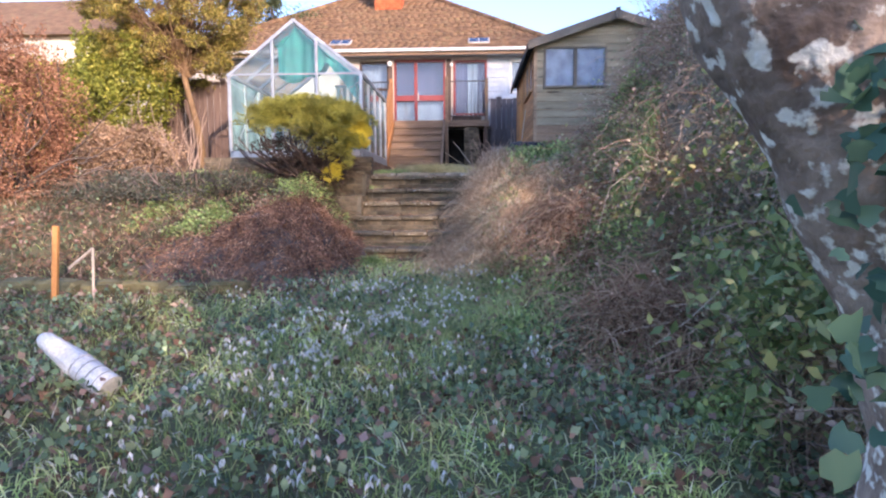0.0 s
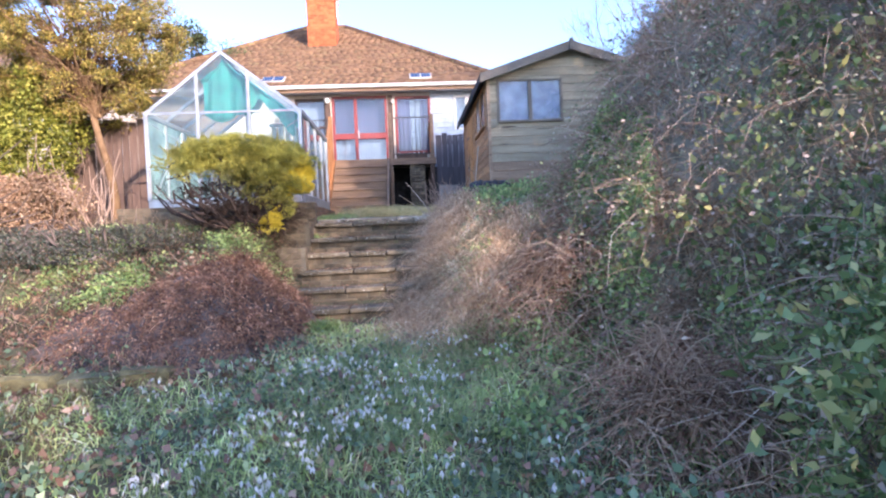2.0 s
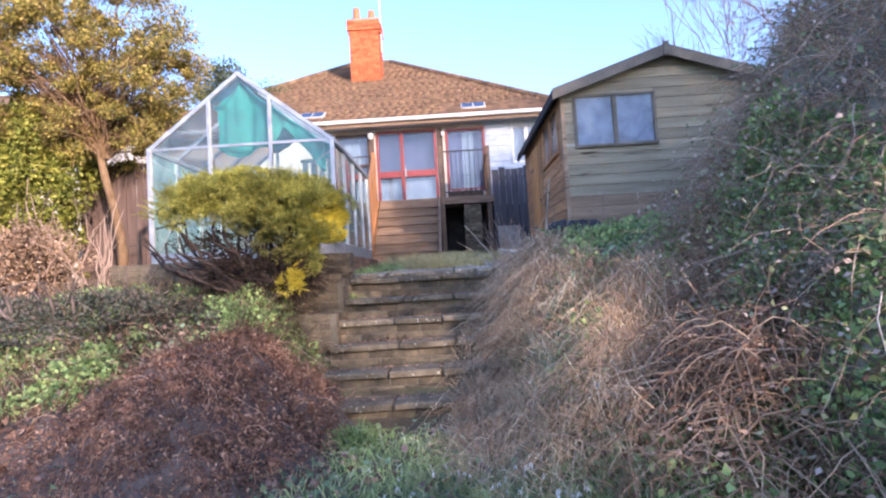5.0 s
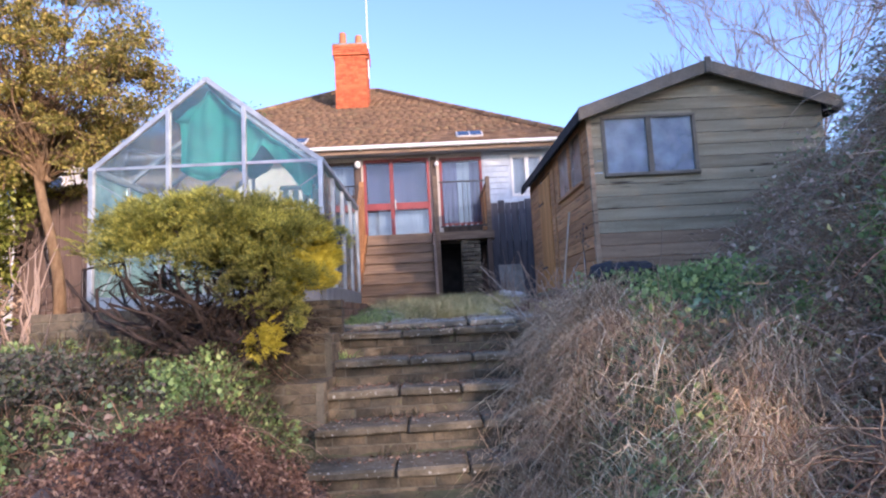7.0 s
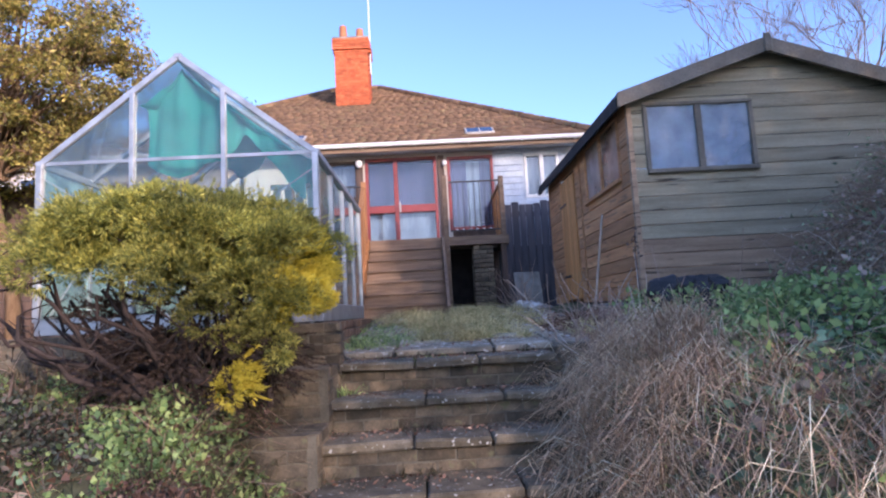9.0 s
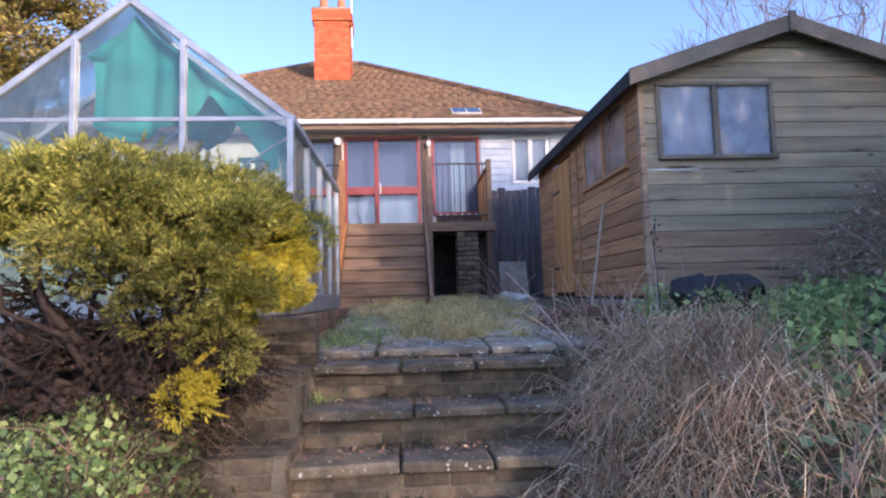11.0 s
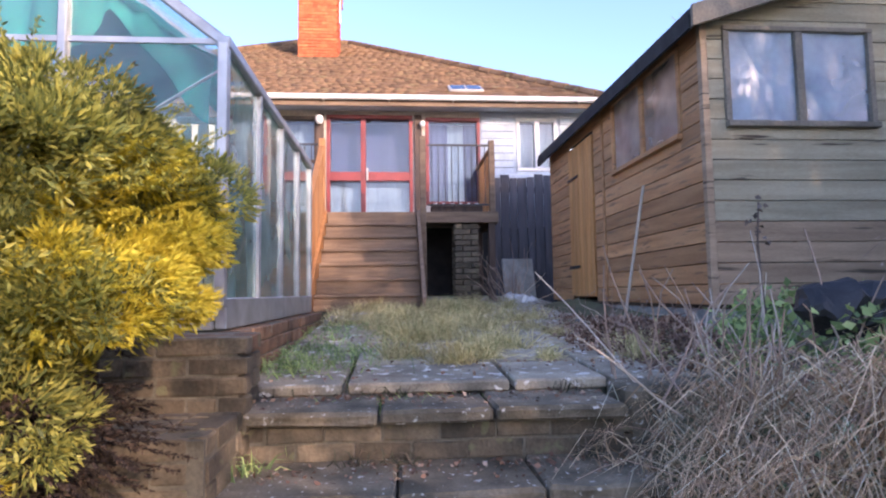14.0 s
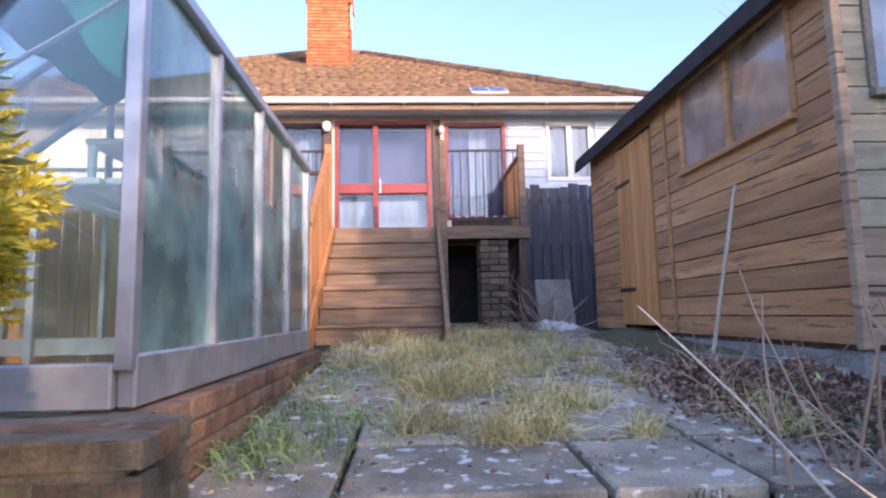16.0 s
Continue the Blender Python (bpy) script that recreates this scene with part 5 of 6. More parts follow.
def bank_h(x, y):
    d = x - edge_x(y)
    tall = 2.1 + 0.2 * np.sin(y * 1.3 + 0.5) + 0.2 * np.sin(x * 2.2 + y * 0.7) - 0.5 * sm(6.5, 9.5, y)
    return tall * sm(-0.1, 1.75, d) ** 0.85 * (1 + 0.09 * lumps(x, y, 1.5)) * sm(0.2, 1.4, y) * sm(10.2, 9.6, y)


def bramble_bank():
    root = thing("bramble_hedge", (3.6, 5.5, ground_top(3.6, 5.5)), "tall tangled bank of bramble and ivy", "hedge")
    V, F = surface(1.8, 7.5, 0.2, 10.2, 0.09, lambda x, y: ground_z(x, y) + bank_h(x, y) * 0.93 - 0.16)
    V = V + rng.normal(size=V.shape) * 0.035
    soup("core", [(V, F)], M_HEDGECORE, root)
    def shell(n, x1=7.0):
        # spread by the true area of the steep face
        x, y = rng.uniform(1.9, x1, n), rng.uniform(0.3, 10.1, n)
        e = 0.04
        gx = (bank_h(x + e, y) - bank_h(x - e, y)) / (2 * e)
        gy = (bank_h(x, y + e) - bank_h(x, y - e)) / (2 * e)
        area = np.sqrt(1 + gx ** 2 + gy ** 2)
        k = (rng.uniform(size=n) < area / 3.5) & (bank_h(x, y) > 0.08)
        x, y, gx, gy = x[k], y[k], gx[k], gy[k]
        nrm = unit(np.stack([-gx, -gy, np.ones_like(gx)], 1))
        z = ground_z(x, y) + bank_h(x, y) * 0.95
        return np.stack([x, y, z], 1), nrm
    p, nrm = shell(290000)
    thin = rng.uniform(size=len(p)) < 0.35 + 0.65 * sm(0.25, -0.35, lumps(p[:, 0] + 0.6 * p[:, 2], p[:, 1], 0.9)) * sm(7.5, 5.0, p[:, 1])
    p, nrm = p[thin], nrm[thin]
    n = len(p)
    p = p + nrm * (rng.normal(size=n) * 0.10 + (rng.uniform(size=n) < 0.12) * rng.uniform(0, 0.3, n))[:, None]
    soup("foliage", [leaves(p, unit(any_way(n) + nrm * 0.5), rng.uniform(0.018, 0.05, n) * (1 + 0.4 * sm(4.5, 2.5, p[:, 1])), 0.6, 0.3)], L_BRAMBLE, root)
    big, bn = shell(52000)
    k = (big[:, 1] < 5.2) & (big[:, 2] > 1.5)
    big, bn = big[k], bn[k]
    soup("foliage", [leaves(big + bn * rng.uniform(0, 0.16, (len(big), 1)), unit(any_way(len(big), -0.2) + bn * 0.4), rng.uniform(0.05, 0.10, len(big)), 0.55, 0.25)], L_LAUREL, root, "larger glossy green leaves")
    low, ln = shell(90000)
    k = (low[:, 2] < 1.25 + 0.12 * low[:, 1] + 0.25 * lumps(low[:, 0], low[:, 1], 1.2)) & (low[:, 1] > 3.0)
    low, ln = low[k], ln[k]
    soup("dead_foliage", [leaves(low + ln * rng.normal(size=(len(low), 1)) * 0.08, any_way(len(low), -0.2), rng.uniform(0.015, 0.05, len(low)), 0.45, 0.5)], L_BRACKEN, root, "dead brown growth")
    q, qn = shell(40000)
    pick = rng.choice(len(q), 24000)
    fq, fn = q[pick], qn[pick]
    lines = arcs(fq - fn * 0.06, unit(fn * 0.6 + any_way(len(fq), 0.5)), rng.uniform(0.15, 0.45, len(fq)), rng.uniform(0.0, 0.6, len(fq)), 5, 0.03)
    soup("twig_mass", [tubes(lines, np.linspace(0.003, 0.0012, 5)[None] * np.ones((len(fq), 1)), 3)], L_PINKTWIG, root, "fine mauve brown twigs")
    # weeds and dead stems at the foot, beside the walk
    lo = np.stack([np.zeros(30000), rng.uniform(1.6, 7.0, 30000), np.zeros(30000)], 1)
    lo[:, 0] = edge_x(lo[:, 1]) + rng.uniform(-0.25, 0.9, 30000)
    lo[:, 2] = ground_z(lo[:, 0], lo[:, 1]) + bank_h(lo[:, 0], lo[:, 1]) * 0.95 + rng.normal(size=30000) * 0.05
    green = lumps(lo[:, 0], lo[:, 1], 1.5) > -0.3
    soup("weed_leaves", [leaves(lo[green], any_way(int(green.sum()), 0.4), rng.uniform(0.025, 0.06, int(green.sum())), 0.65, 0.25)], L_WEED, root, "green weeds at the foot")
    dry = lo[~green][:3600]
    soup("stalk_tangle", [tubes(arcs(dry, any_way(len(dry), 0.3), rng.uniform(0.15, 0.5, len(dry)), rng.uniform(0.3, 1.0, len(dry)), 5, 0.03), np.linspace(0.0032, 0.0012, 5)[None] * np.ones((len(dry), 1)), 3)], L_PINKTWIG, root, "dead brown stems at the foot")
    pick = rng.choice(len(q), 5600)
    q, qn = q[pick], qn[pick]
    lines = arcs(q - qn * 0.15, unit(qn + any_way(len(q), 0.4)), rng.uniform(0.3, 1.0, len(q)), rng.uniform(0.3, 1.0, len(q)), 6, 0.035)
    soup("stem_tangle", [tubes(lines, np.linspace(0.0048, 0.0015, 6)[None] * np.ones((len(q), 1)), 4)], M_PALETWIG, root)


bramble_bank()


def bramble_tangles():
    """Low heaps of dead bramble canes that spill from the hedge on to the lawn."""
    for cx, cy, rx, ry, h in ((2.55, 5.7, 0.75, 0.7, 0.55), (2.75, 4.3, 0.6, 0.8, 0.5)):
        root = thing("bramble_tangle", (cx, cy, ground_top(cx, cy)), "heap of dead mauve brown bramble canes beside the lawn", "bramble", "bramble heaps")
        def top(x, y):
            return ground_z(x, y) + h * np.exp(-((x - cx) / rx) ** 2 - ((y - cy) / ry) ** 2) * (1 + 0.2 * lumps(x, y, 2.3))
        k = 1700
        x, y = cx + rng.normal(size=k) * rx * 0.6, cy + rng.normal(size=k) * ry * 0.6
        p = np.stack([x, y, top(x, y) - rng.uniform(0.0, 0.22, k)], 1)
        soup("stem_tangle", [tubes(arcs(p, any_way(k, 0.35), rng.uniform(0.18, 0.7, k), rng.uniform(0.3, 1.1, k), 6, 0.04), np.linspace(0.0048, 0.0015, 6)[None] * rng.uniform(0.5, 1.2, (k, 1)), 4)], L_PINKTWIG, root)
        k = 5200
        x, y = cx + rng.normal(size=k) * rx * 0.6, cy + rng.normal(size=k) * ry * 0.6
        p = np.stack([x, y, top(x, y) - rng.uniform(0.0, 0.25, k)], 1)
        soup("dead_foliage", [leaves(p, any_way(k, -0.3), rng.uniform(0.015, 0.05, k), 0.45, 0.5)], L_BRACKEN, root)


bramble_tangles()


def straw_clumps():
    """Dead grass and bramble spilling over the bank beside the steps."""
    root = thing("dry_grass_tussock", (1.7, 8.2, ground_top(1.7, 8.2)), "sprawling tussock of dead straw coloured grass on the bank", "grass tussock")
    def reach(y):
        # the growth leans over the lower treads
        e = 1.22 - 0.32 * sm(8.7, 7.6, y)
        return e, e + 0.3

    def dens(x, y):
        return sm(*reach(y), x) * sm(2.9, 2.0, x) * sm(5.4, 6.8, y) * sm(9.1, 8.7, y) * (0.28 + 0.72 * sm(-0.25, 0.45, lumps(x, y, 1.9))) * (1 - 0.93 * sm(6.9, 7.5, y) * sm(1.75, 2.1, x))
    p = field(66000, 0.8, 3.1, 5.0, 9.2, dens)
    n = len(p)
    p[:, 2] += rng.uniform(0, 0.17, n) * (0.3 + 0.7 * sm(-0.4, 0.6, lumps(p[:, 0], p[:, 1], 1.9)))
    way = unit(np.stack([0.7 * rng.normal(size=n) - 0.35, 0.7 * rng.normal(size=n) - 0.65, rng.uniform(0.3, 1.4, n)], 1))
    soup("straw", blades(p, way, rng.uniform(0.12, 0.40, n), rng.uniform(0.003, 0.006, n), rng.uniform(0.8, 1.7, n)), L_STRAW, root)
    q = p[rng.choice(n, 520)]
    soup("stalk_tangle", [tubes(arcs(q, any_way(520, 0.7), rng.uniform(0.25, 0.65, 520), rng.uniform(0.2, 0.9, 520), 6, 0.03), np.linspace(0.0022, 0.001, 6)[None] * np.ones((520, 1)), 3)], M_PALETWIG, root)
    p = field(24000, 1.8, 4.4, 7.0, 9.6, lambda x, y: sm(1.8, 2.2, x) * (0.1 + 0.9 * sm(-0.2, 0.5, lumps(x, y, 2.1))))
    n = len(p)
    p[:, 2] += rng.uniform(0.0, 0.30, n)
    stuff("nettle_patch", [leaves(p, any_way(n, 0.4), rng.uniform(0.025, 0.06, n), 0.7, 0.25)], L_WEED, "fresh green low weeds in front of the shed", "weeds")
    p = field(5000, 1.6, 3.0, 4.2, 6.7, lambda x, y: sm(-0.3, 0.7, lumps(x, y, 1.4)))
    n = len(p)
    p[:, 2] += rng.uniform(0, 0.2, n)
    stuff("bank_weeds", [leaves(p, any_way(n, 0.5), rng.uniform(0.03, 0.07, n), 0.7, 0.25)], L_WEED, "green nettles at the foot of the bank", "weeds")


straw_clumps()


def patio_grass():
    def dens(x, y):
        d = 1.5 * np.exp(-((x - 1.2) / 0.55) ** 2 - ((y - 10.15) / 0.42) ** 2) + 1.0 * np.exp(-((x - 0.85) / 0.6) ** 2 - ((y - 11.8) / 1.1) ** 2) + 0.8 * np.exp(-((x - 0.6) / 0.9) ** 2 - ((y - 13.2) / 0.7) ** 2) + 0.5 * np.exp(-((x - 0.35) / 0.16) ** 2 - ((y - 10.6) / 1.0) ** 2)
        return np.clip(d * sm(0.1, 0.55, lumps(x, y, 2.9)) * 2.0 * (0.12 + 0.88 * sm(0.30, 0.55, x + 0.25 * sm(11.0, 13.0, y))), 0, 1)
    c = field(620, -0.1, 2.4, 9.75, 14.2, dens)
    p = np.repeat(c, 190, 0)
    n = len(p)
    p[:, :2] += rng.normal(size=(n, 2)) * np.repeat(rng.uniform(0.02, 0.075, (len(c), 1)), 190, 0)
    p[:, 2] = 2.24 + 0.057 * (p[:, 1] - 9.26)
    tall = np.repeat(rng.uniform(0.55, 1.25, len(c)), 190)
    stuff("patio_grass", blades(p, any_way(n, 1.3), tall * rng.uniform(0.08, 0.28, n), rng.uniform(0.003, 0.006, n), rng.uniform(0.2, 0.9, n)), L_PATIOGRASS, "pale dry grass growing over the patio", "grass")
    p = field(1900, -0.15, 2.4, 9.3, 14.0)
    n = len(p)
    p[:, 2] = 2.262 + 0.057 * (p[:, 1] - 9.26)
    stuff("patio_litter", [leaves(p, unit(any_way(n) * np.array([1, 1, 0.2])), rng.uniform(0.008, 0.032, n), 0.6, 0.3)], L_LITTER, "leaf crumbs scattered over the slabs", "leaf litter")
    # green tufts in the joints and at the foot of walls and steps
    spots = [(-0.02, 9.2, 2.1, 900, 0.10), (0.45, 9.2, 2.12, 700, 0.16), (0.8, 9.22, 2.12, 300, 0.12), (0.02, 10.2, 2.28, 700, 0.25), (0.0, 11.2, 2.34, 600, 0.3), (0.0, 9.7, 2.26, 500, 0.14), (1.0, 14.1, 2.48, 500, 0.4), (-0.04, 8.87, 1.99, 70, 0.045)]
    ch = []
    for x, y, z, k, s in spots:
        q = np.stack([x + rng.normal(size=k) * s, y + rng.normal(size=k) * min(s, 0.05 if y < 9.5 else s), np.full(k, z)], 1)
        if y > 9.5:
            q[:, 2] = 2.23 + 0.057 * (q[:, 1] - 9.26)
        ch += blades(q, any_way(k, 1.3), rng.uniform(0.05, 0.16, k), rng.uniform(0.004, 0.008, k), rng.uniform(0.2, 0.8, k))
    stuff("joint_grass", ch, L_WEED, "green tufts of grass in the slab joints", "grass")
    # a bright clump at the foot of the flight
    k = 260
    q = np.stack([0.28 + rng.normal(size=k) * 0.06, 6.9 + rng.normal(size=k) * 0.06, np.full(k, ground_top(0.28, 6.9) - 0.01)], 1)
    tagged(soup("iris_clump", blades(q, any_way(k, 1.6), rng.uniform(0.15, 0.32, k), rng.uniform(0.01, 0.018, k), rng.uniform(0.3, 0.9, k)), L_WEED), "bright green strappy clump at the foot of the steps", "plant")


patio_grass()


# juniper in front of the greenhouse
def juniper():
    root = thing("juniper_bush", (-1.25, 8.3, ground_top(-1.25, 8.3)), "spreading olive juniper with golden tips and bare dark limbs", "shrub")
    base = np.array([-0.60, 8.2, 2.16])
    cx, cy, cz = -0.9, 8.1, 2.92
    k = 30
    a = rng.uniform(0, 2 * np.pi, k)
    r = np.sqrt(rng.uniform(0.4, 1.1, k))
    ends = np.stack([cx + 0.78 * r * np.cos(a), cy + 0.5 * r * np.sin(a), cz - 0.06 - 0.30 * rng.uniform(0, 1, k) * r], 1)
    s = np.linspace(0, 1, 7)[None, :, None]
    lines = base + rng.normal(size=(k, 1, 3)) * np.array([0.20, 0.10, 0.06]) + (ends - base)[:, None] * np.concatenate([s ** 0.75, s, s ** 1.5], 2)
    lines += rng.normal(size=lines.shape) * 0.05 * s
    lines[..., 0] = np.minimum(lines[..., 0], -0.34)
    foot = np.array([-0.66, 8.25, ground_top(-0.66, 8.25) - 0.05])
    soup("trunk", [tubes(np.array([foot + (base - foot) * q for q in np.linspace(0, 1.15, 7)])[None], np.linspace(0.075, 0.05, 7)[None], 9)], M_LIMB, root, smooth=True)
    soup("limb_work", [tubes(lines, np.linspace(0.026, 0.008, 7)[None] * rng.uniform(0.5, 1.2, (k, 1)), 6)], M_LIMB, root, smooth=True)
    tw = lines[:, 3:].reshape(-1, 3)
    tw = tw[tw[:, 0] < -0.35]
    tw = tw[rng.choice(len(tw), 90)]
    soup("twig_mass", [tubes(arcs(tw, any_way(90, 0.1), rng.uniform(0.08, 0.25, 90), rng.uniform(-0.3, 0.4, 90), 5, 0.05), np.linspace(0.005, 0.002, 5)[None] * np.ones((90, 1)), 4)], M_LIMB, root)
    # foliage: soft tufts of short scaly sprays over a flat, lumpy canopy
    def plumes(n, ctr, rad, up, zmin=-0.6):
        d = any_way(n, 0.35)
        d = d[d[:, 2] > zmin]
        n = len(d)
        p = np.array(ctr) + d * np.array(rad) * rng.uniform(0.62, 1.0, (n, 1))
        w = unit(d * np.array([1.2, 1.0, 0.5]) + np.array([0, 0, up]) + rng.normal(size=(n, 3)) * 0.3)
        return p, w

    def sprays(p, w, per, L, fine=1.0):
        n = len(p)
        t = rng.uniform(0, 1, (n, per, 1))
        q = (p[:, None] + w[:, None] * L * t).reshape(-1, 3)
        ww = unit(np.repeat(w, per, 0) + rng.normal(size=(n * per, 3)) * 0.55)
        return leaves(q, ww, fine * rng.uniform(0.010, 0.024, n * per) * (1.15 - 0.5 * t.reshape(-1)), 0.3, 0.3)

    def tufts(c, out, per, r, size=(0.012, 0.034)):
        """Feathery tufts about the points c, leaning along out."""
        n = len(c)
        o = np.repeat(out, per, 0)
        rr = np.repeat(r * rng.uniform(0.6, 1.3, (n, 1)), per, 0)
        dirs = unit(any_way(n * per) + o * 0.8)
        q = np.repeat(c, per, 0) + dirs * rr * rng.uniform(0.02, 1, (n * per, 1)) ** 0.7
        return leaves(q, unit(dirs + o * 0.6 + rng.normal(size=dirs.shape) * 0.3), rng.uniform(*size, n * per), 0.24, 0.3)

    def lobes(n, ctr, rad, r, kids, per, zmin=-0.1, lean=(0, -0.1, 0.3)):
        """Rounded lobes set apart over a flattened dome, each made of tufts."""
        d = any_way(n, 0.3)
        d = d[d[:, 2] > zmin]
        c = np.array(ctr) + d * np.array(rad) * rng.uniform(0.55, 1.02, (len(d), 1))
        rr = r * rng.uniform(0.55, 1.25, (len(d), 1))
        e = any_way(len(d) * kids, 0.45)
        e = unit(e + np.repeat(d, kids, 0) * 0.6)
        q = np.repeat(c, kids, 0) + e * np.repeat(rr, kids, 0) * np.array([1.2, 1.1, 0.62])
        return tufts(q, unit(e + np.array(lean)), per, 0.045)

    ch = []
    for ctr, rad, n in [((-0.85, 8.1, 2.95), (0.84, 0.48, 0.19), 58), ((-1.28, 8.1, 2.88), (0.46, 0.42, 0.15), 26), ((-0.42, 8.05, 2.86), (0.38, 0.42, 0.24), 34), ((-0.75, 7.88, 2.96), (0.55, 0.34, 0.17), 34), ((-0.55, 7.80, 2.74), (0.36, 0.22, 0.14), 18), ((-1.2, 7.95, 2.82), (0.44, 0.32, 0.10), 18), ((-0.34, 7.97, 2.55), (0.22, 0.22, 0.24), 20), ((-0.52, 7.95, 2.66), (0.28, 0.24, 0.16), 20), ((-0.42, 8.2, 2.80), (0.22, 0.28, 0.20), 16)]:
        ch.append(lobes(int(n * 0.72), ctr, rad, 0.125, 24, 62))
        p, w = plumes(6 * n, ctr, rad, 0.3, -0.1)
        ch.append(sprays(p + w * 0.07, w, 60, 0.12))
    ch.append(lobes(14, (-0.34, 7.95, 2.42), (0.14, 0.12, 0.18), 0.06, 12, 50, -0.8))
    soup("foliage", ch, L_JUNIPER, root)
    ch = []
    for ctr, rad, n in [((-0.13, 8.14, 2.82), (0.13, 0.30, 0.17), 13), ((-0.16, 8.05, 2.64), (0.12, 0.24, 0.14), 10), ((-0.17, 8.38, 2.86), (0.11, 0.17, 0.16), 8), ((-0.42, 7.93, 2.22), (0.06, 0.06, 0.13), 3)]:
        ch.append(lobes(n, ctr, rad, 0.07, 16, 50, -0.7, (0.7, -0.2, 0.0)))
        p, w = plumes(5 * n, ctr, rad, 0.1, -0.8)
        ch.append(sprays(p, unit(w * 0.6 + np.array([0.8, -0.25, 0.05])), 280, 0.12, 0.75))
    soup("golden_foliage", ch, L_GOLD, root, "golden yellow tips")
    # dead brown skirt; the second set of dark sprays stands for shade under the canopy
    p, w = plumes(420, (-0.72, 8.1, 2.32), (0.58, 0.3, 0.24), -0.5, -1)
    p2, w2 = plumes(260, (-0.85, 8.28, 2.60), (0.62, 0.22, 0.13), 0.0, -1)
    soup("skirt_and_gap_shade", [sprays(p, w, 90, 0.18), sprays(p2, w2, 80, 0.16)], L_DEADDARK, root, "dead dark twigs below and dark sprays as canopy shade")


juniper()


# trees
def grow(base, way, length, radius, depth, out, spread=0.6, up=0.25, kids=4, shrink=0.68):
    k = 6
    s = np.linspace(0, 1, k)[:, None]
    bend = rng.normal(size=3) * 0.12 * length
    pts = np.array(base) + np.array(way) * length * s + bend * s ** 2
    out.append((pts, np.linspace(radius, radius * 0.6, k), depth))
    if depth == 0:
        return
    for j in range(kids):
        f = rng.uniform(0.45, 1.0) if j else 1.0
        i = f * (k - 1)
        a = int(min(i, k - 2))
        p = pts[a] + (pts[a + 1] - pts[a]) * (i - a)
        w = unit(np.array(way) + rng.normal(size=3) * spread + np.array([0, 0, up]))
        grow(p, w, length * shrink * rng.uniform(0.75, 1.2), radius * 0.58, depth - 1, out, spread, up, kids, shrink)


def tree(name, base, height, r0, label, bark, leaf=None, depth=4, per=60, size=(0.05, 0.1), puff=0.35, lean=(0, 0, 1), spread=0.6, kids=4, up=0.25, shrink=0.68, first=0.34, skip=0.0):
    root = thing(name, base, label, "tree")
    out = []
    grow(base, unit(np.array(lean, float)), height * first, r0, depth, out, spread, up, kids, shrink)
    trunk = [o for o in out if o[2] >= depth - 1]
    limbs = [o for o in out if o[2] < depth - 1]
    soup("trunk", [tubes(np.array([o[0] for o in trunk]), np.array([o[1] for o in trunk]), 9)], bark, root, smooth=True)
    if limbs:
        soup("branch_work", [tubes(np.array([o[0] for o in limbs]), np.maximum(np.array([o[1] for o in limbs]), 0.0035), 4)], bark if leaf else M_BARETWIG, root, smooth=True)
    if leaf:
        tips = np.array([o[0][-1] for o in out if o[2] == 0] + [o[0][3] for o in out if o[2] <= 1])
        tips = tips[rng.uniform(size=len(tips)) >= skip]
        p = np.repeat(tips, per, 0) + rng.normal(size=(len(tips) * per, 3)) * puff * np.array([1, 1, 0.7]) * np.repeat(rng.uniform(0.5, 1.1, (len(tips), 1)), per, 0)
        soup("crown", [leaves(p, any_way(len(p)), rng.uniform(size[0], size[1], len(p)), 0.5, 0.3)], leaf, root)
    return root


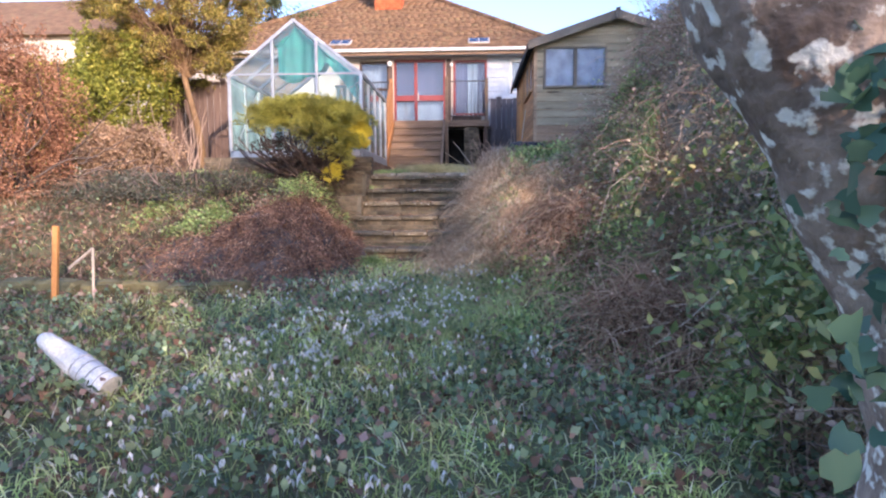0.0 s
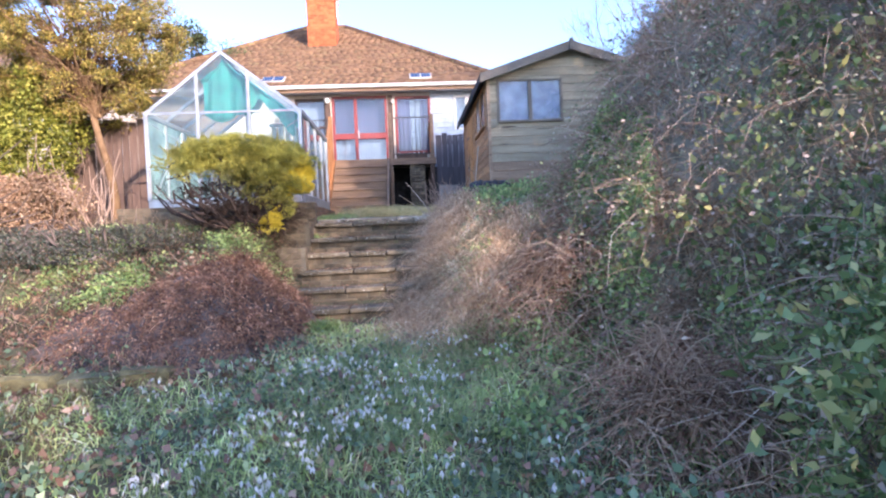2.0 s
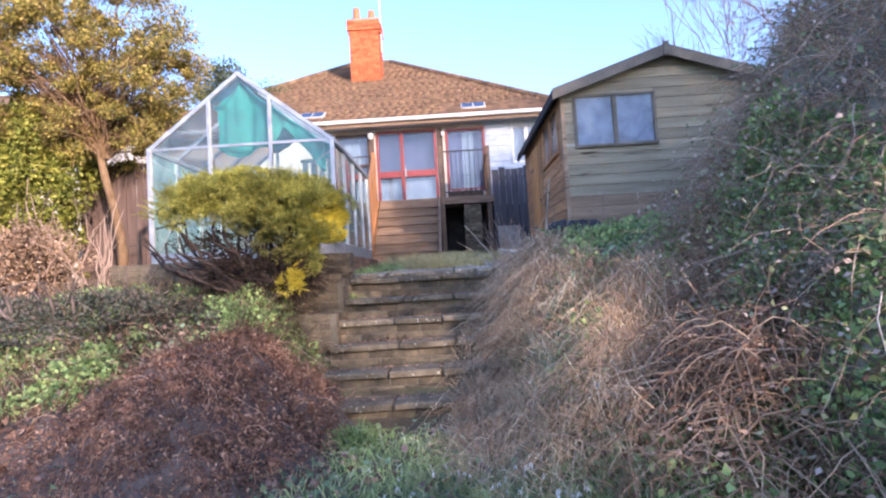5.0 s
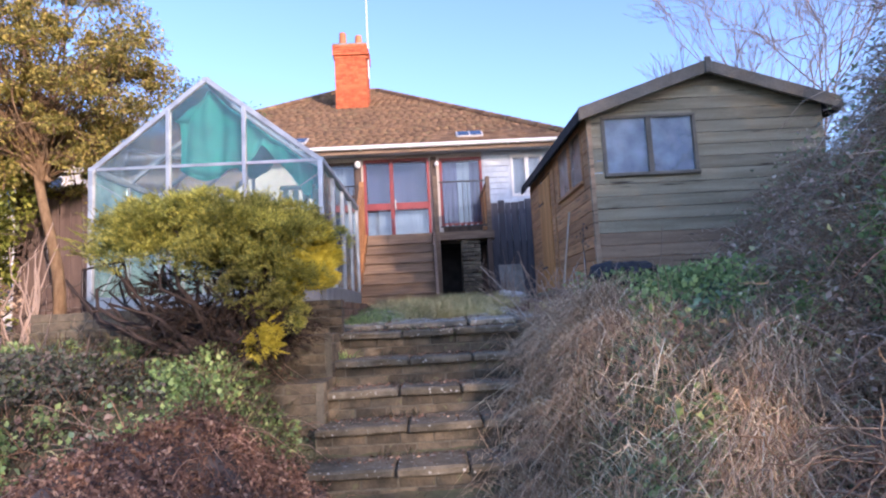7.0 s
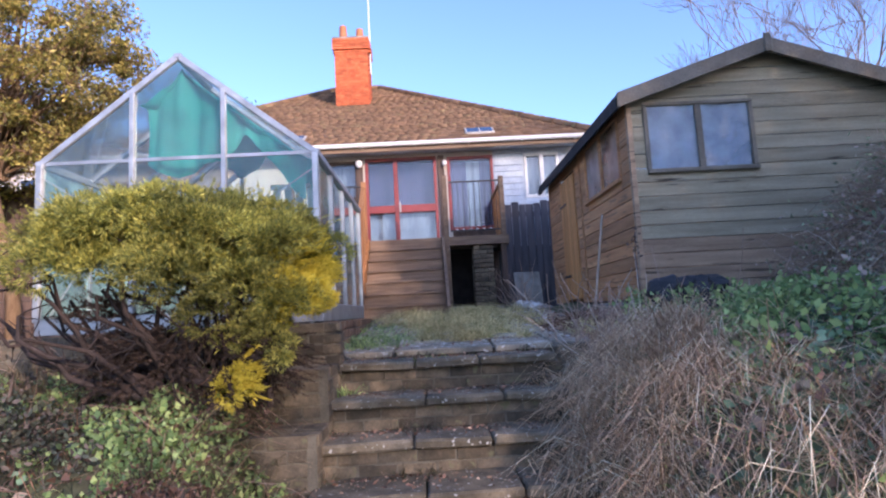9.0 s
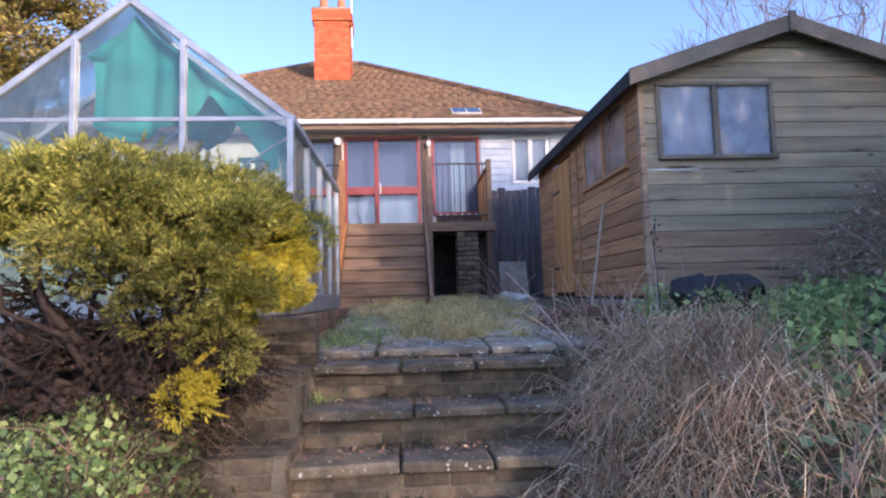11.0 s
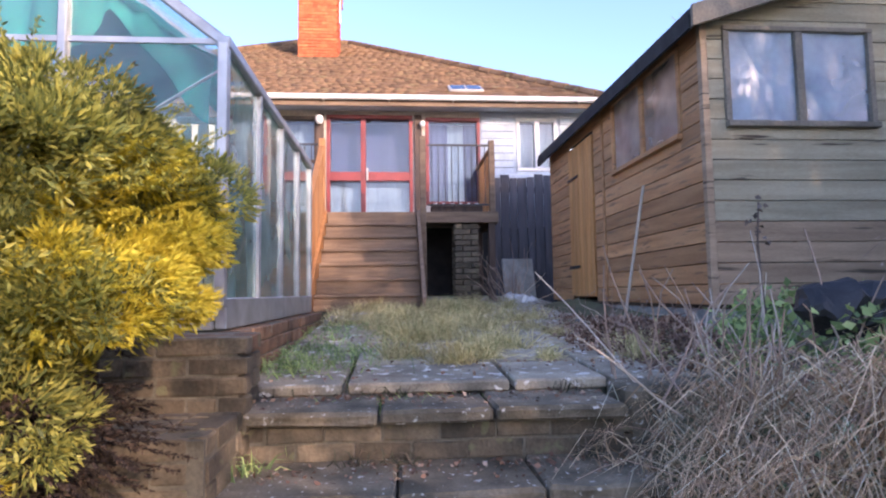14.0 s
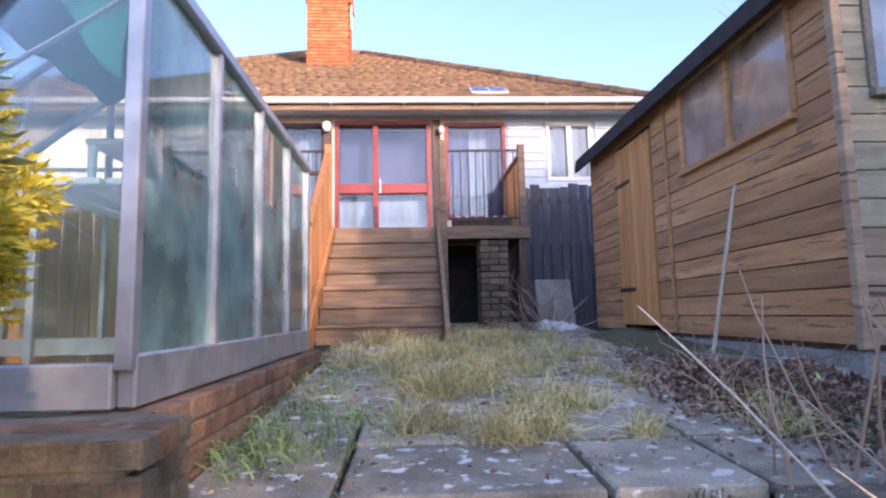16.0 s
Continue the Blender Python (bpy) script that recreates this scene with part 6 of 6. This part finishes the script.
def clump_tree(name, base, fork, box3, n, r, per, size, leaf, label, seed, trunk_r=0.085):
    """A trunk to the fork, limbs to every clump of the crown, and leaves round each clump."""
    g = np.random.default_rng(seed)
    root = thing(name, base, label, "tree")
    lo, hi = np.array(box3[0]), np.array(box3[1])
    mid, half = (lo + hi) / 2, (hi - lo) / 2
    c = unit(g.normal(size=(n, 3))) * g.uniform(0.35, 1.0, (n, 1)) ** 0.5 * half + mid
    s = np.linspace(0, 1, 9)[None, :, None]
    base, fork = np.array(base, float), np.array(fork, float)
    t = base + (fork - base) * s + np.sin(s * 5) * np.array([0.05, 0.02, 0])
    soup("trunk", [tubes(t, np.linspace(trunk_r * 1.25, trunk_r * 0.8, 9)[None], 12)], M_BARKB, root, smooth=True)
    bend = g.normal(size=(n, 1, 3)) * 0.25
    start = fork + (g.uniform(-0.12, 0.0, (n, 1, 1)) * (fork - base)) + g.normal(size=(n, 1, 3)) * 0.03
    joint = fork + (mid - fork) * g.uniform(0.2, 0.7, (n, 1, 1)) + g.normal(size=(n, 1, 3)) * np.array([0.35, 0.3, 0.2])
    lines = start * (1 - s) ** 2 + 2 * joint * s * (1 - s) + c[:, None] * s ** 2 + bend * s * (1 - s)
    soup("branch_work", [tubes(lines, np.linspace(trunk_r * 0.36, 0.006, 9)[None] * g.uniform(0.4, 1.1, (n, 1)), 6)], M_BARKB, root, smooth=True)
    tw = np.repeat(c, 8, 0)
    soup("twig_mass", [tubes(arcs(tw, any_way(len(tw), 0.2), np.full(len(tw), r * 0.9), np.full(len(tw), 0.1), 4, 0.05), np.linspace(0.008, 0.003, 4)[None] * np.ones((len(tw), 1)), 4)], M_BARKB, root)
    d = unit(g.normal(size=(n * per, 3))) * g.uniform(0, 1, (n * per, 1)) ** 0.45
    rr = np.repeat(g.uniform(0.35, 1.35, (n, 1)) * r, per, 0)
    p = np.repeat(c, per, 0) + d * rr * np.array([1.15, 1.15, 0.75])
    soup("foliage", [leaves(p, any_way(len(p)), g.uniform(size[0], size[1], len(p)), 0.5, 0.3)], leaf, root)
    return root


clump_tree("garden_tree", (-3.42, 10.5, ground_top(-3.42, 10.5)), (-3.7, 10.6, 4.3), ((-5.7, 9.7, 3.9), (-2.45, 11.9, 6.9)), 260, 0.21, 300, (0.028, 0.058), L_TREE, "tree with ochre trunk and olive gold evergreen leaves", 5, 0.055)
clump_tree("garden_tree", (-7.4, 12.2, ground_top(-7.4, 12.2)), (-7.3, 12.2, 3.4), ((-9.2, 11.2, 3.2), (-5.9, 13.4, 4.7)), 70, 0.4, 650, (0.035, 0.07), L_TREE, "leafy evergreen tree in low sun behind the hedge", 6)
clump_tree("distant_tree", (-4.6, 18.5, 2.4), (-4.6, 18.5, 5.6), ((-6.4, 17.6, 5.2), (-3.2, 19.6, 8.3)), 34, 0.5, 450, (0.05, 0.10), L_SHADE, "dark evergreen tree behind the greenhouse", 9)


def hedge(name, label, ctr, rad, n, mat, size, cat="hedge"):
    root = thing(name, (ctr[0], ctr[1], ground_top(ctr[0], ctr[1])), label, cat)
    d = any_way(n, 0.2)
    lump = 1 + 0.16 * np.sin(d[:, 0] * 7 + d[:, 2] * 5) + 0.12 * np.sin(d[:, 1] * 11 - d[:, 2] * 9) + 0.08 * np.sin(d[:, 0] * 23 + d[:, 1] * 17)
    p = np.array(ctr) + d * np.array(rad) * (lump * rng.uniform(0.75, 1.05, n))[:, None]
    p = p[p[:, 2] > ground_z(p[:, 0], p[:, 1])]
    soup("foliage", [leaves(p, any_way(len(p)), rng.uniform(size[0], size[1], len(p)), 0.55, 0.3)], mat, root)
    st = np.repeat(np.array([[ctr[0], ctr[1], ground_top(ctr[0], ctr[1]) - 0.05]]), 40, 0) + rng.normal(size=(40, 3)) * np.array([rad[0] * 0.35, rad[1] * 0.3, 0])
    soup("stem_tangle", [tubes(arcs(st, any_way(40, 1.6), np.full(40, rad[2] * 1.5), np.full(40, 0.1), 6, 0.05), np.linspace(0.02, 0.006, 6)[None] * np.ones((40, 1)), 5)], M_TWIG, root)
    return root


hedge("evergreen_hedge", "yellow green evergreen hedge lit by low sun", (-5.0, 10.6, 3.5), (0.85, 0.8, 1.25), 30000, L_HEDGE, (0.04, 0.08))
hedge("evergreen_hedge", "yellow green evergreen hedge beyond the lawn", (-6.9, 10.4, 3.0), (1.3, 1.0, 1.2), 30000, L_HEDGE, (0.04, 0.08))
hedge("russet_shrub", "bare pinkish russet shrub at the lawn's edge", (-5.0, 7.9, 2.75), (0.85, 0.8, 1.3), 44000, L_RUSSET, (0.02, 0.05), "shrub")
hedge("russet_shrub", "dead straw coloured shrub below the tree", (-4.3, 9.6, 2.5), (0.75, 0.5, 0.55), 16000, L_PINKTWIG, (0.025, 0.06), "shrub")
hedge("ivy_mound", "low dark green ivy mound on the bank", (-2.6, 7.9, 1.9), (1.4, 0.7, 0.30), 30000, L_MOUND, (0.02, 0.045), "shrub")


def bank_growth():
    p = field(9000, -2.8, -0.25, 7.3, 8.9, lambda x, y: np.where(x > -0.75, 0.9, 0.55 * (y > 8.2)))
    n = len(p)
    stuff("wall_foot_grass", blades(p, any_way(n, 1.0), rng.uniform(0.2, 0.5, n), rng.uniform(0.003, 0.007, n), rng.uniform(0.3, 1.0, n)), L_THATCH, "tall dry grass along the foot of the greenhouse wall", "grass")
    p = field(46000, -0.2, 2.6, 2.8, 7.1, lambda x, y: np.exp(-((x - 1.2) / 0.75) ** 2 - ((y - 5.2) / 1.4) ** 2) * (0.35 + 0.65 * sm(-0.4, 0.6, lumps(x, y, 2.1))))
    n = len(p)
    stuff("tall_grass", blades(p, any_way(n, 1.4), rng.uniform(0.12, 0.30, n), rng.uniform(0.004, 0.008, n), rng.uniform(0.3, 0.9, n)), L_TALLGRASS, "pale green grass tufts at the head of the lawn", "grass")
    keep = lambda x, y: sm(5.6, 6.4, y) * off_path(x, y) * (0.4 + 0.6 * sm(-0.5, 0.6, lumps(x, y, 1.5))) * (mound_h(x, y) < 0.15)
    p = field(26000, -4.5, -0.1, 5.6, 8.9, keep)
    n = len(p)
    stuff("bank_grass", blades(p, any_way(n, 1.0), rng.uniform(0.08, 0.24, n), rng.uniform(0.004, 0.009, n), rng.uniform(0.3, 1.0, n)), L_BANK, "rough dull grass on the bank below the greenhouse", "grass")
    p = field(2600, -4.5, -0.1, 5.6, 8.9, keep)
    n = len(p)
    stuff("bank_straw", [tubes(arcs(p, any_way(n, 0.5), rng.uniform(0.2, 0.6, n), rng.uniform(0.2, 0.8, n), 5, 0.03), np.linspace(0.003, 0.0012, 5)[None] * np.ones((n, 1)), 3)], M_PALETWIG, "dry stems strewn over the bank", "dead plant")


bank_growth()


def thatch():
    p = field(30000, -4.5, -0.3, 2.6, 6.0, lambda x, y: sm(-0.3, -1.3, x) * (0.3 + 0.7 * sm(-0.5, 0.5, lumps(x, y, 1.6))))
    n = len(p)
    stuff("dead_thatch", blades(p, any_way(n, 0.7), rng.uniform(0.08, 0.22, n), rng.uniform(0.003, 0.007, n), rng.uniform(0.3, 1.1, n)), L_THATCH, "brown dead grass matted over the lawn", "grass")
    p = field(26000, -2.7, -0.25, 6.7, 8.6, lambda x, y: sm(-0.3, 0.4, lumps(x, y, 1.7)) * (mound_h(x, y) < 0.12))
    n = len(p)
    p[:, 2] += rng.uniform(0, 0.14, n)
    stuff("bank_herbs", [leaves(p, any_way(n, 0.6), rng.uniform(0.02, 0.05, n), 0.7, 0.25)], L_WEED, "low green weeds on the bank", "weeds")


thatch()


def bank_stems():
    p = field(5200, -4.8, -0.2, 5.5, 8.7, lambda x, y: off_path(x, y) * (0.35 + 0.65 * sm(0.4, -0.4, lumps(x, y, 1.3))))
    n = len(p)
    stuff("bank_stems", [tubes(arcs(p, any_way(n, 0.45), rng.uniform(0.15, 0.5, n), rng.uniform(0.2, 0.9, n), 5, 0.03), np.linspace(0.0034, 0.0013, 5)[None] * np.ones((n, 1)), 3)], L_BRACKEN, "brown dead stems matted over the bank", "dead plant")


bank_stems()


def shed_debris():
    """Dark soil, rotted stems and bits of rubble between the patio and the shed."""
    def z_at(x, y):
        bump = np.exp(-((x - 2.25) / 0.42) ** 2 - ((y - 10.35) / 0.75) ** 2) * 0.13 + 0.05 * np.exp(-((x - 2.2) / 0.3) ** 2 - ((y - 11.6) / 0.6) ** 2)
        return 2.215 + 0.057 * (y - 9.26) + bump * (1 + 0.3 * lumps(x, y, 4.0))
    V, F = surface(1.55, 3.6, 9.30, 13.9, 0.05, z_at)
    V[:, 2] -= 0.10 * sm(1.85, 1.55, V[:, 0])
    V = V + rng.normal(size=V.shape) * 0.008
    tagged(soup("soil_heap", [(V, F)], M_SOIL), "dark bare soil heaped beside the shed", "soil", kind="stuff")
    n = 9000
    x, y = rng.normal(size=n) * 0.32 + 2.2, rng.normal(size=n) * 0.6 + 10.4
    k = (x > 1.6) & (x < 2.49) & (y > 9.3)
    x, y = x[k], y[k]
    p = np.stack([x, y, z_at(x, y) + rng.uniform(0, 0.03, len(x))], 1)
    stuff("rotted_litter", [leaves(p, any_way(len(p), 0.2), rng.uniform(0.015, 0.05, len(p)), 0.5, 0.5)], L_LITTER, "blackish rotted leaves and stems on the soil", "leaf litter")
    q = p[rng.choice(len(p), 170)]
    stuff("fallen_stalks", [tubes(arcs(q, any_way(170, 0.35), rng.uniform(0.12, 0.5, 170), rng.uniform(0.1, 0.6, 170), 6, 0.03), np.linspace(0.0035, 0.0015, 6)[None] * np.ones((170, 1)), 4)], M_PALETWIG, "pale dead stalks lying over the soil", "dead plant")
    for k, (bx, by, s) in enumerate([(2.02, 11.35, 0.09), (2.12, 11.0, 0.07), (2.3, 11.05, 0.10), (2.4, 10.1, 0.08), (1.95, 10.75, 0.05), (2.36, 10.7, 0.05)]):
        bm = boxed(-s / 2, s / 2, -s * 0.4, s * 0.4, -s * 0.3, s * 0.3, s * 0.12, pose(bx, by, float(z_at(bx, by)) + s * 0.22, 12 * (k % 3), 9, 37 * k))
        tagged(part("rubble", bm, M_CONC), "pale lump of broken concrete on the soil", "rubble", "rubble beside the shed")


shed_debris()


def saplings():
    root = thing("bare_saplings", (-3.5, 9.7, 2.2), "thin bare brown saplings by the fence", "sapling")
    n = 26
    p = np.stack([rng.uniform(-4.1, -3.0, n), rng.uniform(9.4, 10.0, n), np.full(n, 2.15)], 1)
    for k in range(n):
        soup("sapling_stem", [tubes(arcs(p[k:k + 1], any_way(1, 3.0), rng.uniform(0.7, 1.5, 1), np.zeros(1), 6, 0.03), np.linspace(0.011, 0.004, 6)[None], 5)], M_PALETWIG, root)


saplings()


def edging():
    root = thing("stone_edging", (-2.0, 5.55, 0.95), "mossy stone edging below the bank", "edging", kind="structure")
    for k in range(7):
        x = -3.6 + 0.42 * k
        bm = boxed(x, x + 0.40, 5.5 + random.uniform(-.03, .03), 5.68, 0.8, 1.05 + random.uniform(-.03, .03), 0.03)
        bmesh.ops.subdivide_edges(bm, edges=bm.edges[:], cuts=2)
        for v in bm.verts:
            v.co += Vector([noise.noise(v.co * 6 + Vector((0, 0, 7.0 * j))) for j in range(3)]) * 0.035
        part("stone", bm, M_MOSSSTONE, root)


edging()


def stakes():
    ob = part("wooden_stake", boxed(-0.025, 0.025, -0.02, 0.02, -0.1, 0.72, 0.005, pose(-2.42, 5.3, 0.9, 2, 5, 10)), M_SHEDDOOR)
    tagged(ob, "reddish wooden stake standing in the lawn", "stake")
    bm = bmesh.new()
    rod(bm, (-1.98, 5.2, 0.85), (-1.96, 5.2, 1.42), 0.012, 0.012)
    rod(bm, (-1.96, 5.2, 1.42), (-2.2, 5.22, 1.24), 0.012, 0.012)
    tagged(part("bent_tube", bm, M_CANE), "bent pale tube stuck in the ground", "tube")


stakes()

# bare trees over the shed
for bx, by, hh, wide in ((7.3, 16.0, 8.0, 0.33), (8.8, 15.4, 8.4, 0.36), (6.4, 9.6, 5.6, 0.3), (4.9, 7.4, 5.2, 0.22), (4.7, 5.6, 5.2, 0.22), (4.4, 4.0, 5.0, 0.22), (5.4, 6.4, 5.6, 0.22)):
    tree("bare_tree", (bx, by, ground_top(bx, by)), hh, 0.05, "leafless winter tree with fine pale twigs", M_BARETWIG, None, 6, 0, spread=wide, kids=3, up=0.28, shrink=0.75, first=0.26)
tree("distant_conifer", (8.6, 24.0, 2.4), 6.2, 0.1, "small dark tree beyond the roof", M_TWIG, L_SHADE, 3, 40, (0.05, 0.1), 0.25)


def old_tree():
    """The ivy clad trunk that the walk starts beside."""
    root = thing("old_fruit_tree", (2.1, 1.0, 0.5), "old leaning tree with lichen covered bark and ivy", "tree")
    def limb(pts, radii, name):
        pts = np.array(pts, float)
        t = np.linspace(0, 1, 26)
        src = np.linspace(0, 1, len(pts))
        c = np.stack([np.interp(t, src, pts[:, k]) for k in range(3)], 1)
        c[1:-1] = (c[:-2] + 2 * c[1:-1] + c[2:]) / 4
        r = np.interp(t, src, radii)
        V, F = tubes(c[None], r[None], 22)
        cc = np.repeat(c, 22, 0)
        for i in range(len(V)):
            w = Vector(V[i])
            V[i] = cc[i] + (V[i] - cc[i]) * (1 + 0.22 * noise.noise(w * 7) + 0.10 * noise.noise(w * 21))
        return soup(name, [(V, F)], M_BARK, root, smooth=True)
    limb([(2.13, 1.02, 0.38), (2.10, 1.0, 0.9), (2.09, 0.98, 1.3), (2.09, 0.98, 1.62), (1.97, 0.98, 1.92), (1.76, 0.98, 2.26), (1.58, 0.98, 3.0)], [0.16, 0.125, 0.115, 0.12, 0.135, 0.13, 0.11], "trunk")
    limb([(2.0, 1.0, 1.9), (2.12, 1.05, 2.2), (2.35, 1.1, 2.7), (2.5, 1.1, 3.2)], [0.09, 0.07, 0.06, 0.05], "limb")
    # plates of lichen and loose bark
    n = 260
    t = rng.uniform(0.05, 0.95, n)
    ctr = np.stack([np.interp(t, [0, .35, .6, 1], [2.2, 2.09, 1.88, 1.6]), np.full(n, 0.98), np.interp(t, [0, .35, .6, 1], [0.5, 1.65, 2.2, 3.0])], 1)
    d = any_way(n)
    d[:, 1] = -np.abs(d[:, 1])
    d = unit(d + np.array([-0.3, -0.9, 0]))
    p = ctr + d * np.array([1, 1, 0.2]) * 0.142
    soup("lichen", [leaves(p, unit(any_way(n) * np.array([1, 0.3, 1])), rng.uniform(0.008, 0.02, n), 0.95, 0.05)], leafy("lichen flakes", [(0, (0.32, 0.32, 0.28)), (1, (0.58, 0.58, 0.52))], 0.9, 0.0), root)
    n = 130
    t = rng.uniform(0, 1, n)
    p = np.stack([1.905 - 0.04 * t + rng.normal(size=n) * 0.04, 0.83 + rng.normal(size=n) * 0.02, 1.58 + 0.42 * t + rng.normal(size=n) * 0.03], 1)
    soup("ivy", [lobed(p, unit(any_way(n) * np.array([1, 0.35, 1]) + np.array([-0.1, -0.1, -0.5])), rng.uniform(0.018, 0.042, n))], leafy("ivy on bark", [(0, (0.03, 0.085, 0.065)), (0.7, (0.07, 0.16, 0.115)), (1, (0.13, 0.24, 0.15))], 0.35, 0.15), root)
    st = np.stack([np.full(7, 2.09) + rng.normal(size=7) * 0.04, np.full(7, 0.86), rng.uniform(0.6, 1.2, 7)], 1)
    soup("ivy_stem", [tubes(arcs(st, unit(np.array([[-0.12, 0, 1.0]]) * np.ones((7, 1)) + rng.normal(size=(7, 3)) * 0.05), np.full(7, 1.0), np.zeros(7), 8, 0.02), np.full((7, 8), 0.002), 6)], M_PALETWIG, root)


old_tree()


def dark_bag():
    bm = bmesh.new()
    for k in range(3):
        g = bmesh.ops.create_icosphere(bm, subdivisions=3, radius=random.uniform(.12, .15))
        bmesh.ops.transform(bm, matrix=Matrix.Translation((2.12 + 0.15 * k, 8.72 + random.uniform(-.05, .05), 2.55 + random.uniform(-.03, .04))) @ Matrix.Diagonal((1.1, 0.9, 0.8, 1)), verts=g["verts"])
    for v in bm.verts:
        v.co += Vector([noise.noise(v.co * 11 + Vector((k * 9.0, 0, 0))) for k in range(3)]) * 0.05
    ob = part("refuse_sack", bm, M_IRON)
    tagged(ob, "crumpled black plastic sack among the weeds", "sack")
    root = thing("dead_shrub", (2.02, 14.15, ground_top(2.0, 14.1)), "leafless dry shrub beside the brick pier", "shrub")
    p = np.repeat(np.array([[2.02, 14.15, ground_top(2.0, 14.1)]]), 60, 0) + rng.normal(size=(60, 3)) * np.array([0.09, 0.07, 0])
    soup("stem_tangle", [tubes(arcs(p, any_way(60, 2.0), rng.uniform(0.4, 1.0, 60), rng.uniform(0, 0.3, 60), 6, 0.05), np.linspace(0.006, 0.002, 6)[None] * np.ones((60, 1)), 4)], M_PALETWIG, root)


dark_bag()


def laurel():
    root = thing("variegated_shrub", (3.1, 3.0, ground_top(3.1, 3.0)), "variegated glossy green shrub at the edge of the bank", "shrub")
    n = 1500
    p = np.array([3.15, 2.9, 1.35]) + rng.normal(size=(n, 3)) * np.array([0.32, 0.38, 0.26])
    soup("foliage", [leaves(p, any_way(n, -0.1), rng.uniform(0.05, 0.10, n), 0.5, 0.25)], L_LAUREL, root)
    st = np.array([[3.2, 2.95, ground_top(3.2, 2.95) - 0.03]]) + rng.normal(size=(14, 3)) * np.array([0.12, 0.12, 0])
    soup("stem_tangle", [tubes(arcs(st, any_way(14, 1.5), rng.uniform(0.7, 1.1, 14), np.full(14, 0.2), 6, 0.04), np.linspace(0.009, 0.003, 6)[None] * np.ones((14, 1)), 5)], M_TWIG, root)


laurel()


def canes():
    """Bleached canes and dead stalks by the shed."""
    for (x, y, z), (x2, y2, z2), r in [((2.33, 11.2, 2.42), (2.44, 11.0, 3.47), 0.012)]:
        ob = part("garden_cane", rod(bmesh.new(), (x, y, z), (x2, y2, z2), r, r * 0.9, 8), M_CANE)
        tagged(ob, "bleached pole leaning against the shed wall", "cane")
    root = thing("dead_stalks", (2.0, 9.0, 2.3), "dry upright plant stalks with dark seed heads", "dead plant")
    n = 60
    p = np.stack([np.where(np.arange(n) < 38, rng.normal(size=n) * 0.22 + 1.85, rng.uniform(1.6, 3.2, n)), rng.uniform(8.5, 9.4, n), np.full(n, 2.2)], 1)
    for k in range(n):
        soup("stalk", [tubes(arcs(p[k:k + 1], any_way(1, 2.6), rng.uniform(0.3, 0.8, 1), rng.uniform(0, 0.25, 1), 5, 0.02), np.linspace(0.0055, 0.0025, 5)[None], 5)], M_CANE if k % 3 == 0 else M_PALETWIG, root)
    q = np.array([2.05, 9.0, 2.92]) + rng.normal(size=(16, 3)) * np.array([0.02, 0.02, 0.06])
    soup("stalk", [tubes(arcs(np.array([[2.05, 9.0, 2.2]]), np.array([[0, 0, 1.0]]), np.array([0.82]), np.zeros(1), 6, 0.01), np.full((1, 6), 0.004), 5)], M_TWIG, root)
    for k in range(16):
        soup("seed_head", [leaves(q[k:k + 1], any_way(1, -0.5), np.full(1, 0.032), 0.7, 0.4)], M_TWIG, root)


canes()


def white_tube():
    """A ribbed white plastic tube lying on the weeds."""
    root = thing("plastic_tube", (-0.85, 3.4, ground_top(-0.85, 3.4)), "white ribbed plastic tube lying on the weeds", "tube")
    a, b = Vector((-1.07, 3.42, 1.03)), Vector((-0.60, 3.28, 0.79))
    n = 9
    for k in range(n):
        p, q = a.lerp(b, k / n), a.lerp(b, (k + 0.93) / n)
        r = 0.05 + 0.025 * min(1.0, k / 4)
        part("tube_rib", rod(bmesh.new(), p, q, r, r * 1.04, 18), M_PVC, root)
    part("end_cap", rod(bmesh.new(), a - (b - a).normalized() * 0.03, a, 0.035, 0.05, 16), M_PVC, root)
    part("prop", rod(bmesh.new(), (-0.95, 3.38, ground_top(-0.95, 3.38) - 0.03), (-0.95, 3.38, 0.93), 0.012, 0.01, 6), M_CANE, root)


white_tube()

rng = np.random.default_rng(21)
# unseen trees, added along the boundary to keep the low sun off the lower garden
for tx, ty, th in [(11.4, 5.6, 12.0), (10.8, 3.2, 11.8), (10.2, 0.8, 10.6), (9.4, -1.4, 10.0), (7.9, -3.4, 6.5), (6.6, -5.0, 7.3), (5.2, -6.4, 7.4), (3.6, -7.6, 7.4), (1.8, -8.6, 7.6)]:
    tree("sun_screen_tree", (tx, ty, ground_top(tx, ty)), th, 0.18, "unseen evergreen tree added to shade the lower garden", M_BARKB, L_SHADE, 3, 50, (0.07, 0.11), 0.62, (0, 0, 1), 0.6, 5, 0.2, 0.68, 0.34)
